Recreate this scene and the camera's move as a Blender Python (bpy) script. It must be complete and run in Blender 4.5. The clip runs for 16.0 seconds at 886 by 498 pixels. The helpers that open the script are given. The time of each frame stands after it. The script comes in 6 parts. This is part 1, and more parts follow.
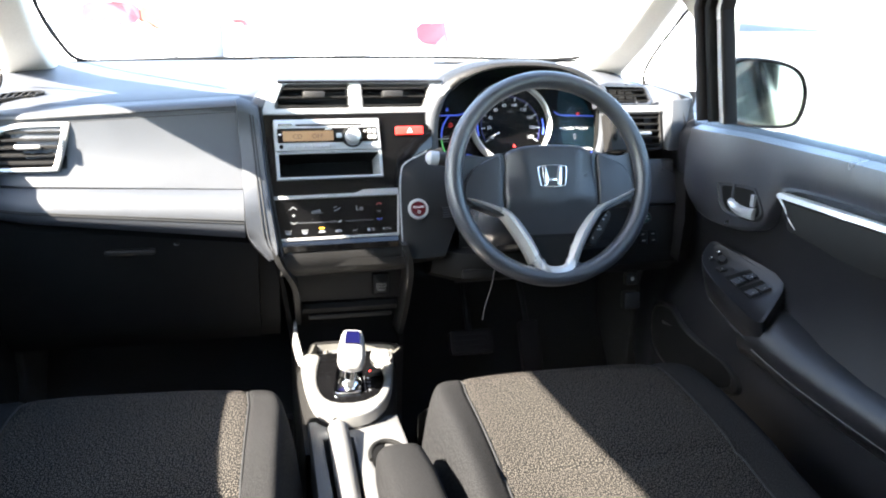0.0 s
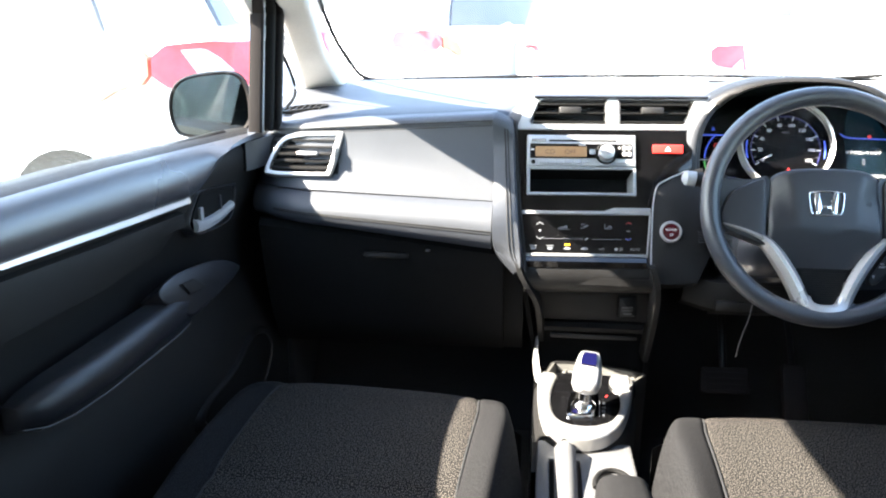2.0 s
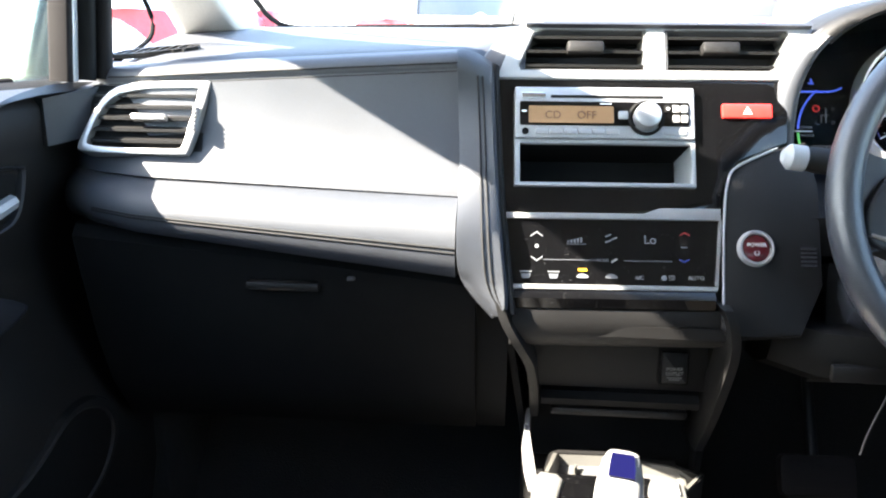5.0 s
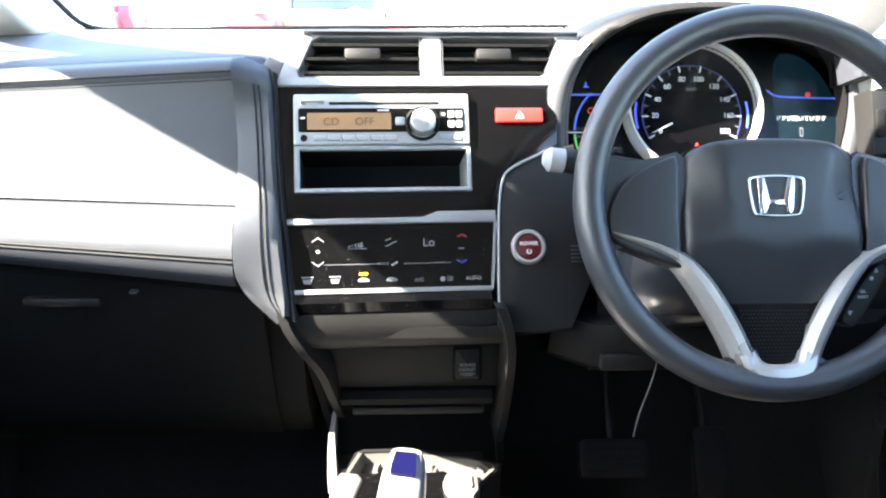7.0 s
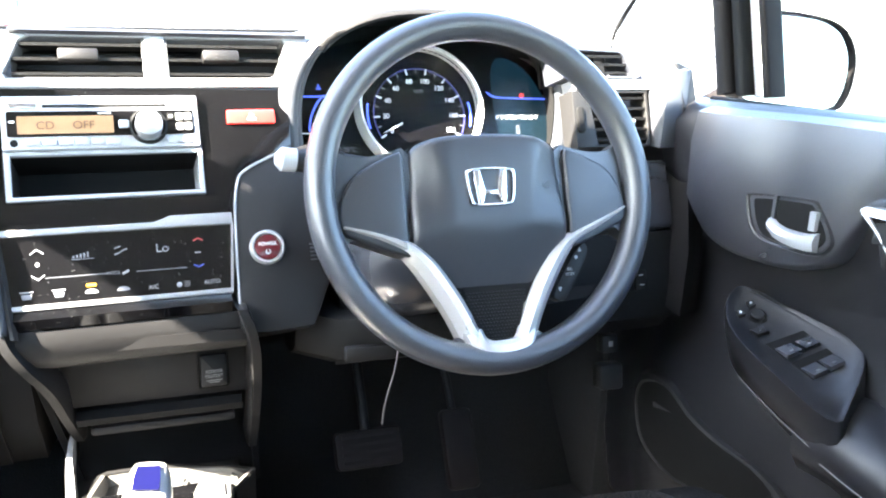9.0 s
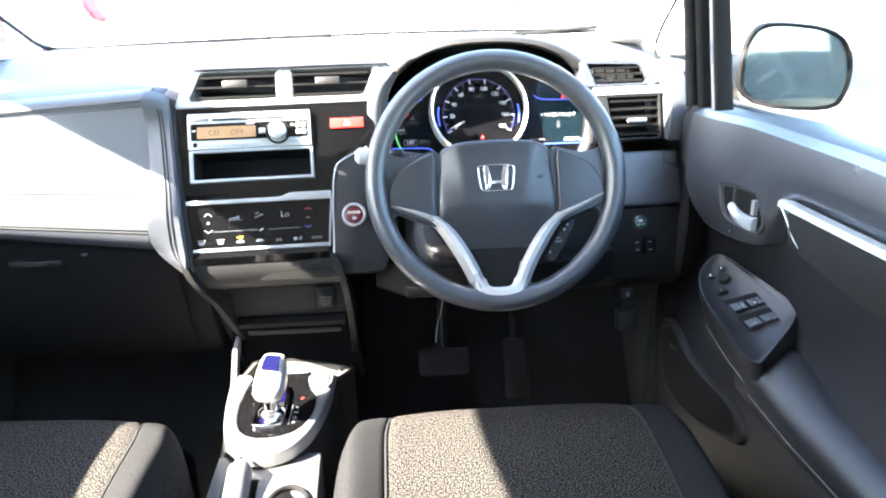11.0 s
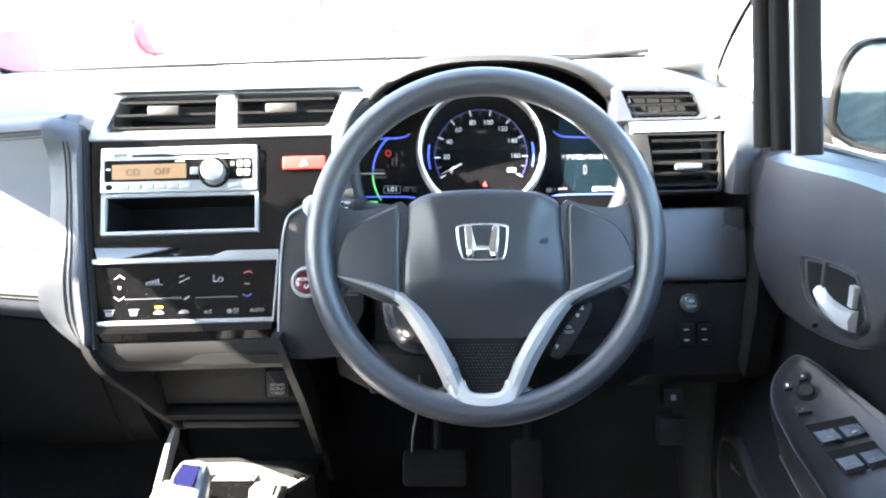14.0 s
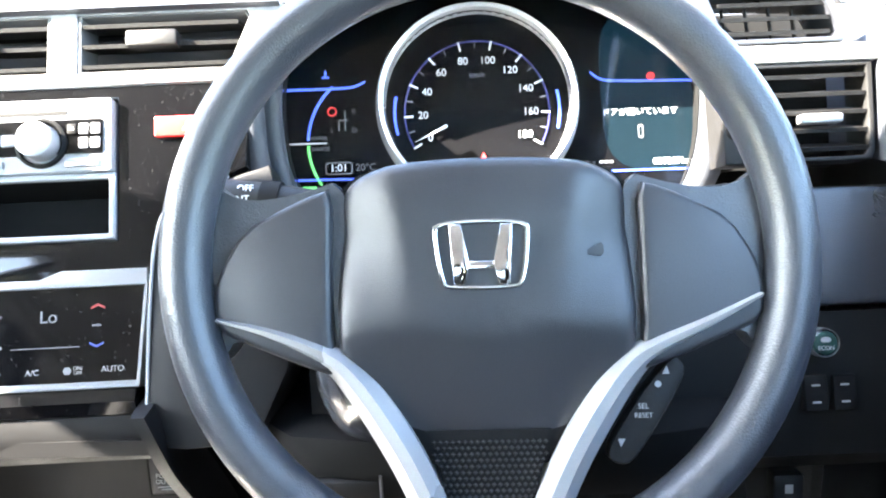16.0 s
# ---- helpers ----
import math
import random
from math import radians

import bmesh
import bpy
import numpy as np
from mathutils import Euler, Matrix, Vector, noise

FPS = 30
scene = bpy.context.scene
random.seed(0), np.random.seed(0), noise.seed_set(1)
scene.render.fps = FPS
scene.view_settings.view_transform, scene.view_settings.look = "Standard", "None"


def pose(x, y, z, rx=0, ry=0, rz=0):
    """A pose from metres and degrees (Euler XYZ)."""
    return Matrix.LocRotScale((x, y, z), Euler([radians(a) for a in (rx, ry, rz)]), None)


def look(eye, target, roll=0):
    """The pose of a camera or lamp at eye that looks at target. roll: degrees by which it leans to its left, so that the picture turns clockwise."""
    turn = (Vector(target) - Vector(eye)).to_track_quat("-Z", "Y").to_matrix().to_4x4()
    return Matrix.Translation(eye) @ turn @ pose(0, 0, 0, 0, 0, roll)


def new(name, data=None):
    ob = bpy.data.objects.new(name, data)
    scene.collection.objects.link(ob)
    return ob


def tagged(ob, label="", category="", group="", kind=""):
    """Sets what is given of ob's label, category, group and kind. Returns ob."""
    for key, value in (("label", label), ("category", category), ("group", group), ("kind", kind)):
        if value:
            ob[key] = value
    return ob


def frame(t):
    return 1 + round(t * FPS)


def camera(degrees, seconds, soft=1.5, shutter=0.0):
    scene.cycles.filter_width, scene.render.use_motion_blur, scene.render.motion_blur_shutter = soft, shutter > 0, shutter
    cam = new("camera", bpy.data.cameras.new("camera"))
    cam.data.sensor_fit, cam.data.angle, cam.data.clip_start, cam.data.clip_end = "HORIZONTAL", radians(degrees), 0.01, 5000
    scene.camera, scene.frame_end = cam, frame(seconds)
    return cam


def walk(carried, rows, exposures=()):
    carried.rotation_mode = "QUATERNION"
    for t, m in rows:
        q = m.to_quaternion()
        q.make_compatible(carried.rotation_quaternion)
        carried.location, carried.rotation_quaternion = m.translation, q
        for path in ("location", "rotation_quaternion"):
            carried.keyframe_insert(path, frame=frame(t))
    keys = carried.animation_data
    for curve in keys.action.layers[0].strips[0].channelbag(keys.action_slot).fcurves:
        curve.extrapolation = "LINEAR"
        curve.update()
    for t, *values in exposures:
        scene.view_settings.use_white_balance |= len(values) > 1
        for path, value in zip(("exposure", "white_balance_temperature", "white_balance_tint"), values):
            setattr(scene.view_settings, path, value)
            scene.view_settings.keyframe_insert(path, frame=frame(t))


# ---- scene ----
cam = camera(57.0, 16.0, soft=2.1)
PATH = [
    (0, (-0.155, -1.274, 1.213), -13.74, -17.87, 1.64),
    (0.5, (-0.149, -1.274, 1.200), -7.40, -17.17, 1.93),
    (1, (-0.113, -1.271, 1.198), 0.93, -16.83, 1.75),
    (1.5, (-0.098, -1.264, 1.198), 6.65, -16.82, 0.99),
    (2, (-0.091, -1.263, 1.194), 6.80, -16.36, -0.08),
    (2.5, (-0.102, -1.217, 1.181), 5.95, -16.41, -0.06),
    (3, (-0.142, -1.070, 1.164), 5.11, -17.49, -0.05),
    (3.2, (-0.151, -1.009, 1.158), 5.05, -18.14, 0.21),
    (5.3, (-0.102, -0.706, 1.056), 4.64, -16.00, 0.51),
    (5.5, (-0.093, -0.704, 1.058), 3.93, -15.97, 0.50),
    (6, (-0.069, -0.702, 1.063), 1.76, -15.79, 0.49),
    (6.5, (-0.036, -0.708, 1.073), -0.02, -16.14, 0.43),
    (7, (0.003, -0.721, 1.077), -2.78, -16.60, 0.51),
    (7.5, (0.014, -0.721, 1.075), -7.98, -15.89, 1.05),
    (8, (0.018, -0.728, 1.077), -12.57, -15.81, 1.66),
    (8.5, (0.024, -0.740, 1.064), -17.53, -14.91, 2.18),
    (9, (0.031, -0.747, 1.072), -19.48, -15.70, 1.83),
    (9.2, (0.031, -0.746, 1.072), -18.77, -15.51, 1.42),
    (11.3, (0.219, -1.122, 1.231), -2.23, -20.37, -0.74),
    (11.5, (0.233, -1.089, 1.236), -1.99, -19.82, 0.06),
    (12, (0.283, -1.006, 1.217), 0.49, -18.89, 0.34),
    (12.5, (0.311, -0.982, 1.198), 1.49, -18.26, -0.33),
    (13, (0.312, -0.982, 1.197), 0.87, -17.94, -1.58),
    (13.5, (0.315, -0.932, 1.184), 1.12, -17.24, -1.66),
    (14, (0.320, -0.801, 1.151), 1.83, -17.20, -1.24),
    (14.5, (0.311, -0.684, 1.116), 1.67, -16.94, -1.46),
    (15, (0.328, -0.584, 1.081), 2.95, -16.34, -2.01),
    (15.5, (0.328, -0.477, 1.051), 2.42, -16.76, -2.49),
    (16, (0.327, -0.440, 1.053), 1.81, -17.63, -2.31),
]


def aim(eye, yaw, pitch, roll):
    yaw, pitch = radians(yaw), radians(pitch)
    ahead = Vector((-math.sin(yaw) * math.cos(pitch), math.cos(yaw) * math.cos(pitch), math.sin(pitch)))
    return look(eye, Vector(eye) + ahead, roll)


walk(cam, [(t, aim(eye, yaw, pitch, roll)) for t, eye, yaw, pitch, roll in PATH],
     exposures=((0.0, 4.02, 6800, 10), (3.0, 3.95, 6800, 10), (5.5, 3.97, 6850, 10), (7.2, 4.28, 6800, 10), (8.0, 4.85, 6750, 10), (9.2, 5.28, 6750, 10), (11.3, 4.9, 6750, 10), (12.5, 4.75, 6750, 10), (14.0, 4.85, 6750, 10), (16.0, 5.38, 6700, 10)))

# ---- light: sun from the left and a little behind, clear sky ----
SUN = Vector((-1.0, -0.33, 0.875)).normalized()
world = bpy.data.worlds.new("world")
scene.world = world
world.use_nodes = True
wn = world.node_tree
sky = wn.nodes.new("ShaderNodeTexSky")
sky.sky_type = "NISHITA"
sky.sun_disc = False
sky.sun_elevation = math.asin(SUN.z)
sky.sun_rotation = math.atan2(SUN.x, SUN.y)
wn.links.new(sky.outputs[0], wn.nodes["Background"].inputs[0])
wn.nodes["Background"].inputs[1].default_value = 0.128
sun = new("sun", bpy.data.lights.new("sun", "SUN"))
sun.data.energy = 5.0
sun.data.angle = radians(0.5)
sun.data.color = (1.0, 0.94, 0.84)
sun.matrix_world = look(SUN * 20, (0, 0, 0))


# ---- materials ----
def material(name, color, rough=0.5, metal=0.0, grain=0.0, bump=0.0, vary=0.15, big=6.0, spec=0.5, coat=0.0, emit=None, power=0.0, dust=0.0):
    """A surface with colour variation at two scales and fine relief; grain is the relief's size in 1/m."""
    m = bpy.data.materials.new(name)
    m.use_nodes = True
    t = m.node_tree
    p = t.nodes["Principled BSDF"]
    p.inputs["Roughness"].default_value = rough
    p.inputs["Metallic"].default_value = metal
    p.inputs["Specular IOR Level"].default_value = spec
    p.inputs["Coat Weight"].default_value = coat
    p.inputs["Coat Roughness"].default_value = 0.05
    co = t.nodes.new("ShaderNodeTexCoord")
    large = t.nodes.new("ShaderNodeTexNoise")
    large.inputs["Scale"].default_value = big
    large.inputs["Detail"].default_value = 6
    small = t.nodes.new("ShaderNodeTexNoise")
    small.inputs["Scale"].default_value = max(grain, 60) * 0.5
    small.inputs["Detail"].default_value = 3
    add = t.nodes.new("ShaderNodeMath")
    add.operation = "ADD"
    for n in (large, small):
        t.links.new(co.outputs["Object"], n.inputs["Vector"])
    t.links.new(large.outputs["Fac"], add.inputs[0])
    t.links.new(small.outputs["Fac"], add.inputs[1])
    ramp = t.nodes.new("ShaderNodeMapRange")
    ramp.inputs["From Min"].default_value = 0.6
    ramp.inputs["From Max"].default_value = 1.4
    ramp.inputs["To Min"].default_value = 1 - vary
    ramp.inputs["To Max"].default_value = 1 + vary
    t.links.new(add.outputs[0], ramp.inputs["Value"])
    mul = t.nodes.new("ShaderNodeVectorMath")
    mul.operation = "SCALE"
    mul.inputs[0].default_value = color[:3]
    t.links.new(ramp.outputs[0], mul.inputs["Scale"])
    t.links.new(mul.outputs[0], p.inputs["Base Color"])
    if dust:
        specks = t.nodes.new("ShaderNodeTexNoise")
        specks.inputs["Scale"].default_value = 420
        specks.inputs["Detail"].default_value = 2
        t.links.new(co.outputs["Object"], specks.inputs["Vector"])
        cut = t.nodes.new("ShaderNodeMapRange")
        cut.inputs["From Min"].default_value = 0.66
        cut.inputs["From Max"].default_value = 0.74
        cut.inputs["To Max"].default_value = dust
        t.links.new(specks.outputs["Fac"], cut.inputs["Value"])
        mix = t.nodes.new("ShaderNodeMix")
        mix.data_type = "RGBA"
        mix.inputs["B"].default_value = (0.1, 0.1, 0.1, 1)
        t.links.new(cut.outputs[0], mix.inputs["Factor"])
        t.links.new(mul.outputs[0], mix.inputs["A"])
        t.links.new(mix.outputs["Result"], p.inputs["Base Color"])
    rr = t.nodes.new("ShaderNodeMapRange")
    rr.inputs["From Min"].default_value = 0.3
    rr.inputs["From Max"].default_value = 0.7
    rr.inputs["To Min"].default_value = max(rough - 0.05, 0.02)
    rr.inputs["To Max"].default_value = rough + 0.06
    t.links.new(large.outputs["Fac"], rr.inputs["Value"])
    t.links.new(rr.outputs[0], p.inputs["Roughness"])
    if bump:
        cells = t.nodes.new("ShaderNodeTexVoronoi")
        cells.inputs["Scale"].default_value = grain
        t.links.new(co.outputs["Object"], cells.inputs["Vector"])
        b = t.nodes.new("ShaderNodeBump")
        b.inputs["Strength"].default_value = bump
        b.inputs["Distance"].default_value = 0.0006
        t.links.new(cells.outputs["Distance"], b.inputs["Height"])
        t.links.new(b.outputs[0], p.inputs["Normal"])
    if emit:
        p.inputs["Emission Color"].default_value = (*emit, 1)
        p.inputs["Emission Strength"].default_value = power
    return m


def fabric(name, color, fleck, scale):
    """Woven seat cloth: a fine weave with rows of pale flecks."""
    m = material(name, color, 0.95, spec=0.05, grain=900, bump=0.5, vary=0.3)
    t = m.node_tree
    p = t.nodes["Principled BSDF"]
    co = t.nodes.new("ShaderNodeTexCoord")
    mp = t.nodes.new("ShaderNodeMapping")
    mp.inputs["Scale"].default_value = (scale, scale * 0.85, scale)
    t.links.new(co.outputs["Object"], mp.inputs["Vector"])
    dots = t.nodes.new("ShaderNodeTexVoronoi")
    dots.voronoi_dimensions = "2D"
    dots.inputs["Scale"].default_value = 1.0
    dots.inputs["Randomness"].default_value = 0.75
    t.links.new(mp.outputs[0], dots.inputs["Vector"])
    cut = t.nodes.new("ShaderNodeMapRange")
    cut.inputs["From Min"].default_value = 0.34
    cut.inputs["From Max"].default_value = 0.22
    t.links.new(dots.outputs["Distance"], cut.inputs["Value"])
    mix = t.nodes.new("ShaderNodeMix")
    mix.data_type = "RGBA"
    old = p.inputs["Base Color"].links[0].from_socket
    mix.inputs["B"].default_value = (*fleck, 1)
    t.links.new(cut.outputs[0], mix.inputs["Factor"])
    t.links.new(old, mix.inputs["A"])
    t.links.new(mix.outputs["Result"], p.inputs["Base Color"])
    return m


def clear_glass(name, tint=(1, 1, 1), gloss=0.05):
    m = bpy.data.materials.new(name)
    m.use_nodes = True
    t = m.node_tree
    t.nodes.remove(t.nodes["Principled BSDF"])
    a, b, mix = t.nodes.new("ShaderNodeBsdfTransparent"), t.nodes.new("ShaderNodeBsdfGlossy"), t.nodes.new("ShaderNodeMixShader")
    a.inputs[0].default_value = (*tint, 1)
    b.inputs["Roughness"].default_value = 0.01
    mix.inputs[0].default_value = gloss
    t.links.new(a.outputs[0], mix.inputs[1])
    t.links.new(b.outputs[0], mix.inputs[2])
    t.links.new(mix.outputs[0], t.nodes["Material Output"].inputs[0])
    return m


SOFT = material("soft_dash_skin", (0.038, 0.0415, 0.049), 0.5, grain=1400, bump=0.25, vary=0.12)
DARK = material("black_grained_plastic", (0.0095, 0.0092, 0.0092), 0.5, spec=0.25, grain=1500, bump=0.3, vary=0.15)
DOORSKIN = material("door_grained_plastic", (0.029, 0.031, 0.038), 0.30, spec=0.95, grain=1300, bump=0.3, vary=0.15)
BLACK = material("matte_black", (0.007, 0.007, 0.007), 0.7, spec=0.1, vary=0.2)
GLOSS = material("piano_black", (0.0022, 0.0022, 0.0025), 0.05, spec=0.4, coat=0.15, dust=0.25, vary=0.1)
SILVER = material("silver_paint", (0.31, 0.308, 0.306), 0.30, metal=0.4, grain=2200, vary=0.06)
WHEELSILVER = material("bright_silver_paint", (0.44, 0.435, 0.43), 0.28, metal=0.45, grain=2200, vary=0.06)
DECKSILVER = material("console_silver_paint", (0.36, 0.358, 0.352), 0.36, metal=0.75, grain=2200, vary=0.06)
HUFACE = material("brushed_stereo_face", (0.36, 0.365, 0.375), 0.33, metal=0.4, grain=2200, vary=0.08)
PALE = material("pale_grey_plastic", (0.28, 0.29, 0.30), 0.45, grain=1500, bump=0.15, vary=0.08)
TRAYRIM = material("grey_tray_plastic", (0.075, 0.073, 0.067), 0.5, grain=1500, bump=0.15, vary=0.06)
SATIN = material("satin_chrome", (0.8, 0.81, 0.83), 0.22, metal=0.6, vary=0.03)
CHROME = material("chrome", (0.85, 0.86, 0.88), 0.08, metal=1.0, vary=0.03)
RIM = material("grained_wheel_skin", (0.031, 0.0335, 0.040), 0.33, spec=0.65, grain=800, bump=0.3, vary=0.12)
PAD = material("wheel_pad_plastic", (0.019, 0.0197, 0.023), 0.33, spec=0.55, grain=1800, bump=0.25, vary=0.1)
CLOTH = fabric("seat_cloth_centre", (0.0092, 0.009, 0.0088), (0.064, 0.056, 0.049), 340)
BOLSTER = fabric("seat_cloth_side", (0.0085, 0.0085, 0.009), (0.018, 0.018, 0.0185), 400)
STITCH = material("stitch_thread", (0.004, 0.0042, 0.005), 0.8)
CARPET = material("black_carpet", (0.013, 0.0128, 0.013), 0.97, grain=500, bump=0.8, vary=0.4)
HEADLINER = material("grey_headliner", (0.5, 0.49, 0.47), 0.95, grain=900, bump=0.3)
TRIMCREAM = material("pale_pillar_cloth", (0.55, 0.53, 0.49), 0.9, grain=900, bump=0.3)
RUBBER = material("black_rubber", (0.005, 0.0036, 0.0034), 0.7, spec=0.15)
PRIVACY = material("dark_privacy_glass", (0.006, 0.007, 0.008), 0.03, spec=0.5)
BODY = material("silver_body_paint", (0.55, 0.56, 0.57), 0.25, metal=0.5, coat=0.8, vary=0.03)
WHITECAR = material("white_car_paint", (0.8, 0.8, 0.8), 0.25, coat=0.8, vary=0.03)
CARGLASS = material("dark_car_glass", (0.085, 0.09, 0.10), 0.1, vary=0.05)
TRAYGREY = material("grey_console_plastic", (0.075, 0.075, 0.077), 0.55, grain=1500, bump=0.2, vary=0.1)
ARMPAD = material("armrest_skin", (0.0115, 0.0118, 0.014), 0.34, spec=0.42, grain=1300, bump=0.3, vary=0.15)
REDLENS = material("red_lamp_lens", (0.6, 0.11, 0.13), 0.5, spec=0.1, emit=(1, 0.03, 0.03), power=0.02)
ORANGE = material("amber_lamp_lens", (0.50, 0.15, 0.11), 0.5, spec=0.1)
TYRE = material("tyre_rubber", (0.02, 0.02, 0.02), 0.85, grain=200, bump=0.3)
ASPHALT = material("car_park_asphalt", (0.16, 0.155, 0.15), 0.9, grain=120, bump=0.6, vary=0.25, big=0.8)
CONCRETE = material("pale_concrete", (0.5, 0.49, 0.47), 0.9, grain=60, bump=0.3, big=0.6)
MIRROR = material("mirror_silver", (0.27, 0.30, 0.305), 0.02, metal=1.0, vary=0.01)
LCD = material("amber_lcd", (0.27, 0.16, 0.085), 0.25, emit=(1.0, 0.45, 0.18), power=0.002, coat=0.3)
LCDINK = material("lcd_segments", (0.08, 0.03, 0.01), 0.4)
REDBTN = material("red_button", (0.6, 0.03, 0.025), 0.2, coat=0.5, emit=(1, 0.02, 0.02), power=0.006)
DEEPRED = material("dark_red_button", (0.07, 0.003, 0.006), 0.25, coat=0.5)
BLUECAP = material("blue_knob_cap", (0.0016, 0.0013, 0.018), 0.3, spec=0.12)
WHITEINK = material("white_marking", (0.75, 0.75, 0.75), 0.5)
GREYINK = material("grey_marking", (0.3, 0.3, 0.3), 0.5)
GLOWWHITE = material("lit_white_marking", (0.4, 0.42, 0.44), 0.5, emit=(0.85, 0.9, 1.0), power=0.018)
SHROUD = material("smooth_shroud_plastic", (0.03, 0.032, 0.038), 0.2, spec=0.8, vary=0.08)
GLOWMID = material("lit_panel_symbol", (0.12, 0.125, 0.13), 0.5, emit=(0.85, 0.9, 1.0), power=0.0075)
GLOWDIM = material("dim_lit_marking", (0.08, 0.085, 0.095), 0.5, emit=(0.8, 0.85, 1.0), power=0.0045)
GLOWBLUE = material("lit_blue_line", (0.05, 0.1, 0.6), 0.4, emit=(0.08, 0.16, 1.0), power=0.045)
GLOWGREEN = material("lit_green_line", (0.1, 0.4, 0.1), 0.4, emit=(0.15, 0.8, 0.2), power=0.04)
GLOWRED = material("lit_red_mark", (0.5, 0.03, 0.03), 0.4, emit=(1.0, 0.05, 0.05), power=0.03)
DIMRED = material("dim_red_symbol", (0.12, 0.01, 0.01), 0.4, emit=(1.0, 0.06, 0.05), power=0.006)
DIMBLUE = material("dim_blue_symbol", (0.02, 0.03, 0.15), 0.4, emit=(0.1, 0.18, 1.0), power=0.008)
GLOWAMBER = material("lit_amber_bar", (0.7, 0.35, 0.02), 0.4, emit=(1.0, 0.55, 0.03), power=0.08)
SEAM = material("seam_line", (0.06, 0.06, 0.062), 0.6)
# even blue emission in place of the reflection on the display
SCREENBLUE = material("display_blue_reflection", (0.0012, 0.004, 0.006), 0.5, spec=0.05, emit=(0.08, 0.36, 0.6), power=0.0022)
METERBLACK = material("meter_face_black", (0.0008, 0.0008, 0.0012), 0.5, vary=0.1, spec=0.06)
GREENBTN = material("green_button", (0.007, 0.035, 0.03), 0.25, coat=0.5)
GLASS = clear_glass("window_glass", (0.93, 0.96, 0.95), 0.05)
COVER = clear_glass("meter_cover", (0.98, 0.98, 0.98), 0.008)


# ---- mesh helpers ----
def part(name, bm, mat, parent=None, label="", sharp=38):
    me = bpy.data.meshes.new(name)
    bmesh.ops.recalc_face_normals(bm, faces=bm.faces)
    bm.to_mesh(me)
    bm.free()
    for f in me.polygons:
        f.use_smooth = True
    me.set_sharp_from_angle(angle=radians(sharp))
    me.materials.append(mat)
    ob = new(name, me)
    if parent:
        ob.parent = parent
    if label:
        tagged(ob, label)
    return ob


def thing(name, m=None, label="", category="", group="", kind=""):
    ob = new(name)
    if m is not None:
        ob.matrix_world = m
    ob.empty_display_size = 0.05
    return tagged(ob, label, category, group, kind)


def box(x0, x1, y0, y1, z0, z1, bevel=0.0, seg=2, bm=None):
    bm = bm or bmesh.new()
    vs = [bm.verts.new((x, y, z)) for z in (z0, z1) for x, y in ((x0, y0), (x1, y0), (x1, y1), (x0, y1))]
    fs = [bm.faces.new([vs[i] for i in q]) for q in ((0, 3, 2, 1), (4, 5, 6, 7), (0, 1, 5, 4), (1, 2, 6, 5), (2, 3, 7, 6), (3, 0, 4, 7))]
    if bevel:
        es = list({e for f in fs for e in f.edges})
        bmesh.ops.bevel(bm, geom=es, offset=bevel, segments=seg, affect="EDGES", profile=0.5)
    return bm


def plate(outer, z0, z1, holes=(), bevel=0.0, seg=2):
    """A flat plate with an outline and holes, from z0 to z1."""
    bm = bmesh.new()
    edges = []
    for loop in (outer, *holes):
        vs = [bm.verts.new((x, y, z0)) for x, y in loop]
        edges += [bm.edges.new((a, b)) for a, b in zip(vs, vs[1:] + vs[:1])]
    if holes:
        bmesh.ops.triangle_fill(bm, use_beauty=True, edges=edges)
    else:
        bm.faces.new(bm.verts)
    got = bmesh.ops.extrude_face_region(bm, geom=list(bm.faces))
    up = [v for v in got["geom"] if isinstance(v, bmesh.types.BMVert)]
    bmesh.ops.translate(bm, verts=up, vec=(0, 0, z1 - z0))
    bmesh.ops.recalc_face_normals(bm, faces=bm.faces)
    if bevel:
        up = set(up)
        rim = [e for e in bm.edges if all(v in up for v in e.verts) and len(e.link_faces) == 2 and e.calc_face_angle(0) > 0.5]
        bmesh.ops.bevel(bm, geom=rim, offset=bevel, segments=seg, affect="EDGES", profile=0.5)
    return bm


def rounded(x0, x1, y0, y1, r, n=5):
    out = []
    for cx, cy, a0 in ((x1 - r, y1 - r, 0), (x0 + r, y1 - r, 90), (x0 + r, y0 + r, 180), (x1 - r, y0 + r, 270)):
        out += [(cx + r * math.cos(radians(a0 + 90 * i / n)), cy + r * math.sin(radians(a0 + 90 * i / n))) for i in range(n + 1)]
    return out


def smooth_loop(pts, times=2):
    """Chaikin's corner cutting on a closed outline."""
    for _ in range(times):
        out = []
        for a, b in zip(pts, pts[1:] + pts[:1]):
            out += [tuple(0.75 * p + 0.25 * q for p, q in zip(a, b)), tuple(0.25 * p + 0.75 * q for p, q in zip(a, b))]
        pts = out
    return pts


def smooth_line(pts, times=2):
    for _ in range(times):
        out = [pts[0]]
        for a, b in zip(pts, pts[1:]):
            out += [tuple(0.75 * p + 0.25 * q for p, q in zip(a, b)), tuple(0.25 * p + 0.75 * q for p, q in zip(a, b))]
        pts = out + [pts[-1]]
    return pts


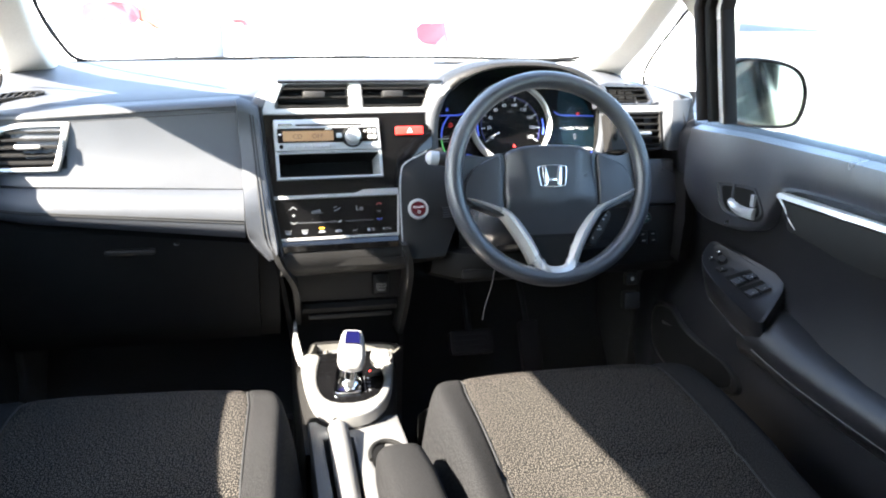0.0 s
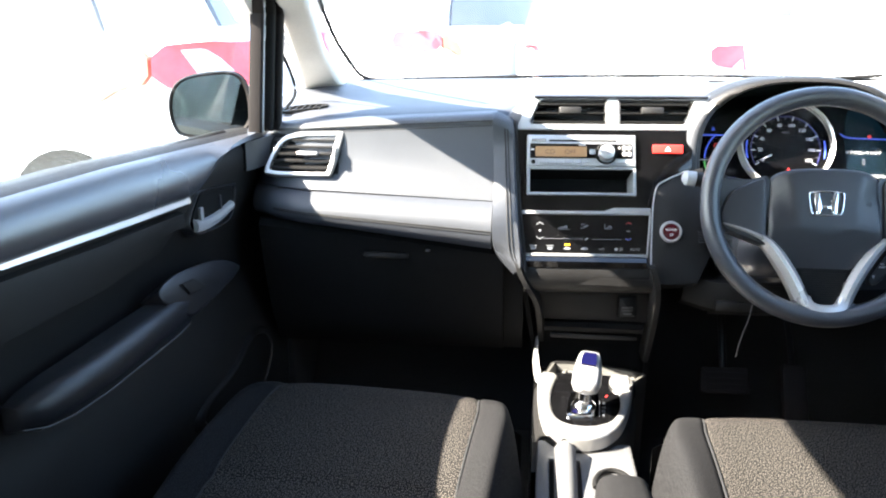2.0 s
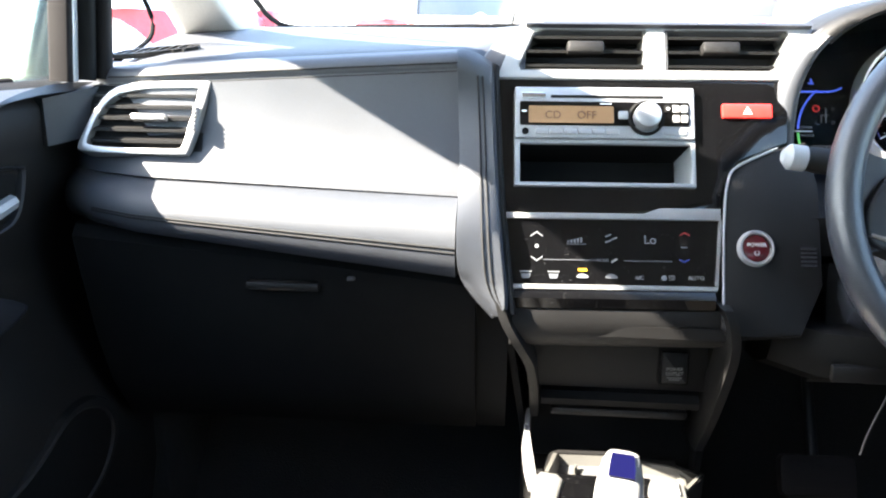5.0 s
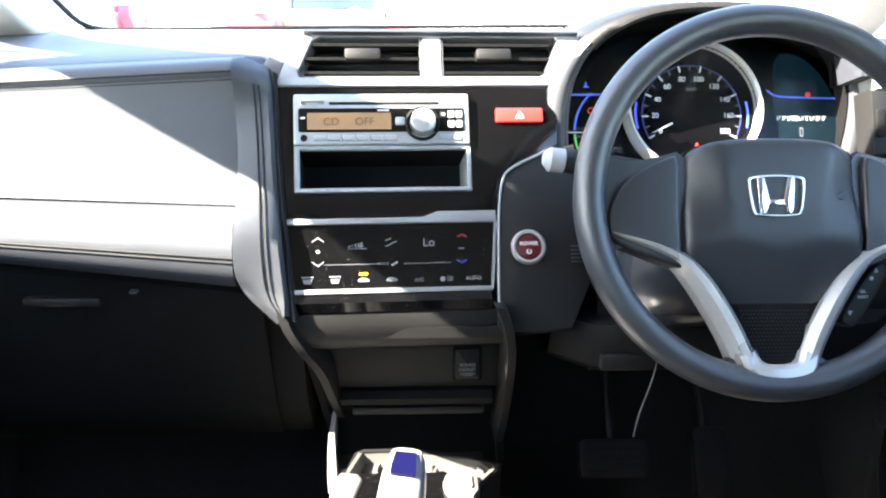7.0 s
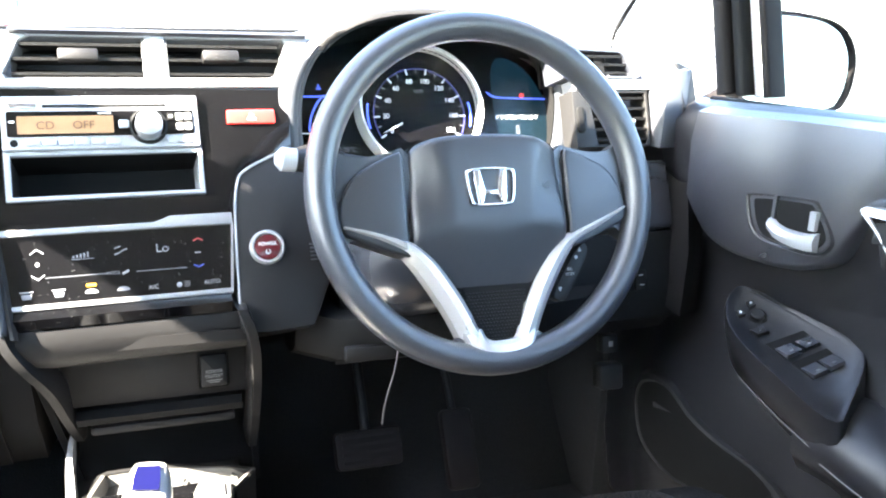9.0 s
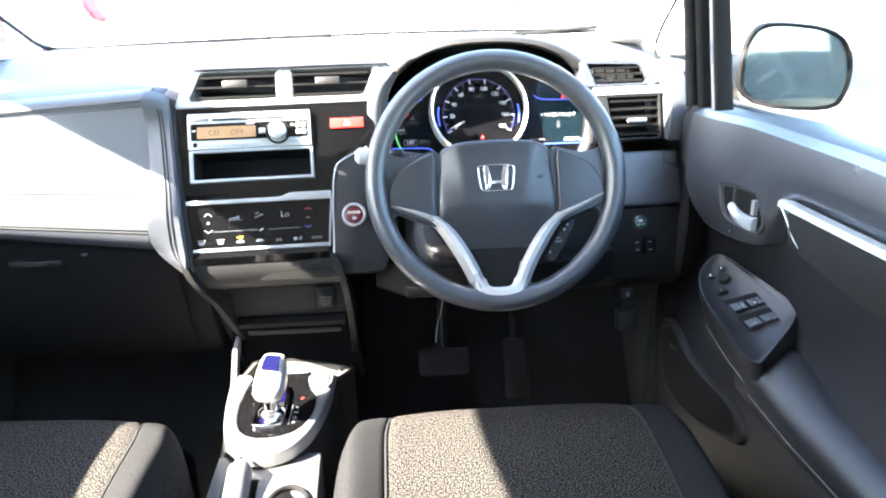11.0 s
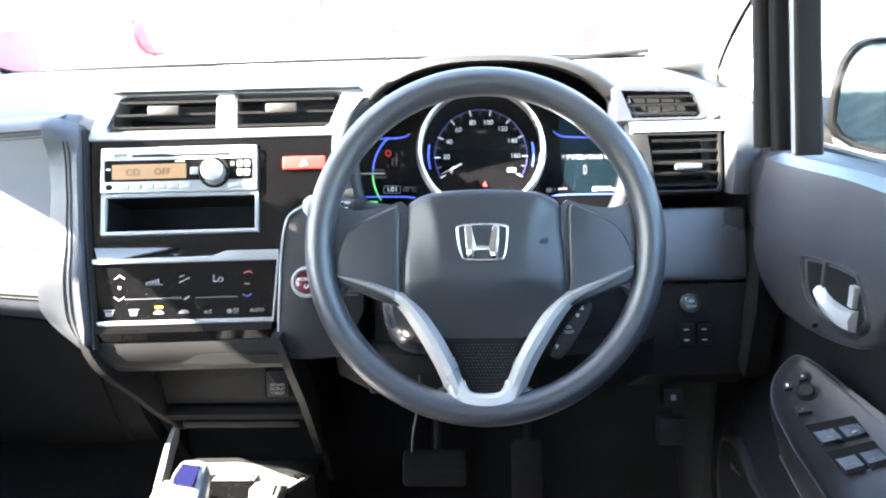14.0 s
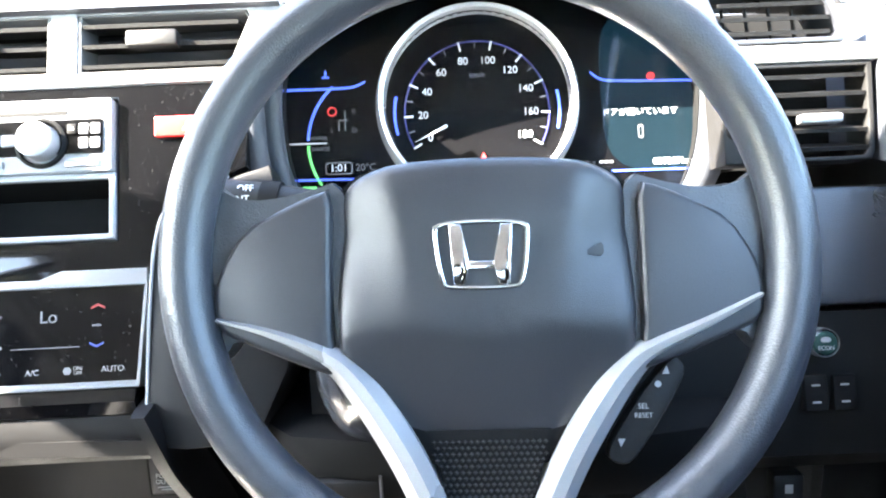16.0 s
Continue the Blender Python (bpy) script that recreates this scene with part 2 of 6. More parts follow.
def loft(sections, closed=True, caps=True):
    """Skin over sections of equally many points; closed: each section is a loop."""
    bm = bmesh.new()
    rows = [[bm.verts.new(p) for p in s] for s in sections]
    n = len(rows[0])
    for a, b in zip(rows, rows[1:]):
        for i in range(n if closed else n - 1):
            j = (i + 1) % n
            bm.faces.new((a[i], a[j], b[j], b[i]))
    if caps and closed:
        bm.faces.new(rows[0])
        bm.faces.new(rows[-1])
    return bm


def tube(pts, radius, n=10, flat=1.0, up=(0, 0, 1)):
    """A rod along points; radius a number or one a point; flat squeezes it along up."""
    pts = [Vector(p) for p in pts]
    radii = radius if isinstance(radius, (list, tuple)) else [radius] * len(pts)
    rows = []
    for i, p in enumerate(pts):
        d = (pts[min(i + 1, len(pts) - 1)] - pts[max(i - 1, 0)]).normalized()
        a = d.cross(Vector(up))
        if a.length < 1e-4:
            a = d.cross(Vector((1, 0, 0)))
        a.normalize()
        b = a.cross(d)
        rows.append([p + radii[i] * (a * math.cos(2 * math.pi * k / n) + b * flat * math.sin(2 * math.pi * k / n)) for k in range(n)])
    return loft(rows)


def lathe(profile, n=40, x=0.0, y=0.0, z=0.0, bm=None, a0=0.0, a1=360.0):
    """A turned body about the local z axis through (x, y, z); profile of (radius, height)."""
    bm = bm or bmesh.new()
    full = abs(a1 - a0 - 360) < 1e-6
    rows = []
    for i in range(n if full else n + 1):
        a = radians(a0 + (a1 - a0) * i / n)
        rows.append([bm.verts.new((x + r * math.cos(a), y + r * math.sin(a), z + h)) for r, h in profile])
    for i in range(n):
        a, b = rows[i], rows[(i + 1) % len(rows)]
        for j in range(len(profile) - 1):
            bm.faces.new((a[j], a[j + 1], b[j + 1], b[j]))
    bmesh.ops.remove_doubles(bm, verts=bm.verts, dist=1e-6)
    return bm


def arc_strip(cx, cy, r0, r1, a0, a1, z0, z1, n=24):
    pts = [(cx + r1 * math.cos(radians(a0 + (a1 - a0) * i / n)), cy + r1 * math.sin(radians(a0 + (a1 - a0) * i / n))) for i in range(n + 1)]
    pts += [(cx + r0 * math.cos(radians(a1 + (a0 - a1) * i / n)), cy + r0 * math.sin(radians(a1 + (a0 - a1) * i / n))) for i in range(n + 1)]
    return plate(pts, z0, z1)


def bar(a, b, width, z0, z1):
    """A flat bar between two points of the local plane."""
    a, b = Vector(a), Vector(b)
    n = Vector((-(b - a).y, (b - a).x)).normalized() * width / 2
    return plate([tuple(a + n), tuple(a - n), tuple(b - n), tuple(b + n)], z0, z1)


def words(text, size, x, y, z, mat, parent, turn=0.0, name="lettering", thick=0.0002):
    """Lettering in the local plane, centred on (x, y)."""
    cu = bpy.data.curves.new(name, "FONT")
    cu.body, cu.size, cu.align_x, cu.align_y, cu.extrude = text, size, "CENTER", "CENTER", thick
    tmp = bpy.data.objects.new(name, cu)
    scene.collection.objects.link(tmp)
    bpy.context.view_layer.update()
    me = bpy.data.meshes.new_from_object(tmp.evaluated_get(bpy.context.evaluated_depsgraph_get()))
    bpy.data.objects.remove(tmp)
    me.transform(pose(x, y, z, 0, 0, turn))
    me.materials.clear()
    me.materials.append(mat)
    ob = new(name, me)
    ob.parent = parent
    return ob


def slats(parent, x0, x1, y0, y1, count, mat, depth=0.022, tilt=0.004, skew=0.0):
    """Horizontal vent blades between x0 and x1; skew shifts the ends with height."""
    for i in range(count):
        y = y0 + (y1 - y0) * (i + 0.5) / count
        s = skew * (y - y0)
        bm = loft([[(x, y - 0.0022, 0.0), (x, y + 0.0005, 0.0012), (x, y + 0.0022 + tilt, -depth), (x, y + tilt - 0.001, -depth)] for x in (x0 + s, x1 + s)])
        part("slat", bm, mat, parent)


def lerp(a, b, s):
    return tuple(p + (q - p) * s for p, q in zip(a, b))


# ---- the car's shell: floor, roof, pillars, windscreen ----
floor = part("floor", plate([(-0.66, -2.0), (0.74, -2.0), (0.72, 0.62), (-0.62, 0.62)], 0.27, 0.31), CARPET)
tagged(floor, "black carpeted car floor in deep shade", "floor", kind="structure")
bulkhead = part("wall_front", loft([[(x, 0.34, 0.30), (x, 0.46, 0.45), (x, 0.52, 0.85), (x, 0.66, 0.97), (x, 0.70, 0.97), (x, 0.60, 0.28)] for x in (-0.62, 0.72)]), CARPET)
tagged(bulkhead, "black carpeted footwell bulkhead under the dashboard", "wall", kind="structure")

roof_rows = []
for y, z, w in ((-0.046, 1.416, 0.48), (-0.2, 1.445, 0.51), (-0.45, 1.475, 0.53), (-0.9, 1.49, 0.54), (-1.5, 1.47, 0.53), (-2.0, 1.42, 0.50)):
    ring = [(0.04 + w * k / 6, y, z - 0.035 * (abs(k) / 6) ** 3) for k in range(-6, 7)]
    roof_rows.append(ring + [(x, y, zz + 0.03) for x, y, zz in reversed(ring)])
ceiling = part("ceiling", loft(roof_rows), HEADLINER)
tagged(ceiling, "grey cloth headliner under the car roof", "ceiling", kind="structure")


def strip_between(name, pts, width, depth, mat, across, parent=None, label=""):
    """A pillar: a flat bar along points, its width along the vector across, its depth outward from the cabin."""
    pts = [Vector(p) for p in pts]
    across = Vector(across).normalized()
    rows = []
    for i, p in enumerate(pts):
        d = (pts[min(i + 1, len(pts) - 1)] - pts[max(i - 1, 0)]).normalized()
        a = (across - d * across.dot(d)).normalized()
        n = d.cross(a).normalized()
        w = width[i] if isinstance(width, (list, tuple)) else width
        prof = rounded(-w / 2, w / 2, -depth / 2, depth / 2, min(w, depth) * 0.35, 3)
        rows.append([p + a * u + n * v for u, v in prof])
    return part(name, loft(rows), mat, parent, label)


def mx(p, side):
    """Mirror a place on the left side to the right side of the car."""
    return p if side < 0 else (0.085 - p[0], p[1], p[2])


for side, n in ((-1, "left"), (1, "right")):
    ap = thing("pillar_" + n, label="pale trimmed windscreen pillar beside the dashboard", category="pillar", kind="structure")
    run = [mx(p, side) for p in ((-0.60, 0.66, 0.985), (-0.575, 0.52, 1.05), (-0.545, 0.34, 1.115), (-0.515, 0.10, 1.255), (-0.485, -0.10, 1.40))]
    strip_between("pillar_trim", run, [0.15, 0.085, 0.062, 0.055, 0.055], 0.035, TRIMCREAM, (1, 0, 0.2) if side < 0 else (-1, 0, 0.2), ap)
    out = [(p[0] + side * 0.03, p[1] + 0.02, p[2] + 0.015) for p in run]
    strip_between("pillar_shell", out, 0.07, 0.04, BODY, (1, 0, 0.2), ap, "silver painted outer pillar")
    rail = thing("roof_rail_" + n, label="grey roof rail over the side windows", category="rail", kind="structure")
    rr = [mx(p, side) for p in ((-0.49, -0.10, 1.400), (-0.51, -0.2, 1.415), (-0.525, -0.45, 1.44), (-0.53, -0.9, 1.45), (-0.52, -1.5, 1.43), (-0.5, -2.0, 1.38))]
    strip_between("rail_trim", rr, 0.07, 0.06, HEADLINER, (0, 0, 1), rail)
    strip_between("rail_shell", [(p[0] + side * 0.035, p[1], p[2] + 0.01) for p in rr], 0.08, 0.05, BODY, (0, 0, 1), rail)
    low = [mx(p, side) for p in ((-0.585, 0.165, 1.165), (-0.583, 0.035, 1.25), (-0.580, -0.055, 1.305), (-0.575, -0.2, 1.345), (-0.572, -0.4, 1.372), (-0.57, -0.75, 1.388), (-0.57, -1.5, 1.38))]
    hi = [mx(p, side) for p in ((-0.545, 0.19, 1.225), (-0.535, 0.06, 1.315), (-0.52, -0.035, 1.375), (-0.515, -0.16, 1.425), (-0.53, -0.4, 1.45), (-0.535, -0.75, 1.465), (-0.53, -1.5, 1.45))]
    secs = [[Vector(a), Vector(b), Vector(b) + Vector((side * 0.04, 0, 0.02)), Vector(a) + Vector((side * 0.04, 0, 0.01))] for a, b in zip(low, hi)]
    part("window_head", loft(secs), HEADLINER, rail, "frame above the side window")
    bp = thing("door_pillar_" + n, label="dark pillar between front and rear doors", category="pillar", kind="structure")
    strip_between("pillar_trim", [mx(p, side) for p in ((-0.68, -1.0, 0.3), (-0.68, -1.0, 0.95), (-0.54, -1.05, 1.45))], 0.16, 0.06, DARK, (0, 1, 0), bp)

ws = thing("windshield", label="clear windscreen over the dashboard", category="window", kind="structure")
bm = loft([[(x, 0.78 - 0.4 * (x - 0.04) ** 2 - 0.86 * s, 1.02 + 0.415 * s) for x in (-0.52 + 0.03 * s, -0.3, 0.04, 0.38, 0.61 - 0.03 * s)] for s in (0, 0.25, 0.5, 0.75, 1)], closed=False)
pane = part("pane", bm, GLASS, ws)
pane.visible_shadow = False
# the black printed border along the foot of the glass
bm = tube(smooth_line([(-0.54, 0.66, 1.033), (-0.40, 0.70, 1.036), (-0.20, 0.735, 1.039), (0.04, 0.745, 1.042), (0.28, 0.735, 1.045), (0.48, 0.70, 1.046), (0.62, 0.66, 1.046)]), 0.0035, 8)
part("border", bm, BLACK, ws, "black border at the foot of the windscreen")
bm = tube(smooth_line([(-0.30, 0.72, 1.036), (-0.47, 0.685, 1.032), (-0.515, 0.665, 1.040), (-0.53, 0.60, 1.085), (-0.53, 0.45, 1.15), (-0.50, 0.15, 1.30)], 2), 0.0045, 8)
part("side_border", bm, BLACK, ws)

# plain dark wall added behind the camera; closes the cabin, blocks rear light
rear = part("wall_rear", box(-0.70, 0.78, -1.60, -1.54, 0.28, 1.0, 0.01), BOLSTER)
tagged(rear, "plain dark cloth wall added to close the cabin and block rear light", "wall", kind="structure")
# tailgate added out of view; its raised sill darkens what the mirrors show
gate = thing("rear_gate", label="unseen dark tailgate frame added around the rear window to cut light", category="tailgate", kind="structure")
part("gate_trim", loft([[(-0.66, y0, 0.99), (-0.44, y0, 0.99), (-0.44, y0 + 0.06, 1.43), (-0.66, y0 + 0.06, 1.43)] for y0 in (-1.99, -2.03)]), DARK, gate)
part("gate_trim", loft([[(0.53, y0, 0.99), (0.75, y0, 0.99), (0.75, y0 + 0.06, 1.43), (0.53, y0 + 0.06, 1.43)] for y0 in (-1.99, -2.03)]), DARK, gate)
part("gate_sill", box(-0.66, 0.75, -2.03, -1.95, 0.93, 1.19, 0.01), DARK, gate)
part("gate_header", box(-0.44, 0.53, -1.98, -1.92, 1.33, 1.44, 0.01), DARK, gate)
g = part("rear_pane", loft([[(-0.44, y0 + 0.02, 1.19), (0.53, y0 + 0.02, 1.19), (0.53, y0 + 0.04, 1.33), (-0.44, y0 + 0.04, 1.33)] for y0 in (-1.995, -1.991)]), GLASS, gate, "clear rear window")
g.visible_shadow = False
for side, n in ((-1, "left"), (1, "right")):
    q = thing("rear_side_" + n, label="grey trimmed rear side of the cabin", category="wall", kind="structure")
    a, b = mx((-0.70, 0, 0), side)[0], mx((-0.64, 0, 0), side)[0]
    part("lower_panel", box(min(a, b), max(a, b), -2.0, -0.95, 0.28, 0.985, 0.01), DOORSKIN, q)
    c, d = mx((-0.76, 0, 0), side)[0], mx((-0.702, 0, 0), side)[0]
    part("outer_skin", box(min(c, d), max(c, d), -2.0, -0.95, 0.30, 0.99, 0.015), BODY, q, "silver painted rear flank")
    part("rear_glass", loft([[mx((-0.712 + k, -1.14, 0.992), side), mx((-0.712 + k, -1.98, 0.992), side), mx((-0.60 + k, -1.98, 1.385), side), mx((-0.60 + k, -1.14, 1.405), side)] for k in (0.0, 0.005)]), PRIVACY, q, "dark tinted rear side window")
    part("outer_pillar", loft([[mx((-0.716 + k, -0.945, 0.992), side), mx((-0.716 + k, -1.14, 0.992), side), mx((-0.602 + k, -1.14, 1.405), side), mx((-0.602 + k, -0.985, 1.41), side)] for k in (0.0, 0.008)]), BLACK, q, "black outer face of the door pillar")

# ---- dashboard ----
dash = thing("dashboard", pose(0, 0, 0), "dark blue-grey soft-skinned car dashboard with stitched seams", "dashboard")

XS = [-0.60 + 0.05 * i for i in range(9)] + [-0.167]


def dash_rows(left, right):
    rows = []
    for x in XS:
        s = max(0.0, (x + 0.565) / 0.42)
        row = [lerp(l, r, s) for l, r in zip(left, right)]
        back = 0.05 * max(0.0, (-0.50 - x) / 0.1) ** 2
        rows.append([(x, y + back, z) for y, z in row])
    return rows


# windscreen side of the top, across the whole car
top_rows = []
for i in range(29):
    x = -0.62 + 1.30 * i / 28
    far = 0.75 - 0.35 * (x - 0.04) ** 2
    front = 0.165 + (0.055 if -0.13 < x < 0.18 else 0.0) + (0.10 if x >= 0.18 else 0.0)
    end = max(0.0, (-0.50 - x) / 0.12) ** 2 + max(0.0, (x - 0.56) / 0.12) ** 2
    left = max(0.0, (-0.15 - x) / 0.42)
    z0 = 1.022 - 0.022 * left - 0.02 * end + (0.012 if -0.15 < x < 0.2 else 0)
    front += 0.05 * end
    prof = [(front + 0.02, z0 - 0.05), (front + 0.004, z0 - 0.010), (front + 0.012, z0 - 0.002), (front + 0.03, z0 + 0.004)]
    for k in range(1, 9):
        s = k / 8
        prof.append((front + 0.03 + (far - front - 0.03) * s, z0 + 0.004 + (1.036 - z0 - 0.004) * s + 0.006 * math.sin(math.pi * s)))
    prof.append((far, 0.98))
    top_rows.append([(x, y, z) for y, z in prof])
part("top_pad", loft(top_rows), SOFT, dash, sharp=50)

# passenger side: rolled lip, fascia and padded band
lip_l = [(0.150, 1.000), (0.139, 0.998), (0.133, 0.990), (0.135, 0.982), (0.144, 0.978), (0.20, 0.978), (0.20, 1.002)]
lip_r = [(0.163, 1.024), (0.147, 1.021), (0.140, 1.013), (0.142, 1.004), (0.152, 0.999), (0.21, 0.999), (0.21, 1.025)]
part("rolled_lip", loft(dash_rows(lip_l, lip_r)), SOFT, dash, "soft rolled lip with a stitched seam", sharp=60)
fas_l = [(0.1345, 0.985), (0.1315, 0.967), (0.126, 0.947), (0.118, 0.925), (0.106, 0.908), (0.100, 0.895), (0.108, 0.889), (0.2, 0.889), (0.2, 0.98)]
fas_r = [(0.1415, 1.007), (0.1375, 0.979), (0.129, 0.947), (0.118, 0.918), (0.102, 0.895), (0.094, 0.880), (0.102, 0.873), (0.2, 0.873), (0.2, 1.001)]
part("fascia_panel", loft(dash_rows(fas_l, fas_r)), SOFT, dash, "smooth dark blue-grey passenger fascia", sharp=60)
band_l = [(0.115, 0.896), (0.097, 0.890), (0.078, 0.880), (0.070, 0.868), (0.070, 0.856), (0.078, 0.845), (0.10, 0.840), (0.2, 0.84), (0.2, 0.886)]
band_r = [(0.108, 0.884), (0.088, 0.876), (0.063, 0.864), (0.054, 0.845), (0.052, 0.822), (0.060, 0.803), (0.085, 0.797), (0.2, 0.797), (0.2, 0.871)]
part("padded_band", loft(dash_rows(band_l, band_r)), SOFT, dash, "soft padded band with double stitching", sharp=60)
for s in (0.42, 0.62):
    line = [Vector(row[3]).lerp(Vector(row[4]), s) + Vector((0, -0.0005, 0)) for row in dash_rows(band_l, band_r)[1:]]
    part("seam", tube(line, 0.0012, 6), STITCH, dash)
for k in (2, 3):
    line = [Vector(row[k]) + Vector((0, -0.0003, 0)) for row in dash_rows(lip_l, lip_r)[1:]]
    part("seam", tube(line, 0.0010, 6), STITCH, dash)

# glovebox under the band
gb = part("glovebox_door", loft([[(x, 0.108, z0), (x, 0.098, z0 - 0.012), (x, 0.105, z0 - 0.05), (x, 0.125, 0.70), (x, 0.15, 0.63), (x, 0.19, 0.57), (x, 0.28, 0.55), (x, 0.28, z0)] for x, z0 in ((-0.585, 0.838), (-0.45, 0.826), (-0.3, 0.812), (-0.148, 0.795))]), BLACK, dash, "black grained glovebox lid", sharp=50)
part("handle", box(-0.395, -0.315, 0.094, 0.110, 0.772, 0.782, 0.003), DARK, gb, "recessed black glovebox pull")
part("keyhole_plate", box(-0.284, -0.276, 0.092, 0.102, 0.787, 0.790, 0.001), TRAYGREY, gb)

# added black piece where the glovebox's right end fades into shade
part("glovebox_shade", loft([[(x, 0.115, 0.79), (x, 0.13, 0.70), (x, 0.155, 0.63), (x, 0.195, 0.57), (x, 0.28, 0.55), (x, 0.28, 0.79)] for x in (-0.147, -0.112)]), BLACK, dash, "black filler standing in for the shade beside the glovebox", sharp=50)

# side vent of the passenger
VL = pose(-0.482, 0.1215, 0.951, 65, 0, 0) @ Matrix.Diagonal((1.03, 1.08, 1, 1))


def side_vent(m, outer, inner, count, label):
    v = thing("air_vent", m, label, "air vent", "dashboard vents")
    part("frame", plate(smooth_loop(outer, 2), -0.02, 0.0035, [smooth_loop(inner, 2)], 0.0015), DECKSILVER, v, "silver vent surround")
    xs = [p[0] for p in inner]
    ys = [p[1] for p in inner]
    part("backing", box(min(xs) - 0.004, max(xs) + 0.004, min(ys) - 0.004, max(ys) + 0.004, -0.012, -0.0075), BLACK, v)
    slats(v, min(xs) + 0.004, max(xs) - 0.004, min(ys) + 0.002, max(ys) - 0.002, count, DARK, 0.007, 0.003)
    return v


v = side_vent(VL, [(-0.084, -0.037), (0.026, -0.037), (0.031, -0.036), (0.049, 0.036), (0.047, 0.039), (-0.03, 0.037), (-0.064, 0.027), (-0.088, -0.029)],
              [(-0.074, -0.031), (0.021, -0.031), (0.024, -0.030), (0.037, 0.030), (0.034, 0.031), (-0.03, 0.029), (-0.060, 0.019), (-0.078, -0.023)], 5,
              "silver-framed side air vent with black blades")
part("knob", box(-0.030, 0.006, -0.004, 0.002, 0.0, 0.010, 0.0015), SILVER, v, "silver slider on the vent blade")
part("wheel", box(0.0335, 0.0385, -0.013, 0.011, 0.0, 0.0095, 0.002), HUFACE, v, "ribbed shut-off wheel")
for i in range(5):
    part("rib", box(0.0335, 0.0385, -0.010 + 0.0042 * i, -0.0088 + 0.0042 * i, 0.009, 0.0104), DARK, v)

# demister grille on the top at the passenger's corner
dg = thing("demister_grille", pose(-0.548, 0.262, 1.0125, 8, -5, 8) @ Matrix.Scale(1.15, 4), "small black slatted demister grille on the dashboard", "grille", "dashboard vents")
part("frame", plate(smooth_loop([(-0.05, -0.018), (0.045, -0.012), (0.05, 0.014), (-0.03, 0.020)], 2), -0.002, 0.0025, [smooth_loop([(-0.044, -0.014), (0.040, -0.009), (0.044, 0.010), (-0.027, 0.015)], 2)]), DARK, dg)
part("backing", plate(smooth_loop([(-0.046, -0.016), (0.042, -0.011), (0.046, 0.012), (-0.029, 0.017)], 2), -0.003, -0.0015), BLACK, dg)
for i in range(8):
    part("slat", bar((-0.040 + i * 0.0105, -0.013), (-0.032 + i * 0.0105, 0.013), 0.0025, -0.001, 0.0025), DARK, dg)

# ---- centre stack ----
MS = pose(-0.0049, 0.1363, 0.9381, 64.8, 0, 3.2)
stack = thing("centre_console_panel", MS, "glossy black centre panel with silver trims", "console panel")
outer = [(-0.130, 0.062), (0.176, 0.062), (0.172, -0.003), (0.150, -0.012), (0.122, -0.024), (0.111, -0.036), (0.107, -0.055), (0.105, -0.079), (-0.121, -0.082)]
hole = [(-0.108, -0.0535), (0.0785, -0.0535), (0.0785, 0.0525), (-0.108, 0.0525)]
part("upper_panel", plate(outer, -0.03, 0.0, [hole], 0.0015), GLOSS, stack, "piano black panel with dust specks")
part("silver_strip", plate([(-0.120, -0.0865), (0.101, -0.0865), (0.101, -0.0745), (0.040, -0.0745), (0.024, -0.0805), (-0.120, -0.0805)], -0.01, 0.004, bevel=0.0012), SILVER, stack)
part("lower_strip", plate([(-0.112, -0.1585), (0.095, -0.1585), (0.096, -0.1535), (-0.113, -0.1535)], -0.01, 0.004, bevel=0.0012), SILVER, stack)
part("edge_strip", bar((0.1005, -0.0865), (0.0945, -0.156), 0.0022, -0.01, 0.004), SILVER, stack)
part("gloss_lip", loft([[(x, -0.159, 0.002), (x, -0.168, 0.006), (x, -0.177, 0.0), (x, -0.177, -0.03), (x, -0.159, -0.03)] for x in (-0.111, 0.093)]), GLOSS, stack)
part("chin", loft([[(x, -0.178, -0.002), (x, -0.190, -0.004), (x, -0.203, -0.012), (x, -0.211, -0.026), (x, -0.211, -0.07), (x, -0.178, -0.07)] for x in (-0.108, -0.05, 0.05, 0.112)]), DARK, stack, "dark rounded lower lip")

climate = thing("climate_panel", MS, "glossy black touch climate panel with small symbols", "control panel")
part("panel", plate([(-0.117, -0.0865), (0.0995, -0.0865), (0.0945, -0.1535), (-0.112, -0.1535)], -0.015, -0.0005), GLOSS, climate)


def chevron(x, y, up, mat, parent, w=0.006, h=0.0035):
    k = 1 if up else -1
    bm = plate([(x - w, y - k * h), (x, y + k * h * 0.2), (x + w, y - k * h), (x + w, y - k * h + k * 0.0014), (x, y + k * (h * 0.2 + 0.0016)), (x - w, y - k * h + k * 0.0014)], -0.0005, 0.0004)
    part("arrow", bm, mat, parent)


chevron(-0.084, -0.1015, True, GLOWMID, climate)
chevron(-0.084, -0.1279, False, GLOWMID, climate)
part("fan_symbol", lathe([(0.0, 0.0004), (0.0022, 0.0004), (0.0022, -0.0004)], 8, -0.084, -0.1145, 0), GLOWMID, climate)
for k in range(5):
    part("level_bar", bar((-0.052 + 0.0032 * k, -0.1105), (-0.052 + 0.0032 * k, -0.1085 + 0.0008 * k), 0.0018, -0.0005, 0.0004), GLOWDIM, climate)
part("level_line", bar((-0.054, -0.112), (-0.034, -0.112), 0.0007, -0.0005, 0.0004), GLOWDIM, climate)
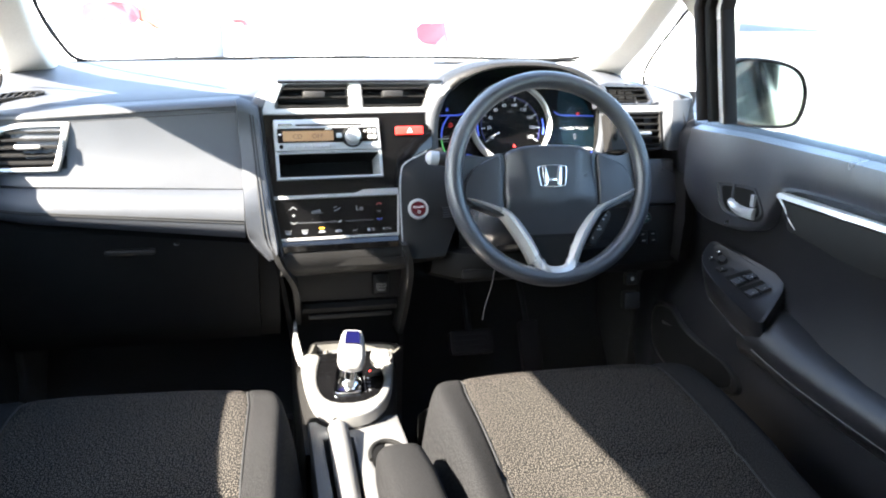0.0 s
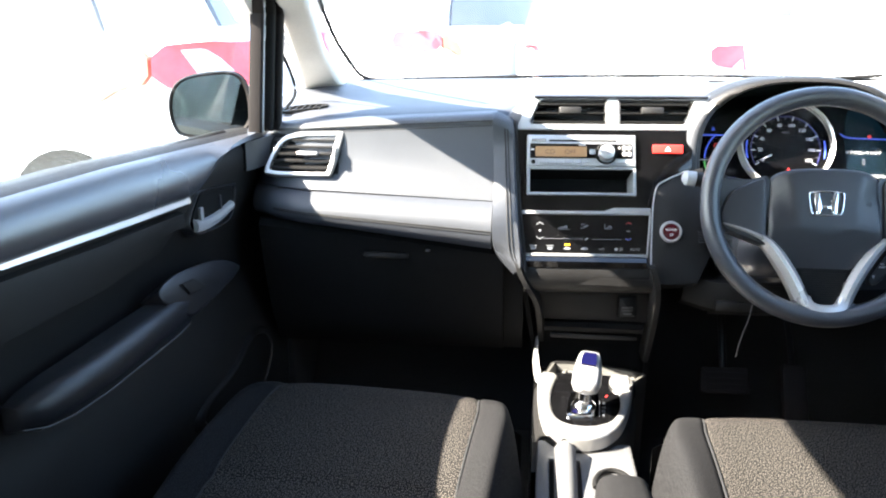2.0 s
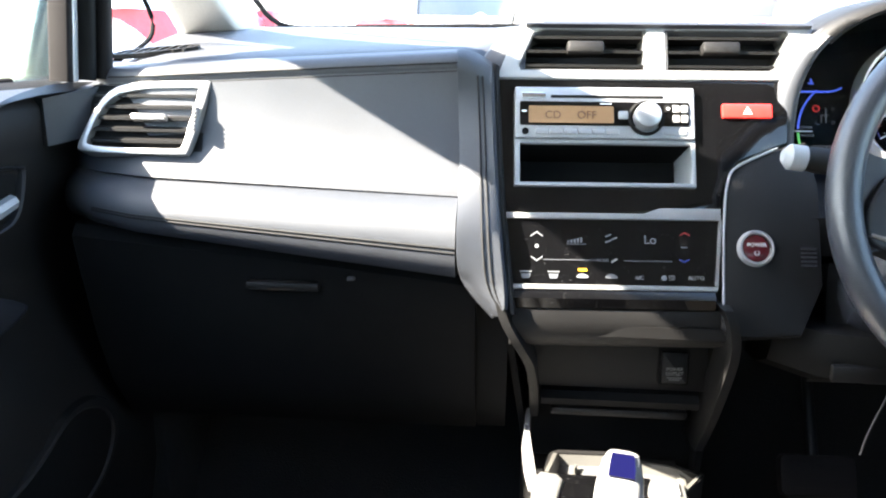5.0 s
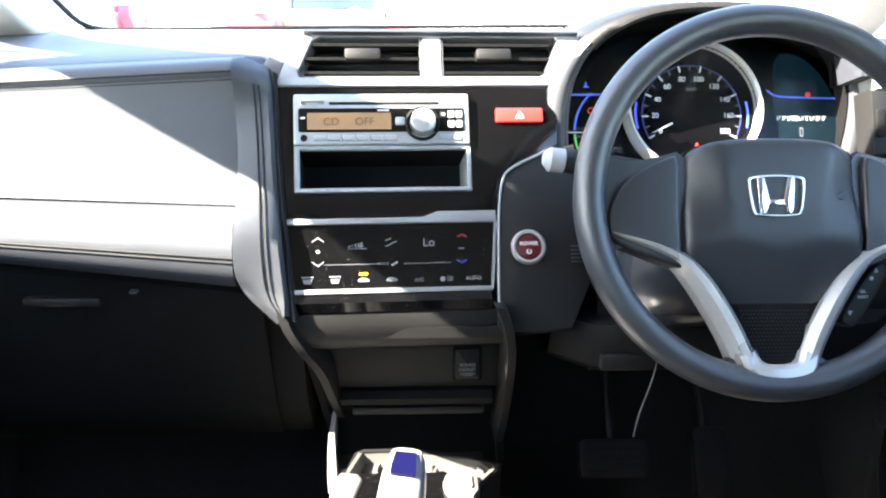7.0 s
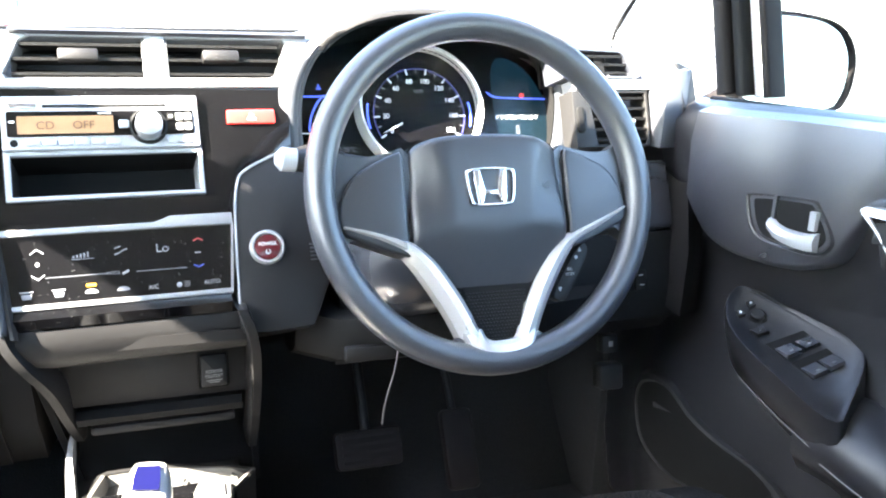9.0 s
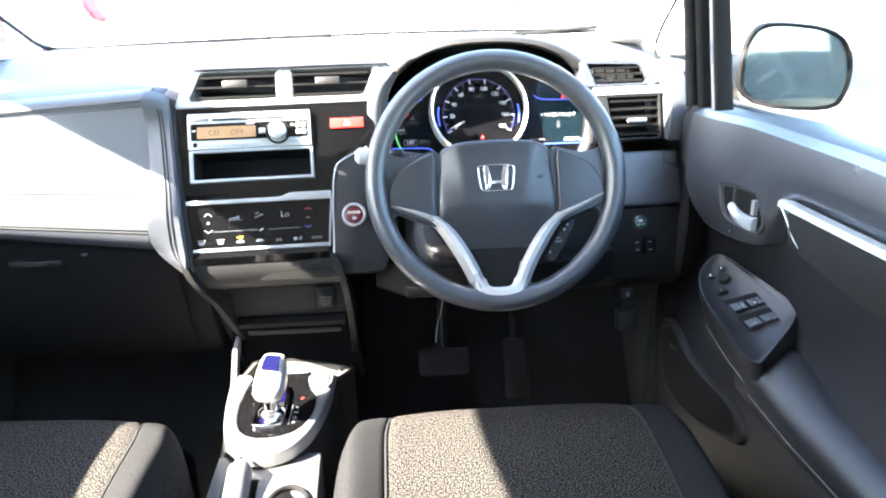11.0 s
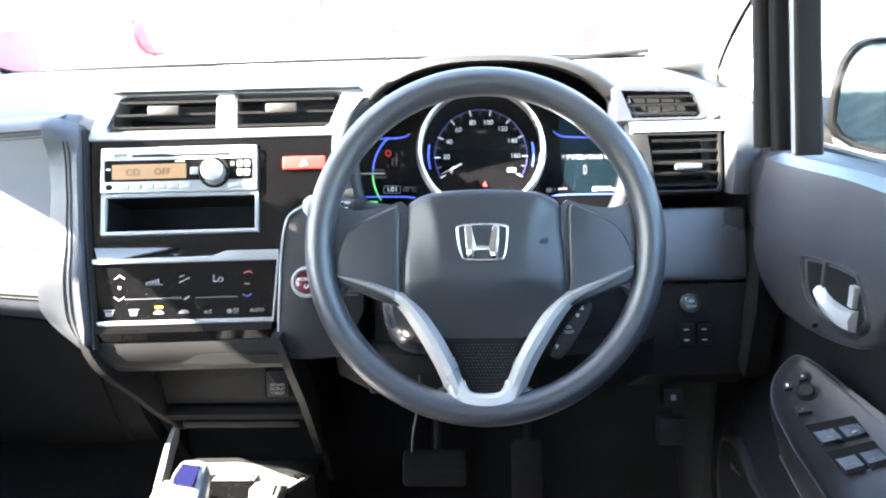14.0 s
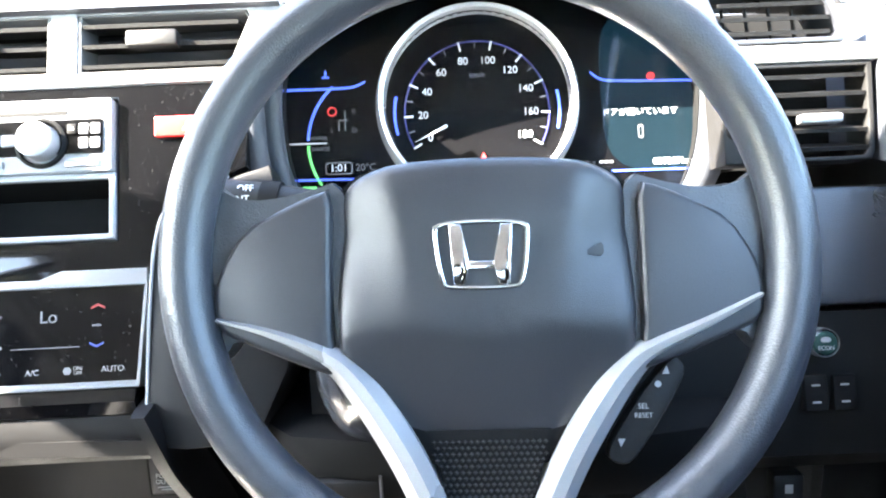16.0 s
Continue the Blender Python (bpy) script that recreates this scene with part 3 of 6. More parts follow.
for px, py, q in ((-0.012, -0.104, 20), (-0.006, -0.107, 20), (-0.012, -0.110, 0)):
    part("air_symbol", bar((px - 0.003, py), (px + 0.003, py + 0.0022), 0.0013, -0.0005, 0.0004), GLOWDIM, climate)
words("Lo", 0.0125, 0.030, -0.1069, 0.0, GLOWDIM, climate)
chevron(0.065, -0.1002, True, DIMRED, climate, 0.005, 0.002)
chevron(0.064, -0.1275, False, DIMBLUE, climate, 0.005, 0.002)
part("centre_mark", bar((0.061, -0.1137), (0.067, -0.1137), 0.0012, -0.0005, 0.0004), GLOWDIM, climate)
part("divider", bar((-0.078, -0.1282), (-0.022, -0.1282), 0.0006, -0.0005, 0.0004), GLOWDIM, climate)
part("divider", bar((0.004, -0.1284), (0.052, -0.1284), 0.0006, -0.0005, 0.0004), GLOWDIM, climate)
words("MODE", 0.0042, -0.0175, -0.1282, 0.0, GLOWDIM, climate)
part("mode_symbol", bar((-0.009, -0.130), (-0.003, -0.1265), 0.002, -0.0005, 0.0004), GLOWMID, climate)
part("indicator", plate(rounded(-0.0425, -0.0335, -0.1395, -0.137, 0.0008), -0.0005, 0.0006), GLOWAMBER, climate, "lit amber indicator bar")
for bx in (-0.095, -0.067):
    part("defrost_symbol", plate([(bx - 0.005, -0.1425), (bx + 0.005, -0.1425), (bx + 0.0035, -0.1475), (bx - 0.0035, -0.1475)], -0.0005, 0.0004), GLOWDIM, climate)
    part("symbol_bar", bar((bx - 0.006, -0.1405), (bx + 0.006, -0.1405), 0.0012, -0.0005, 0.0004), GLOWMID, climate)
for bx in (-0.038, -0.009):
    part("car_symbol", plate(smooth_loop([(bx - 0.006, -0.1465), (bx + 0.006, -0.1465), (bx + 0.006, -0.1445), (bx + 0.002, -0.1420), (bx - 0.003, -0.1420), (bx - 0.006, -0.1445)], 1), -0.0005, 0.0004), GLOWDIM if bx > -0.02 else GLOWMID, climate)
words("A/C", 0.0058, 0.019, -0.1455, 0.0, GLOWMID, climate)
words("ON/", 0.0036, 0.051, -0.1436, 0.0, GLOWMID, climate)
words("OFF", 0.0036, 0.051, -0.1468, 0.0, GLOWMID, climate)
part("fan_symbol", lathe([(0.0, 0.0004), (0.003, 0.0004), (0.003, -0.0004)], 6, 0.0435, -0.1452, 0), GLOWDIM, climate)
words("AUTO", 0.0058, 0.0755, -0.1450, 0.0, GLOWMID, climate)

# ---- car stereo and the pocket below it ----
st = thing("car_stereo", MS, "silver single-slot car stereo with amber display", "car stereo")
part("faceplate", plate(rounded(-0.107, 0.0765, -0.003, 0.0515, 0.002), -0.05, 0.007, bevel=0.0015), HUFACE, st, "brushed silver faceplate")
part("upper_slot", box(-0.070, 0.045, 0.0395, 0.0425, 0.006, 0.0076), BLACK, st, "black disc slot")
part("tab", box(-0.100, -0.075, 0.039, 0.045, 0.006, 0.009, 0.001), CHROME, st)
part("display_surround", plate(rounded(-0.102, 0.071, 0.010, 0.0355, 0.002), 0.006, 0.0078), GLOSS, st, "glossy black display surround")
part("display", plate(rounded(-0.093, -0.006, 0.0125, 0.0305, 0.001), 0.0077, 0.0084), LCD, st, "lit amber display")
words("CD     OFF", 0.0115, -0.050, 0.0205, 0.0086, LCDINK, st, name="display_text")
part("source_button", box(-0.0015, 0.0085, 0.0165, 0.0255, 0.0075, 0.0105, 0.0015), PALE, st)
part("knob_ring", lathe([(0.0185, 0.006), (0.0185, 0.010), (0.0165, 0.011), (0.0155, 0.0095)], 40, 0.027, 0.0185), BLACK, st)
part("volume_knob", lathe([(0.0, 0.0225), (0.011, 0.0222), (0.0128, 0.021), (0.0135, 0.009), (0.0135, 0.006)], 40, 0.027, 0.0185), HUFACE, st, "round silver volume knob")
for i in range(3):
    for j in range(2):
        if i == 0 and j == 0:
            continue
        part("button", box(0.0455 + i * 0.0085, 0.0525 + i * 0.0085, 0.0135 + j * 0.0105, 0.0215 + j * 0.0105, 0.0077, 0.0100, 0.0012), GREYINK if i else BLACK, st)
        part("button_mark", box(0.0475 + i * 0.0085, 0.0505 + i * 0.0085, 0.0165 + j * 0.0105, 0.0185 + j * 0.0105, 0.0100, 0.0103), WHITEINK, st)
part("socket", lathe([(0.0, 0.0076), (0.0028, 0.0076), (0.0036, 0.0084), (0.0036, 0.006)], 16, -0.0965, 0.0035), BLACK, st, "small audio socket")
for i in range(6):
    part("preset_button", box(-0.086 + 0.0145 * i, -0.073 + 0.0145 * i, 0.0005, 0.0065, 0.006, 0.0088, 0.001), HUFACE, st)
part("eject_button", box(0.044, 0.068, 0.0005, 0.0065, 0.006, 0.0088, 0.001), HUFACE, st)
part("brand_bars", box(-0.1, -0.095, 0.024, 0.026, 0.0077, 0.0081), WHITEINK, st)
part("caption_bar", box(-0.02, -0.008, 0.0325, 0.0338, 0.0077, 0.0081), WHITEINK, st)

pk = thing("storage_pocket", MS, "open black storage pocket below the stereo", "storage pocket")
part("rim", plate([(-0.107, -0.0525), (0.0775, -0.0525), (0.0775, -0.0035), (-0.107, -0.0035)], -0.004, 0.003, [[(-0.1015, -0.0485), (0.0735, -0.0485), (0.0735, -0.0075), (-0.1015, -0.0075)]], 0.0008), PALE, pk, "grey pocket rim")
part("back", box(-0.104, 0.076, -0.051, -0.005, -0.075, -0.072), BLACK, pk)
# right wall paler than the left: sunlight on it is painted in
part("side", box(0.0745, 0.076, -0.0505, -0.0055, -0.072, -0.004), PALE, pk)
part("side", box(-0.1035, -0.102, -0.0505, -0.0055, -0.072, -0.004), DARK, pk)
part("bottom", box(-0.102, 0.074, -0.0505, -0.049, -0.072, -0.004), BLACK, pk)
part("top", box(-0.102, 0.074, -0.007, -0.0055, -0.072, -0.004), BLACK, pk)

# hazard switch and start button
hz = thing("hazard_switch", MS, "red hazard warning switch with a white triangle", "switch")
part("button", plate(rounded(0.1062, 0.1572, 0.0212, 0.0367, 0.002), -0.001, 0.004, bevel=0.0015), REDBTN, hz)
tri_out = [(0.1317 + 0.0052 * math.cos(radians(a)), 0.0278 + 0.0052 * math.sin(radians(a))) for a in (90, 210, 330)]
tri_in = [(0.1317 + 0.0022 * math.cos(radians(a)), 0.0278 + 0.0022 * math.sin(radians(a))) for a in (90, 210, 330)]
part("triangle", plate(tri_out, 0.004, 0.0044, [tri_in]), WHITEINK, hz)

sb = thing("start_panel", MS, "dark grey side panel with a red power button", "control panel")
part("panel", plate(smooth_loop([(0.110, -0.040), (0.116, -0.031), (0.158, -0.012), (0.200, 0.0), (0.200, -0.20), (0.104, -0.205), (0.098, -0.19), (0.1025, -0.08)], 1), -0.06, 0.003, bevel=0.003), DARK, sb)
# pale line put where light catches the panel's edge
part("edge_glint", tube(smooth_line([(0.100, -0.185, 0.003), (0.1035, -0.08, 0.004), (0.109, -0.042, 0.004), (0.117, -0.030, 0.004), (0.160, -0.0105, 0.004)], 2), 0.0013, 6), PALE, sb)
btn = part("start_button", lathe([(0.0, 0.0075), (0.012, 0.0072), (0.0138, 0.006), (0.0138, 0.0)], 40, 0.134, -0.1145), DEEPRED, sb, "dark red round power button")
part("ring", lathe([(0.0138, 0.003), (0.0145, 0.0085), (0.0165, 0.0088), (0.0182, 0.006), (0.0188, 0.0)], 40, 0.134, -0.1145), WHEELSILVER, btn, "bright silver ring")
words("POWER", 0.0055, 0.134, -0.1115, 0.0077, WHITEINK, btn)
part("symbol", arc_strip(0.134, -0.1195, 0.0018, 0.0026, 120, 420, 0.0068, 0.0078, 14), WHITEINK, btn)
for i in range(5):
    part("speaker_rib", bar((0.179, -0.114 - 0.0042 * i), (0.194, -0.114 - 0.0042 * i), 0.0018, 0.0028, 0.0048), DOORSKIN, sb)

# stitched column beside the panel, and its dark inner edge
col = thing("stack_side_trim", MS, "blue-grey padded trim column with double stitching", "trim")
edge_l = [(-0.168, 0.090), (-0.166, 0.04), (-0.163, -0.02), (-0.164, -0.07), (-0.166, -0.12), (-0.162, -0.152), (-0.127, -0.186)]
edge_r = [(-0.130, 0.082), (-0.128, 0.04), (-0.125, -0.02), (-0.122, -0.07), (-0.118, -0.12), (-0.113, -0.165), (-0.113, -0.180)]


def side_height(v):
    """How far the fascia and its padded band stand out beside the column."""
    hs = ((-0.20, -0.016), (-0.16, 0.006), (-0.14, 0.022), (-0.12, 0.029), (-0.097, 0.029), (-0.075, 0.017), (-0.05, 0.009), (0.0, 0.006), (0.040, 0.012), (0.052, 0.020), (0.062, 0.030), (0.070, 0.033), (0.078, 0.029), (0.090, 0.012), (0.10, -0.008))
    for (v0, h0), (v1, h1) in zip(hs, hs[1:]):
        if v <= v1:
            return h0 + (h1 - h0) * max(0.0, (v - v0) / (v1 - v0))
    return hs[-1][1]


rows = []
for (a, y0), (b, y1) in zip(smooth_line(edge_l, 2), smooth_line(edge_r, 2)):
    h = side_height(y0)
    rows.append([(a, y0, h - 0.03), (a, y0, h), (a + 0.008, y0, h * 0.85 + 0.003), ((a + b) / 2, (y0 + y1) / 2, h * 0.5 + 0.008), (b - 0.004, y1, max(0.015, h * 0.35 + 0.009) - max(0, y1 - 0.066) * 0.8), (b, y1, 0.008 - max(0, y1 - 0.066) * 0.8), (b, y1, -0.03)])
part("padding", loft(rows), SOFT, col, sharp=60)
for s in (0.55, 0.68):
    part("seam", tube([(a + (b - a) * s, y0 + (y1 - y0) * s, (side_height(y0) * 0.5 + 0.0088) * (0.9 - s) / 0.4 + (max(0.015, side_height(y0) * 0.35 + 0.009) + 0.0006) * (s - 0.5) / 0.4) for (a, y0), (b, y1) in zip(smooth_line(edge_l, 2), smooth_line(edge_r, 2)) if y0 < 0.062], 0.0009, 6), STITCH, col)
strut = [(-0.131, 0.075), (-0.124, -0.06), (-0.114, -0.16), (-0.111, -0.185)]
part("side_edge", loft([[(u + 0.001, w, -0.035), (u + 0.001, w, 0.008), (u + 0.004, w, 0.009), (u + 0.007, w, 0.003), (u + 0.007, w, -0.035)] for u, w in smooth_line(strut, 1)]), DARK, col, "dark edge strip beside the panel")

low = thing("lower_recess", pose(0, 0, 0), "black recessed tray area under the centre panel", "console panel")
for sx, run in ((-1, [(-0.121, 0.050, 0.785), (-0.116, 0.047, 0.765), (-0.100, 0.048, 0.738), (-0.086, 0.075, 0.705), (-0.080, 0.13, 0.645), (-0.077, 0.20, 0.585)]),
                (1, [(0.100, 0.050, 0.785), (0.108, 0.047, 0.765), (0.113, 0.055, 0.735), (0.116, 0.085, 0.69), (0.117, 0.13, 0.62), (0.116, 0.17, 0.565)])):
    part("side_strut", loft([[(x + o * sx, y + p, z) for o, p in ((0.005, -0.004), (-0.004, -0.004), (-0.006, 0.006), (-0.006, 0.05), (0.005, 0.05))] for x, y, z in smooth_line(run, 2)]), DARK, low, "thin dark strut running down to the gear console")
part("side_wall", loft([[(-0.125, 0.09, 0.79), (-0.125, 0.28, 0.79), (-0.088, 0.28, 0.50), (-0.084, 0.23, 0.50)], [(-0.117, 0.09, 0.79), (-0.117, 0.28, 0.79), (-0.080, 0.28, 0.50), (-0.076, 0.23, 0.50)]]), BLACK, low)
part("side_wall", loft([[(0.105, 0.09, 0.79), (0.118, 0.28, 0.79), (0.124, 0.28, 0.50), (0.120, 0.20, 0.50)], [(0.113, 0.09, 0.79), (0.126, 0.28, 0.79), (0.132, 0.28, 0.50), (0.128, 0.20, 0.50)]]), BLACK, low)
part("back_panel", box(-0.088, 0.112, 0.146, 0.158, 0.650, 0.732, 0.003), DARK, low, "flat black panel with the outlet")
part("recess_top", loft([[(x, 0.060, 0.748), (x, 0.150, 0.728), (x, 0.150, 0.738), (x, 0.060, 0.760)] for x in (-0.112, 0.112)]), DARK, low)
part("shelf", loft([[(x, 0.142, 0.648), (x, 0.134, 0.641), (x, 0.138, 0.632), (x, 0.20, 0.630), (x, 0.20, 0.650)] for x in (-0.072, 0.104)]), BLACK, low)
part("slot_lip", box(-0.060, 0.096, 0.150, 0.162, 0.612, 0.622, 0.003), DARK, low)
part("pocket_back", box(-0.082, 0.122, 0.222, 0.232, 0.50, 0.69), BLACK, low)
part("clip", box(-0.092, -0.083, 0.128, 0.140, 0.690, 0.704, 0.002), DOORSKIN, low)
ML = pose(0.074, 0.145, 0.6815, 84, 0, 3)
flap = thing("outlet_flap", ML, "square black flap of the power outlet", "socket")
part("lid", plate(rounded(-0.0145, 0.0145, -0.019, 0.018, 0.002), -0.01, 0.006, bevel=0.002), DARK, flap)
part("surround", plate(rounded(-0.017, 0.017, -0.0215, 0.0205, 0.003), -0.01, 0.002, [rounded(-0.0152, 0.0152, -0.0197, 0.0187, 0.002)]), BLACK, flap)
words("POWER", 0.0054, 0.0, -0.0015, 0.0064, GREYINK, flap)
words("OUTLET", 0.0054, 0.0, -0.0068, 0.0064, GREYINK, flap)
for i in range(2):
    part("caption_bar", box(-0.009 + 0.003 * i, 0.009 - 0.003 * i, -0.0118 - 0.0022 * i, -0.0112 - 0.0022 * i, 0.0055, 0.0064), GREYINK, flap)

# centre vents
cv = thing("air_vent", MS, "pair of centre air vents in a pale frame", "air vent", "dashboard vents")
inl = [(-0.101, 0.0715), (0.030, 0.0715), (0.030, 0.117), (-0.078, 0.117), (-0.088, 0.112), (-0.103, 0.077)]
inr = [(0.0495, 0.0715), (0.157, 0.0715), (0.163, 0.0745), (0.178, 0.112), (0.175, 0.117), (0.0495, 0.117)]
part("frame", plate([(-0.126, 0.0625), (0.182, 0.0625), (0.203, 0.119), (0.198, 0.1225), (-0.096, 0.1225), (-0.104, 0.119)], -0.03, 0.003, [inl, inr], 0.0015), PALE, cv, "pale silver vent frame")
for run in (inl, inr):
    mx0, my0 = sum(p[0] for p in run) / len(run), sum(p[1] for p in run) / len(run)
    small = [(mx0 + (x - mx0) * 0.965, my0 + (y - my0) * 0.93) for x, y in run]
    # ring drawn in place of the shadow at the opening's edge
    part("liner", plate([(mx0 + (x - mx0) * 0.999, my0 + (y - my0) * 0.999) for x, y in run], -0.03, 0.0015, [small], 0.0008), TRAYGREY, cv, "dark inner rim standing in for the vent's edge shadow")
part("shoulder", loft([[(u, 0.050, -0.008), (u, 0.0625, -0.002 - k), (u, top - 0.006, -0.001 - k), (u, top - 0.001, -0.006 - k), (u, top + 0.001, -0.030), (u, top - 0.004, -0.10), (u, 0.050, -0.10)] for u, top, k in ((-0.166, 0.0560, 0.022), (-0.160, 0.066, 0.014), (-0.151, 0.077, 0.007), (-0.142, 0.088, 0.004), (-0.133, 0.100, 0.002), (-0.124, 0.110, 0.001), (-0.115, 0.117, 0.0), (-0.105, 0.121, 0.0), (-0.096, 0.122, 0.0))]), SOFT, cv, "soft skin curving up beside the vents", sharp=70)
part("hood", loft([[(x, 0.1175, 0.002), (x, 0.1195, 0.009), (x, 0.1225, 0.008), (x, 0.124, -0.03), (x, 0.1175, -0.03)] for x in (-0.096, 0.20)]), DOORSKIN, cv)
part("backing", box(-0.11, 0.19, 0.066, 0.118, -0.065, -0.06), BLACK, cv)
# unseen lid added over the duct so sunlight stays out of the vents
part("duct_sun_stop", box(-0.094, 0.195, 0.1172, 0.1225, -0.068, -0.006), BLACK, cv)
slats(cv, -0.096, 0.029, 0.070, 0.117, 3, DARK, 0.03, 0.006)
slats(cv, 0.050, 0.168, 0.070, 0.117, 3, DARK, 0.03, 0.006)
for kx in (-0.034, 0.106):
    part("knob", box(kx - 0.019, kx + 0.019, 0.0890, 0.1015, -0.004, 0.010, 0.0025), DARK, cv, "grey vent slider tab")

# ---- driver's side: instrument hood and meter ----
MG = pose(0.3474, 0.2242, 0.9651, 67.0, 0, 0.0)
cl = thing("instrument_cluster", MG, "black instrument cluster with a chrome-ringed speedometer", "instrument cluster")


def arch(cx, cy, a, b, z, n=40, a0=-28.0, a1=208.0, power=2.5):
    out = []
    for i in range(n + 1):
        t = radians(a0 + (a1 - a0) * i / n)
        c, s = math.cos(t), math.sin(t)
        out.append((cx + a * math.copysign(abs(c) ** (2 / power), c), cy + b * math.copysign(abs(s) ** (2 / power), s), z))
    return out


cowl = thing("instrument_hood", pose(0.3474, -0.0108, 0.9551), "arched soft hood around the instrument cluster", "instrument hood")


def hoop(a, b, y, a0=-32.0, a1=212.0, n=44, lift=0.0):
    """An arch across the car at depth y."""
    return [(x, y, z + lift) for x, z, _ in arch(0, 0, a, b, 0, n, a0, a1)]


part("flank_skin", loft([hoop(0.1608, 0.1198, 0.204), hoop(0.1615, 0.122, 0.197), hoop(0.166, 0.1245, 0.192), hoop(0.176, 0.126, 0.193), hoop(0.185, 0.127, 0.200),
                          hoop(0.192, 0.127, 0.225), hoop(0.200, 0.124, 0.30), hoop(0.22, 0.105, 0.42)], closed=False), SOFT, cowl, "smooth dark skin of the hood, pale in the sun", sharp=70)
part("sweep", loft([hoop(0.169, 0.1265, 0.180, 143, 213, 22), hoop(0.171, 0.1275, 0.172, 143, 213, 22), hoop(0.177, 0.129, 0.168, 143, 213, 22), hoop(0.190, 0.130, 0.174, 143, 213, 22), hoop(0.198, 0.130, 0.205, 143, 213, 22)], closed=False), SOFT, cowl, "soft skin sweeping down beside the meters", sharp=70)
part("cap", loft([hoop(0.1615, 0.1215, 0.21, 35, 145, 24), hoop(0.160, 0.1200, 0.193, 35, 145, 24), hoop(0.163, 0.1235, 0.188, 35, 145, 24), hoop(0.175, 0.1280, 0.190, 35, 145, 24), hoop(0.186, 0.1295, 0.205, 35, 145, 24), hoop(0.192, 0.1290, 0.25, 35, 145, 24)], closed=False), DARK, cowl, "black inner cap over the meters", sharp=70)
part("liner", loft([hoop(0.02, 0.01, 0.315), hoop(0.10, 0.06, 0.314), hoop(0.175, 0.108, 0.31), hoop(0.188, 0.116, 0.290), hoop(0.190, 0.118, 0.275), hoop(0.167, 0.1165, 0.255), hoop(0.1608, 0.1195, 0.207)], closed=False), BLACK, cowl)
part("lower_sill", loft([[(x, 0.205, -0.063 + 0.10 * x * x), (x, 0.180, -0.070 + 0.10 * x * x), (x, 0.12, -0.09), (x, 0.12, -0.13), (x, 0.25, -0.13)] for x in [-0.165 + 0.033 * i for i in range(11)]]), DARK, cowl, "black sill below the meters")

face = [(x, y) for x, y, z in arch(0, -0.02, 0.188, 0.112, 0)] + [(-0.175, -0.10), (0.175, -0.10)]
part("face", plate(face, -0.012, -0.004), METERBLACK, cl)
part("ring", lathe([(0.0740, -0.004), (0.0755, 0.012), (0.0785, 0.014), (0.0820, 0.006), (0.083, -0.004)], 72, -0.009, 0.0), SATIN, cl, "bright chrome speedometer ring")
part("dial", lathe([(0.0, -0.002), (0.0745, -0.002), (0.0748, 0.006)], 60, -0.009, 0.0), METERBLACK, cl)
CX, CY = -0.0095, -0.007
for i in range(10):
    a = 209.5 - 26.5 * i
    c, s = math.cos(radians(a)), math.sin(radians(a))
    words(str(20 * i), 0.0085, CX + 0.0435 * c, CY + 0.0425 * s, 0.0, GLOWWHITE, cl, name="number")
    part("tick", bar((CX + 0.0515 * c, CY + 0.0515 * s), (CX + 0.0590 * c, CY + 0.0590 * s), 0.0013, -0.001, 0.0004), GLOWWHITE, cl)
    if i < 9:
        a -= 13.25
        c, s = math.cos(radians(a)), math.sin(radians(a))
        part("tick", bar((CX + 0.0525 * c, CY + 0.0525 * s), (CX + 0.0575 * c, CY + 0.0575 * s), 0.0008, -0.001, 0.0004), GLOWDIM, cl)
part("scale_arc", arc_strip(CX, CY, 0.0578, 0.0590, -27, 210, -0.0015, -0.0006, 50), material("dim_blue_arc", (0.02, 0.02, 0.12), 0.5, emit=(0.1, 0.12, 0.7), power=0.0035), cl)
for a in (-14, 168):
    part("blue_accent", arc_strip(CX, CY, 0.0655, 0.0675, a, a + 27, -0.001, 0.0006, 12), GLOWBLUE, cl)
words("km/h", 0.0062, CX + 0.001, 0.0225, 0.0, GLOWDIM, cl)
c, s = math.cos(radians(206)), math.sin(radians(206))
part("needle", plate([(CX + 0.027 * c - 0.0012 * s, CY + 0.027 * s + 0.0012 * c), (CX + 0.027 * c + 0.0012 * s, CY + 0.027 * s - 0.0012 * c), (CX + 0.056 * c, CY + 0.056 * s)], 0.002, 0.0032), GLOWWHITE, cl, "white speedometer needle")
part("telltale", plate([(-0.0080, -0.0475), (-0.0020, -0.0475), (-0.005, -0.0410)], -0.001, 0.0006), GLOWRED, cl, "lit red warning light")


def curve_line(pts, w, mat):
    pts = smooth_line(pts, 2)
    lo = [(x, y - w / 2) for x, y in pts]
    hi = [(x, y + w / 2) for x, y in reversed(pts)]
    part("display_line", plate(lo + hi, -0.004, -0.0026), mat, cl)


curve_line([(-0.178, 0.0165), (-0.120, 0.0165), (-0.108, 0.0175), (-0.100, 0.0215)], 0.0017, GLOWBLUE)
curve_line([(-0.176, -0.0585), (-0.12, -0.0585), (-0.095, -0.0595), (-0.086, -0.064)], 0.0015, GLOWBLUE)
curve_line([(0.083, 0.0225), (0.090, 0.0165), (0.100, 0.0145), (0.165, 0.0130)], 0.0017, GLOWBLUE)
curve_line([(0.072, -0.0640), (0.08, -0.0600), (0.100, -0.0590), (0.165, -0.0590)], 0.0015, GLOWBLUE)
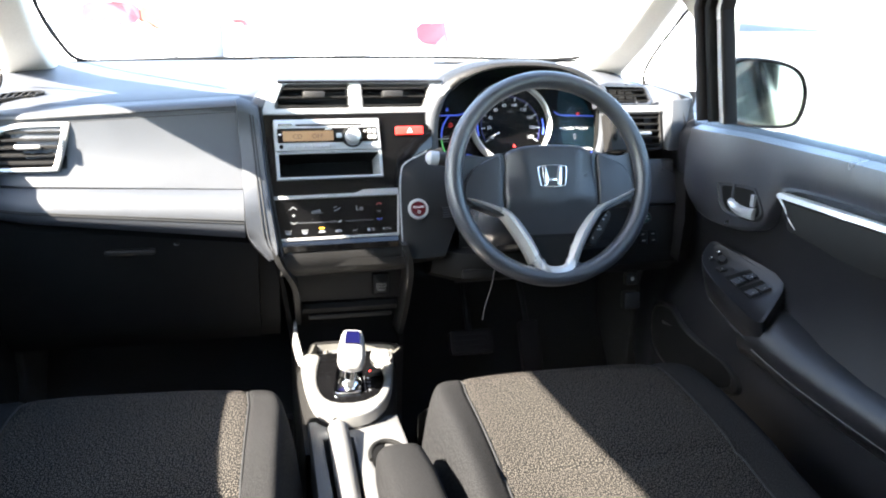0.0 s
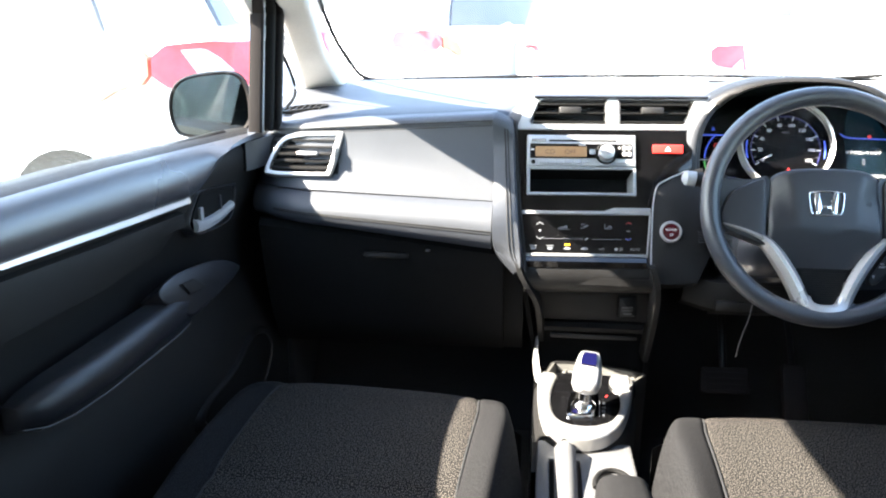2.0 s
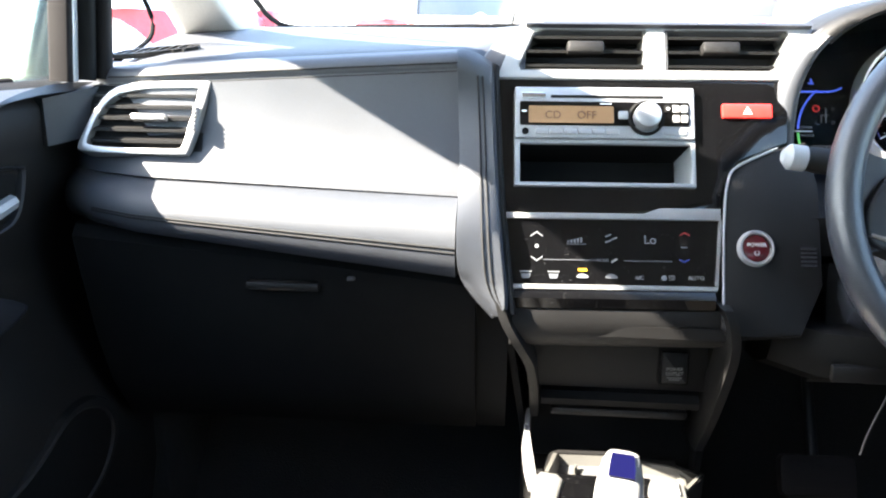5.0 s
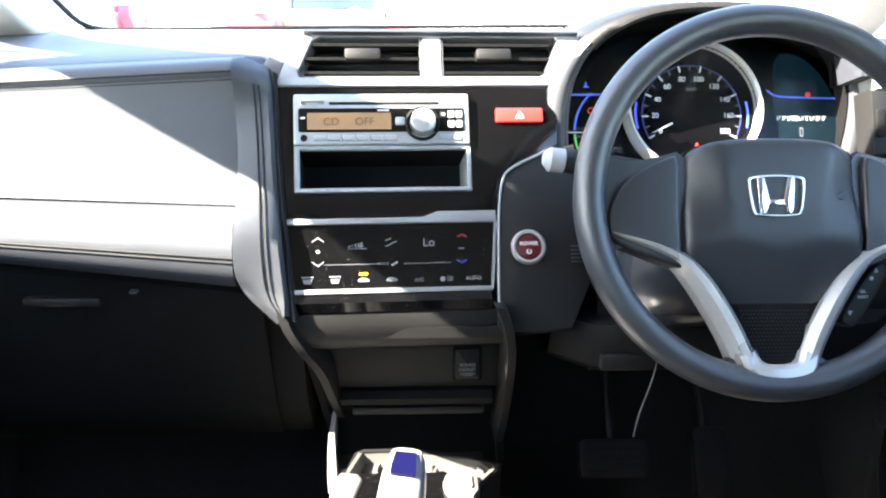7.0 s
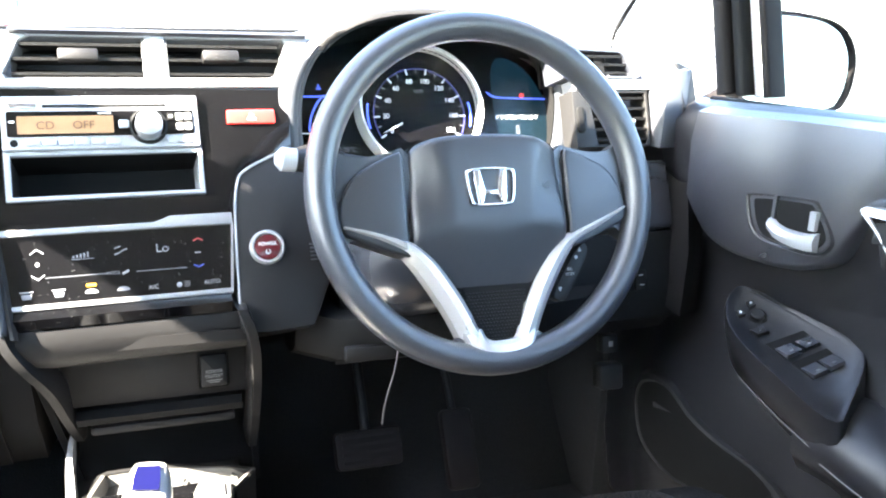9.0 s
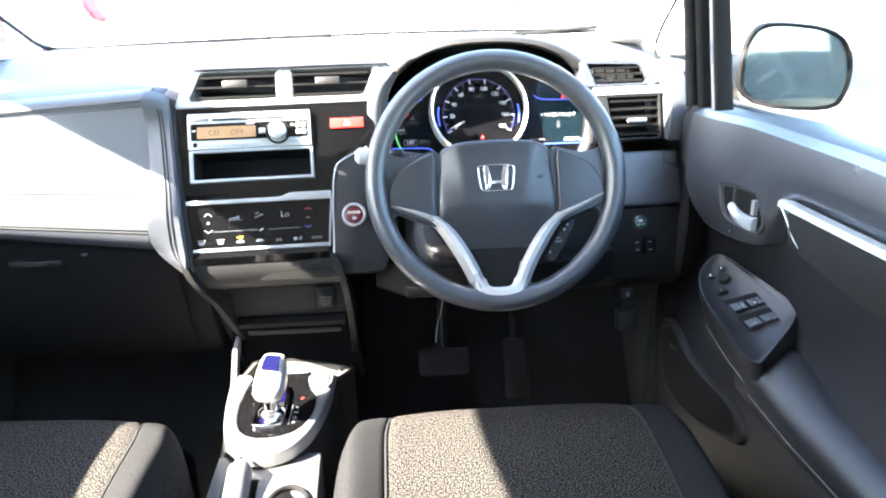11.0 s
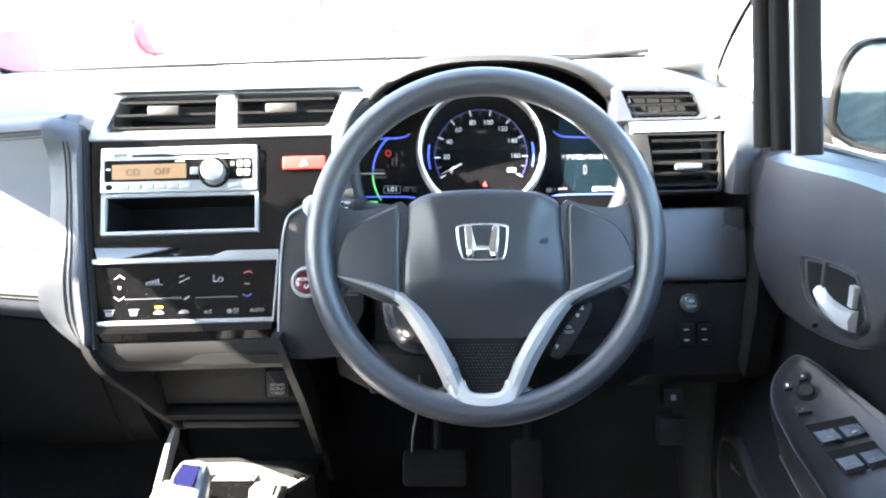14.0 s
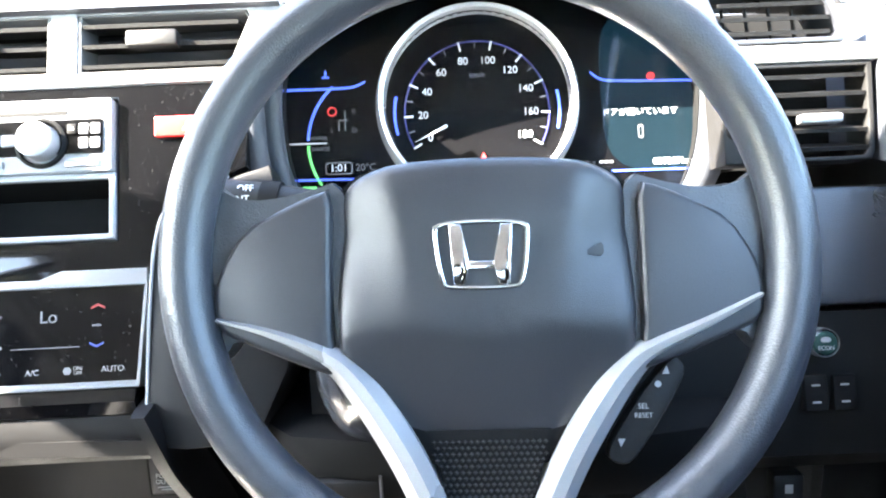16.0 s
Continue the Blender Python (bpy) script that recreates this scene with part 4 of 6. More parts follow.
part("display_line", arc_strip(-0.085, -0.028, 0.0612, 0.0632, 132, 178, -0.004, -0.0026, 14), GLOWBLUE, cl)
part("display_line", arc_strip(-0.085, -0.028, 0.0612, 0.0632, 182, 214, -0.004, -0.0026, 14), GLOWGREEN, cl)
part("display_line", bar((-0.165, -0.0285), (-0.132, -0.0285), 0.0009, -0.004, -0.0026), GLOWWHITE, cl)
words("POWER", 0.0042, -0.139, -0.0245, -0.003, GLOWDIM, cl)
words("CHARGE", 0.0042, -0.138, -0.0335, -0.003, GLOWDIM, cl)
words("1:01", 0.0085, -0.1225, -0.0495, -0.003, GLOWWHITE, cl)
part("clock_frame", plate(rounded(-0.1335, -0.1115, -0.0545, -0.0445, 0.0025), -0.004, -0.0028, [rounded(-0.1328, -0.1122, -0.0538, -0.0452, 0.0022)]), GLOWDIM, cl)
words("20°C", 0.0080, -0.1005, -0.0495, -0.003, GLOWDIM, cl)
words("R", 0.0055, -0.1095, -0.003, -0.003, GLOWDIM, cl)
words("D", 0.0055, -0.1095, -0.0185, -0.003, GLOWDIM, cl)
words("L", 0.0055, -0.1275, -0.0185, -0.003, GLOWDIM, cl)
part("gear_line", bar((-0.117, -0.002), (-0.117, -0.0185), 0.0008, -0.004, -0.0028), GLOWDIM, cl)
part("gear_line", bar((-0.122, -0.010), (-0.122, -0.0185), 0.0008, -0.004, -0.0028), GLOWDIM, cl)
part("gear_line", bar((-0.122, -0.010), (-0.114, -0.010), 0.0008, -0.004, -0.0028), GLOWDIM, cl)
part("warning_ring", arc_strip(-0.1275, -0.0025, 0.0030, 0.0038, 0, 359, -0.004, -0.0028, 18), GLOWRED, cl)
part("temperature_symbol", plate([(-0.1355, 0.0255), (-0.1295, 0.0255), (-0.1295, 0.0268), (-0.1318, 0.0268), (-0.1318, 0.0315), (-0.1332, 0.0315), (-0.1332, 0.0268), (-0.1355, 0.0268)], -0.004, -0.0028), GLOWBLUE, cl)
part("ready_symbol", bar((-0.152, -0.0655), (-0.141, -0.0655), 0.003, -0.004, -0.0028), GLOWGREEN, cl)
part("screen", plate(smooth_loop([(0.092, 0.072), (0.135, 0.062), (0.168, 0.010), (0.166, -0.054), (0.150, -0.062), (0.096, -0.056), (0.090, 0.0)], 2), -0.004, -0.0033), SCREENBLUE, cl, "information display whose blue glow stands in for a reflection")
words("ドアが開いています", 0.0068, 0.1215, -0.0115, -0.003, GLOWWHITE, cl)
part("car_icon", plate(rounded(0.1195, 0.1235, -0.033, -0.022, 0.0015), -0.0034, -0.0028, [rounded(0.1202, 0.1228, -0.0315, -0.0235, 0.001)]), GLOWDIM, cl)
part("alert_icon", lathe([(0.0, -0.0024), (0.0032, -0.0024), (0.0032, -0.004)], 16, 0.1315, 0.0175), GLOWRED, cl)
words("050207km", 0.0075, 0.146, -0.0525, -0.003, GLOWWHITE, cl)
part("fuel_icon", plate(rounded(0.0725, 0.0795, -0.0555, -0.0505, 0.0008), -0.004, -0.0028), GLOWDIM, cl)
words("E", 0.0055, 0.083, -0.053, -0.003, GLOWDIM, cl)
for i in range(3):
    part("fuel_bar", bar((0.0875 + 0.004 * i, -0.0515), (0.0905 + 0.004 * i, -0.0515), 0.0022, -0.004, -0.0028), GLOWDIM, cl)
cover = part("cover", plate([(x * 0.99, y) for x, y in face], 0.016, 0.0165), COVER, cl, "clear meter cover")
cover.visible_shadow = False

# column shroud and stalks
MW = pose(0.3293, -0.0166, 0.9090, 68.9, 0, 0.0)
sh = thing("column_shroud", MW, "dark steering column shroud", "shroud")
part("shroud", loft([smooth_loop([(-0.100 * k, -0.080 * k, z), (-0.070 * k, -0.112 * k, z), (0.066 * k, -0.095 * k, z), (0.075 * k, 0.03 * k, z), (0.04 * k, 0.055 * k, z), (-0.04 * k, 0.055 * k, z), (-0.075 * k, 0.03 * k, z), (-0.100 * k, -0.025 * k, z)], 2) for z, k in ((-0.20, 1.12), (-0.14, 1.1), (-0.09, 1.05), (-0.06, 0.92), (-0.045, 0.7))]), SHROUD, sh, sharp=60)
wiper = thing("wiper_stalk", MW @ pose(0.006, 0.011, 0), "black wiper stalk with white markings", "stalk", "column stalks")
part("arm", tube([(-0.06, 0.028, -0.075), (-0.10, 0.032, -0.075), (-0.135, 0.036, -0.075), (-0.165, 0.040, -0.073), (-0.180, 0.041, -0.072)], [0.010, 0.0105, 0.0125, 0.0125, 0.010], 18), DARK, wiper)
part("collar", tube([(-0.128, 0.0355, -0.075), (-0.140, 0.037, -0.075)], 0.0138, 18), BLACK, wiper)
# pale tip: the sunlight it catches is put into its colour
part("tip", tube([(-0.176, 0.0405, -0.072), (-0.190, 0.042, -0.071), (-0.196, 0.0425, -0.0705)], [0.0122, 0.0122, 0.006], 18), PALE, wiper, "rounded stalk end, coloured pale for the sunlight on it")
words("OFF", 0.006, -0.148, 0.0440, -0.0630, WHITEINK, wiper)
words("INT", 0.006, -0.150, 0.0370, -0.0610, WHITEINK, wiper)
words("PULL", 0.0045, -0.110, 0.0360, -0.0640, WHITEINK, wiper)
light = thing("light_stalk", MW, "black light switch stalk behind the wheel", "stalk", "column stalks")
part("arm", tube([(0.06, 0.028, -0.075), (0.11, 0.032, -0.075), (0.14, 0.036, -0.075), (0.165, 0.040, -0.074)], [0.009, 0.0095, 0.0115, 0.010], 16), DARK, light)
for i in range(3):
    part("marking", box(0.112 + 0.012 * i, 0.119 + 0.012 * i, 0.034, 0.036, -0.0650, -0.0640), WHITEINK, light)

# ---- steering wheel ----
sw = thing("steering_wheel", pose(0.3363, -0.0113, 0.9105, 68.9, 0, -0.5) @ Matrix.Scale(1.003, 4), "dark grey three-spoke steering wheel with silver spoke trim", "steering wheel")
bm = bmesh.new()
rows = []
for i in range(96):
    a = 2 * math.pi * i / 96
    rows.append([bm.verts.new(((0.167 + 0.0145 * math.cos(t)) * math.cos(a), (0.167 + 0.0145 * math.cos(t)) * math.sin(a), 0.0165 * math.sin(t))) for t in (2 * math.pi * k / 18 for k in range(18))])
for i in range(96):
    for k in range(18):
        a, b = rows[i], rows[(i + 1) % 96]
        bm.faces.new((a[k], a[(k + 1) % 18], b[(k + 1) % 18], b[k]))
part("rim", bm, RIM, sw, "grained dark grey rim", sharp=180)


def dome(outline, z0, z1, rings, mat, name, parent, label=""):
    """A softly domed cap over an outline."""
    cx = sum(p[0] for p in outline) / len(outline)
    cy = sum(p[1] for p in outline) / len(outline)
    secs = []
    for k, h in rings:
        secs.append([(cx + (x - cx) * k, cy + (y - cy) * k, z0 + (z1 - z0) * h) for x, y in outline])
    bm = loft(secs)
    return part(name, bm, mat, parent, label, sharp=60)


# horn pad with its two facets
pad = smooth_loop([(-0.076, 0.047), (-0.04, 0.056), (0.04, 0.056), (0.076, 0.047), (0.0815, 0.030), (0.0825, -0.048), (0.080, -0.066), (0.050, -0.104), (0.032, -0.112), (-0.032, -0.112), (-0.050, -0.104), (-0.080, -0.066), (-0.0825, -0.048), (-0.0815, 0.030)], 2)


def pad_height(x, y):
    """Upper plane, two side planes and a lower plane that fall away from it."""
    side = 0.0465 + 0.0085 * (y - 0.010) / 0.045
    fade = min(1.0, max(0.12, (y + 0.045) / 0.06))
    return 0.0125 - 0.50 * fade * max(0.0, abs(x) - side) - 0.30 * max(0.0, -0.038 - y + 0.10 * abs(x)) - 0.10 * max(0.0, y - 0.03)


pcx, pcy = 0.0, -0.015
secs = [[(x, y, -0.03) for x, y in pad], [(x, y, pad_height(x, y) - 0.012) for x, y in pad]]
for k, drop in ((0.992, 0.006), (0.975, 0.0025), (0.95, 0.0008), (0.90, 0.0), (0.82, 0.0), (0.74, 0.0), (0.66, 0.0), (0.58, 0.0), (0.50, 0.0), (0.42, 0.0), (0.34, 0.0), (0.25, 0.0), (0.12, 0.0)):
    ring = [(pcx + (x - pcx) * k, pcy + (y - pcy) * k) for x, y in pad]
    secs.append([(x, y, pad_height(x, y) - drop) for x, y in ring])
pd = part("hub_pad", loft(secs), PAD, sw, "smooth dark grey horn pad", sharp=40)
part("gap", loft([[(x * 1.015, y * 1.02, -0.02) for x, y in pad], [(x * 1.015, y * 1.02, -0.006) for x, y in pad]]), BLACK, sw)
words("SRS", 0.009, 0.0, -0.060, 0.0047, PAD, pd, name="moulded_lettering")
words("AIRBAG", 0.0065, 0.0, -0.070, 0.0016, PAD, pd, name="moulded_lettering")
part("horn_symbol", plate(smooth_loop([(0.052, 0.002), (0.058, 0.004), (0.064, 0.0075), (0.064, -0.001), (0.058, 0.0), (0.052, 0.0)], 1), 0.003, 0.0085), PAD, pd)

# side spokes
for s in (-1, 1):
    spoke = [(s * 0.0840, 0.041), (s * 0.0850, 0.0), (s * 0.0850, -0.048), (s * 0.0800, -0.064), (s * 0.104, -0.056), (s * 0.128, -0.046), (s * 0.149, -0.037), (s * 0.151, -0.022), (s * 0.148, -0.004), (s * 0.134, 0.019), (s * 0.113, 0.030), (s * 0.098, 0.037)]
    part("spoke_cover", plate(smooth_loop(spoke, 1), -0.028, 0.0035, bevel=0.0035, seg=3), PAD, sw, "dark grey spoke cover")
    web = [(s * 0.072, 0.050), (s * 0.105, 0.039), (s * 0.138, 0.036), (s * 0.158, 0.052), (s * 0.166, 0.0), (s * 0.160, -0.060), (s * 0.146, -0.052), (s * 0.140, -0.040), (s * 0.10, -0.055), (s * 0.072, -0.064)]
    dome(smooth_loop(web, 2), -0.026, -0.004, ((0.98, 0.0), (1.0, 0.6), (0.985, 1.0), (0.4, 1.0)), RIM, "spoke_web", sw)
    # silver trim: along under the spoke, then down the V to the rim
    tr = [(s * 0.148, -0.0235 if s > 0 else -0.0305), (s * 0.118, -0.0385), (s * 0.090, -0.0500), (s * 0.076, -0.0600), (s * 0.058, -0.0850), (s * 0.040, -0.1160), (s * 0.026, -0.1500), (s * 0.018, -0.1590)]
    wd = [0.004, 0.009, 0.013, 0.018, 0.0205, 0.0205, 0.020, 0.012]
    tr = smooth_line([(x, y, w) for (x, y), w in zip(tr, wd)], 2)
    wd = [w for x, y, w in tr]
    tr = [(x, y) for x, y, w in tr]
    secs = []
    for i, (x, y) in enumerate(tr):
        d = Vector(tr[min(i + 1, len(tr) - 1)]) - Vector(tr[max(i - 1, 0)])
        n = Vector((-d.y, d.x)).normalized() * s
        w = wd[i]
        p = Vector((x, y))
        a, b = p - n * w * 0.45, p + n * w * 0.55
        secs.append([(a.x, a.y, -0.022), (a.x, a.y, 0.000), (*(a.lerp(b, 0.3)), 0.0095), (*(a.lerp(b, 0.62)), 0.008), (b.x, b.y, -0.003), (b.x, b.y, -0.022)])
    part("spoke_trim", loft(secs), WHEELSILVER, sw, "satin silver spoke trim", sharp=30)
foot = smooth_line([(-0.0285, -0.138, 0.0085), (-0.0245, -0.1495, 0.0110), (-0.016, -0.1558, 0.0135), (0.0, -0.1572, 0.0142), (0.016, -0.1558, 0.0135), (0.0245, -0.1495, 0.0110), (0.0285, -0.138, 0.0085)], 2)
secs = []
for i, (x, y, z) in enumerate(foot):
    a, b = Vector(foot[max(i - 1, 0)][:2]), Vector(foot[min(i + 1, len(foot) - 1)][:2])
    n = Vector((-(b - a).y, (b - a).x)).normalized() * 0.0085
    secs.append([(x - n.x, y - n.y, -0.01), (x - n.x, y - n.y, z - 0.003), (x - n.x * 0.6, y - n.y * 0.6, z), (x + n.x * 0.6, y + n.y * 0.6, z - 0.001), (x + n.x, y + n.y, z - 0.005), (x + n.x, y + n.y, -0.01)])
part("trim_foot", loft(secs), WHEELSILVER, sw, "silver foot joining the lower spokes", sharp=40)
for q in (-1, 1):
    part("foot_flare", plate(smooth_loop([(q * 0.026, -0.128), (q * 0.042, -0.144), (q * 0.074, -0.156), (q * 0.060, -0.170), (q * 0.022, -0.168)], 2), -0.016, -0.001, bevel=0.004), RIM, sw, "rim flare beside the silver foot")
mesh_in = [(-0.034, -0.094), (0.034, -0.094), (0.020, -0.149), (-0.020, -0.149)]
part("mesh_insert", plate(mesh_in, -0.024, -0.004), BLACK, sw, "black perforated lower spoke insert")
MESHBM = bmesh.new()
for j in range(15):
    y = -0.1005 - 0.0033 * j
    w = 0.0325 - 0.0135 * (j / 15)
    for k in range(-10, 11):
        x = 0.0034 * (k + 0.5 * (j % 2))
        if abs(x) < w:
            vs = [MESHBM.verts.new((x + 0.0015 * c, y + 0.0013 * s, -0.0032)) for c, s in ((1, 0), (0, 1), (-1, 0), (0, -1))]
            top = MESHBM.verts.new((x, y, -0.0024))
            for q in range(4):
                MESHBM.faces.new((vs[q], vs[(q + 1) % 4], top))
studs = part("studs", MESHBM, DARK, sw)
tagged(studs, kind="stuff")

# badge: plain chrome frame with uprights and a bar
bg = part("badge", plate([(x, y) for x, y in smooth_loop([(-0.0275, 0.0205), (0.0235, 0.0205), (0.0245, 0.012), (0.0215, -0.0135), (0.0165, -0.0175), (-0.0195, -0.0175), (-0.0245, -0.0135), (-0.0280, 0.012)], 2)], 0.011, 0.0155,
                          [smooth_loop([(-0.0248, 0.0180), (0.0210, 0.0180), (0.0218, 0.011), (0.0190, -0.0125), (0.0155, -0.0152), (-0.0185, -0.0152), (-0.0220, -0.0125), (-0.0256, 0.011)], 2)], 0.001), CHROME, sw, "chrome badge on the horn pad")
for s in (-1, 1):
    part("upright", plate([(-0.002 + s * 0.0105, 0.0178), (-0.002 + s * 0.0172, 0.0178), (-0.002 + s * 0.0150, -0.0148), (-0.002 + s * 0.0092, -0.0148), (-0.002 + s * 0.0062, -0.004)], 0.0115, 0.0155, bevel=0.0008), CHROME, bg)
part("crossbar", plate([(-0.0105, -0.002), (0.0065, -0.002), (0.0065, -0.0062), (-0.0105, -0.0062)], 0.0115, 0.0150, bevel=0.0006), CHROME, bg)

# switch cluster on the lower spoke
swc = part("switch_pad", plate(smooth_loop([(0.100, -0.055), (0.109, -0.060), (0.108, -0.070), (0.080, -0.114), (0.070, -0.116), (0.062, -0.108)], 2), -0.022, -0.008, bevel=0.002), DARK, sw, "dark switch pad with white symbols")
part("up_mark", plate([(0.0960, -0.0660), (0.1000, -0.0660), (0.0985, -0.0615)], -0.008, -0.0074), GREYINK, swc)
part("info_mark", lathe([(0, -0.0074), (0.0018, -0.0074), (0.0018, -0.009)], 14, 0.0935, -0.0715), GREYINK, swc)
words("SEL", 0.0042, 0.0850, -0.0835, -0.0076, GREYINK, swc)
words("RESET", 0.0038, 0.0850, -0.0885, -0.0076, GREYINK, swc)
part("down_mark", plate([(0.0705, -0.1010), (0.0745, -0.1010), (0.0720, -0.1055)], -0.008, -0.0074), GREYINK, swc)

# ---- dashboard right of the wheel ----
MR = pose(0.5682, 0.1461, 0.9588, 72.0, 0, 3.0)
rv = thing("air_vent", MR, "black driver's side air vent in a pale frame", "air vent", "dashboard vents")
part("lower_frame", plate([(-0.058, -0.034), (0.047, -0.034), (0.050, -0.028), (0.050, 0.036), (-0.060, 0.036)], -0.03, 0.002, [[(-0.028, -0.031), (0.041, -0.031), (0.046, -0.025), (0.046, 0.033), (-0.036, 0.033)]], 0.0015), DARK, rv)
part("pale_strip", plate([(-0.054, 0.037), (0.066, 0.037), (0.062, 0.049), (-0.058, 0.049)], -0.03, 0.004, bevel=0.0015), PALE, rv, "pale silver strip between the vents")
part("backing", box(-0.04, 0.045, -0.033, 0.036, -0.06, -0.055), BLACK, rv)
slats(rv, -0.031, 0.045, -0.031, 0.034, 5, DARK, 0.026, 0.004)
part("knob", box(-0.006, 0.024, -0.008, -0.001, 0.0, 0.010, 0.002), SILVER, rv, "silver slider on the vent blade")
part("thumb_wheel", plate(rounded(-0.056, -0.046, -0.016, 0.016, 0.004), -0.005, 0.005, bevel=0.002), BLACK, rv)
uv = thing("demister_outlet", MR, "small slatted side window demister outlet", "grille", "dashboard vents")
part("frame", plate([(-0.072, 0.0505), (0.030, 0.0505), (0.0345, 0.057), (0.022, 0.084), (0.014, 0.0885), (-0.060, 0.094), (-0.076, 0.090)], -0.04, 0.004, [[(-0.054, 0.054), (0.022, 0.054), (0.028, 0.059), (0.018, 0.079), (0.012, 0.083), (-0.066, 0.086)]], 0.0015), DOORSKIN, uv)
part("backing", box(-0.07, 0.03, 0.052, 0.088, -0.06, -0.055), BLACK, uv)
slats(uv, -0.058, 0.022, 0.054, 0.085, 3, DARK, 0.02, 0.004)
for k in range(4):
    part("rib", bar((-0.048 + 0.017 * k, 0.0555), (-0.050 + 0.017 * k, 0.080), 0.0012, -0.016, -0.012), DARK, uv)
lid = thing("knee_panel", pose(0.5682, 0.1291, 0.8638, 70.0, 0, 2.0), "dark blue-grey lid panel at the driver's knee", "panel")
part("lid", plate(rounded(-0.078, 0.082, -0.042, 0.045, 0.008), -0.06, 0.002, bevel=0.005), DOORSKIN, lid)
part("lower_cover", loft([[(x, -0.046, -0.002), (x, -0.07, -0.008), (x, -0.11, -0.012), (x, -0.155, -0.03), (x, -0.17, -0.06), (x, -0.046, -0.06)] for x in (-0.36, -0.20, -0.06, 0.085)]), DARK, lid, "black knee cover with switches")
eb = thing("econ_button", pose(0.5812, 0.1061, 0.7998, 70.0, 0, 2.0) @ Matrix.Scale(0.84, 4), "round green economy button with a silver ring", "button")
part("button", lathe([(0.0, 0.006), (0.010, 0.0055), (0.0115, 0.004), (0.0115, -0.006)], 32), GREENBTN, eb)
part("ring", lathe([(0.0115, 0.002), (0.0118, 0.0055), (0.0124, 0.0055), (0.0128, 0.003), (0.0128, -0.006)], 32), TRAYGREY, eb)
words("ECON", 0.0050, 0.0, -0.0045, 0.0062, GREYINK, eb)
part("leaf_mark", plate(smooth_loop([(-0.004, 0.0005), (0.004, 0.0005), (0.0045, 0.004), (0.0, 0.0055), (-0.0045, 0.004)], 1), 0.0058, 0.0064), GREYINK, eb)
sq = thing("switch_bank", pose(0.5832, 0.1031, 0.7618, 68.0, 0, 2.0) @ Matrix.Scale(0.88, 4), "pair of black dashboard switches with small symbols", "switch")
for k in range(2):
    part("switch", box(-0.016 + 0.024 * k, 0.004 + 0.024 * k, -0.016, 0.014, -0.01, 0.004, 0.002), BLACK, sq)
    for j in range(2):
        part("symbol", box(-0.010 + 0.024 * k, -0.003 + 0.024 * k, -0.009 + 0.014 * j, -0.0075 + 0.014 * j, 0.0038, 0.0045), GREYINK, sq)
# dash end piece, coloured dark for the shaded door gap, and bonnet release
part("end_cap", loft([[(0.645, 0.14, 1.03), (0.655, 0.128, 0.97), (0.657, 0.11, 0.90), (0.65, 0.08, 0.80), (0.64, 0.07, 0.72), (0.66, 0.3, 0.72), (0.67, 0.35, 1.03)], [(0.676, 0.15, 1.02), (0.682, 0.138, 0.97), (0.684, 0.12, 0.90), (0.678, 0.09, 0.80), (0.67, 0.08, 0.72), (0.685, 0.3, 0.72), (0.69, 0.35, 1.02)]]), DARK, dash, "dashboard end, dark in place of the shaded gap at the door")
part("end_trim", loft([[(x, 0.150 + k, 1.028), (x, 0.136 + k, 1.020), (x, 0.128 + k, 0.98), (x, 0.130 + k, 0.925), (x, 0.30, 0.925), (x, 0.30, 1.028)] for x, k in ((0.622, 0.012), (0.628, 0.002), (0.640, 0.0), (0.660, 0.004), (0.674, 0.013), (0.685, 0.028), (0.692, 0.050))]), SOFT, dash, "soft end of the dashboard beside the vent")
br = thing("bonnet_release", pose(0.5713, 0.1214, 0.6704, 80.0, 0, 0.0), "black fuel flap and bonnet release levers", "lever")
part("lever", box(-0.012, 0.012, -0.012, 0.012, -0.01, 0.008, 0.003), DARK, br)
part("symbol", box(-0.003, 0.003, -0.003, 0.004, 0.008, 0.0086), GREYINK, br)
part("lower_lever", box(-0.018, 0.016, -0.06, -0.025, -0.01, 0.014, 0.005), DARK, br)

# ---- gear selector console ----
cons = thing("gear_console", pose(-0.008, -0.013, 0.556, 5.7, 0, 0), "silver-trimmed gear selector console between the seats", "console")
outside = [(-0.073, 0.118), (-0.073, 0.045), (-0.068, -0.012), (-0.059, -0.052), (-0.038, -0.078), (0.0, -0.090), (0.034, -0.078), (0.056, -0.052), (0.067, -0.030), (0.079, 0.007), (0.091, 0.068), (0.096, 0.108)]
inside = [(0.056, 0.108), (0.052, 0.088), (0.056, 0.074), (0.066, 0.060), (0.067, 0.022), (0.060, -0.008), (0.046, -0.034), (0.014, -0.051), (-0.026, -0.047), (-0.046, -0.024), (-0.052, 0.025), (-0.044, 0.075), (-0.034, 0.112)]
part("deck", plate(smooth_loop(outside + inside, 1), -0.034, 0.0, bevel=0.005, seg=3), DECKSILVER, cons, "bright silver U-shaped surround", sharp=50)
part("side_skirt", loft([[(x * k, y * k + 0.004 * (k - 1), z) for x, y in smooth_loop(outside, 1)] for k, z in ((1.0, -0.024), (1.07, -0.034), (1.12, -0.09), (1.14, -0.25))]), DARK, cons, "dark grey console sides")
part("gloss_plate", plate([(-0.050, 0.116), (-0.056, 0.02), (-0.048, -0.034), (-0.026, -0.058), (0.014, -0.063), (0.05, -0.044), (0.069, 0.0), (0.071, 0.062), (0.058, 0.116)], -0.03, -0.004), GLOSS, cons, "glossy black gear gate plate")
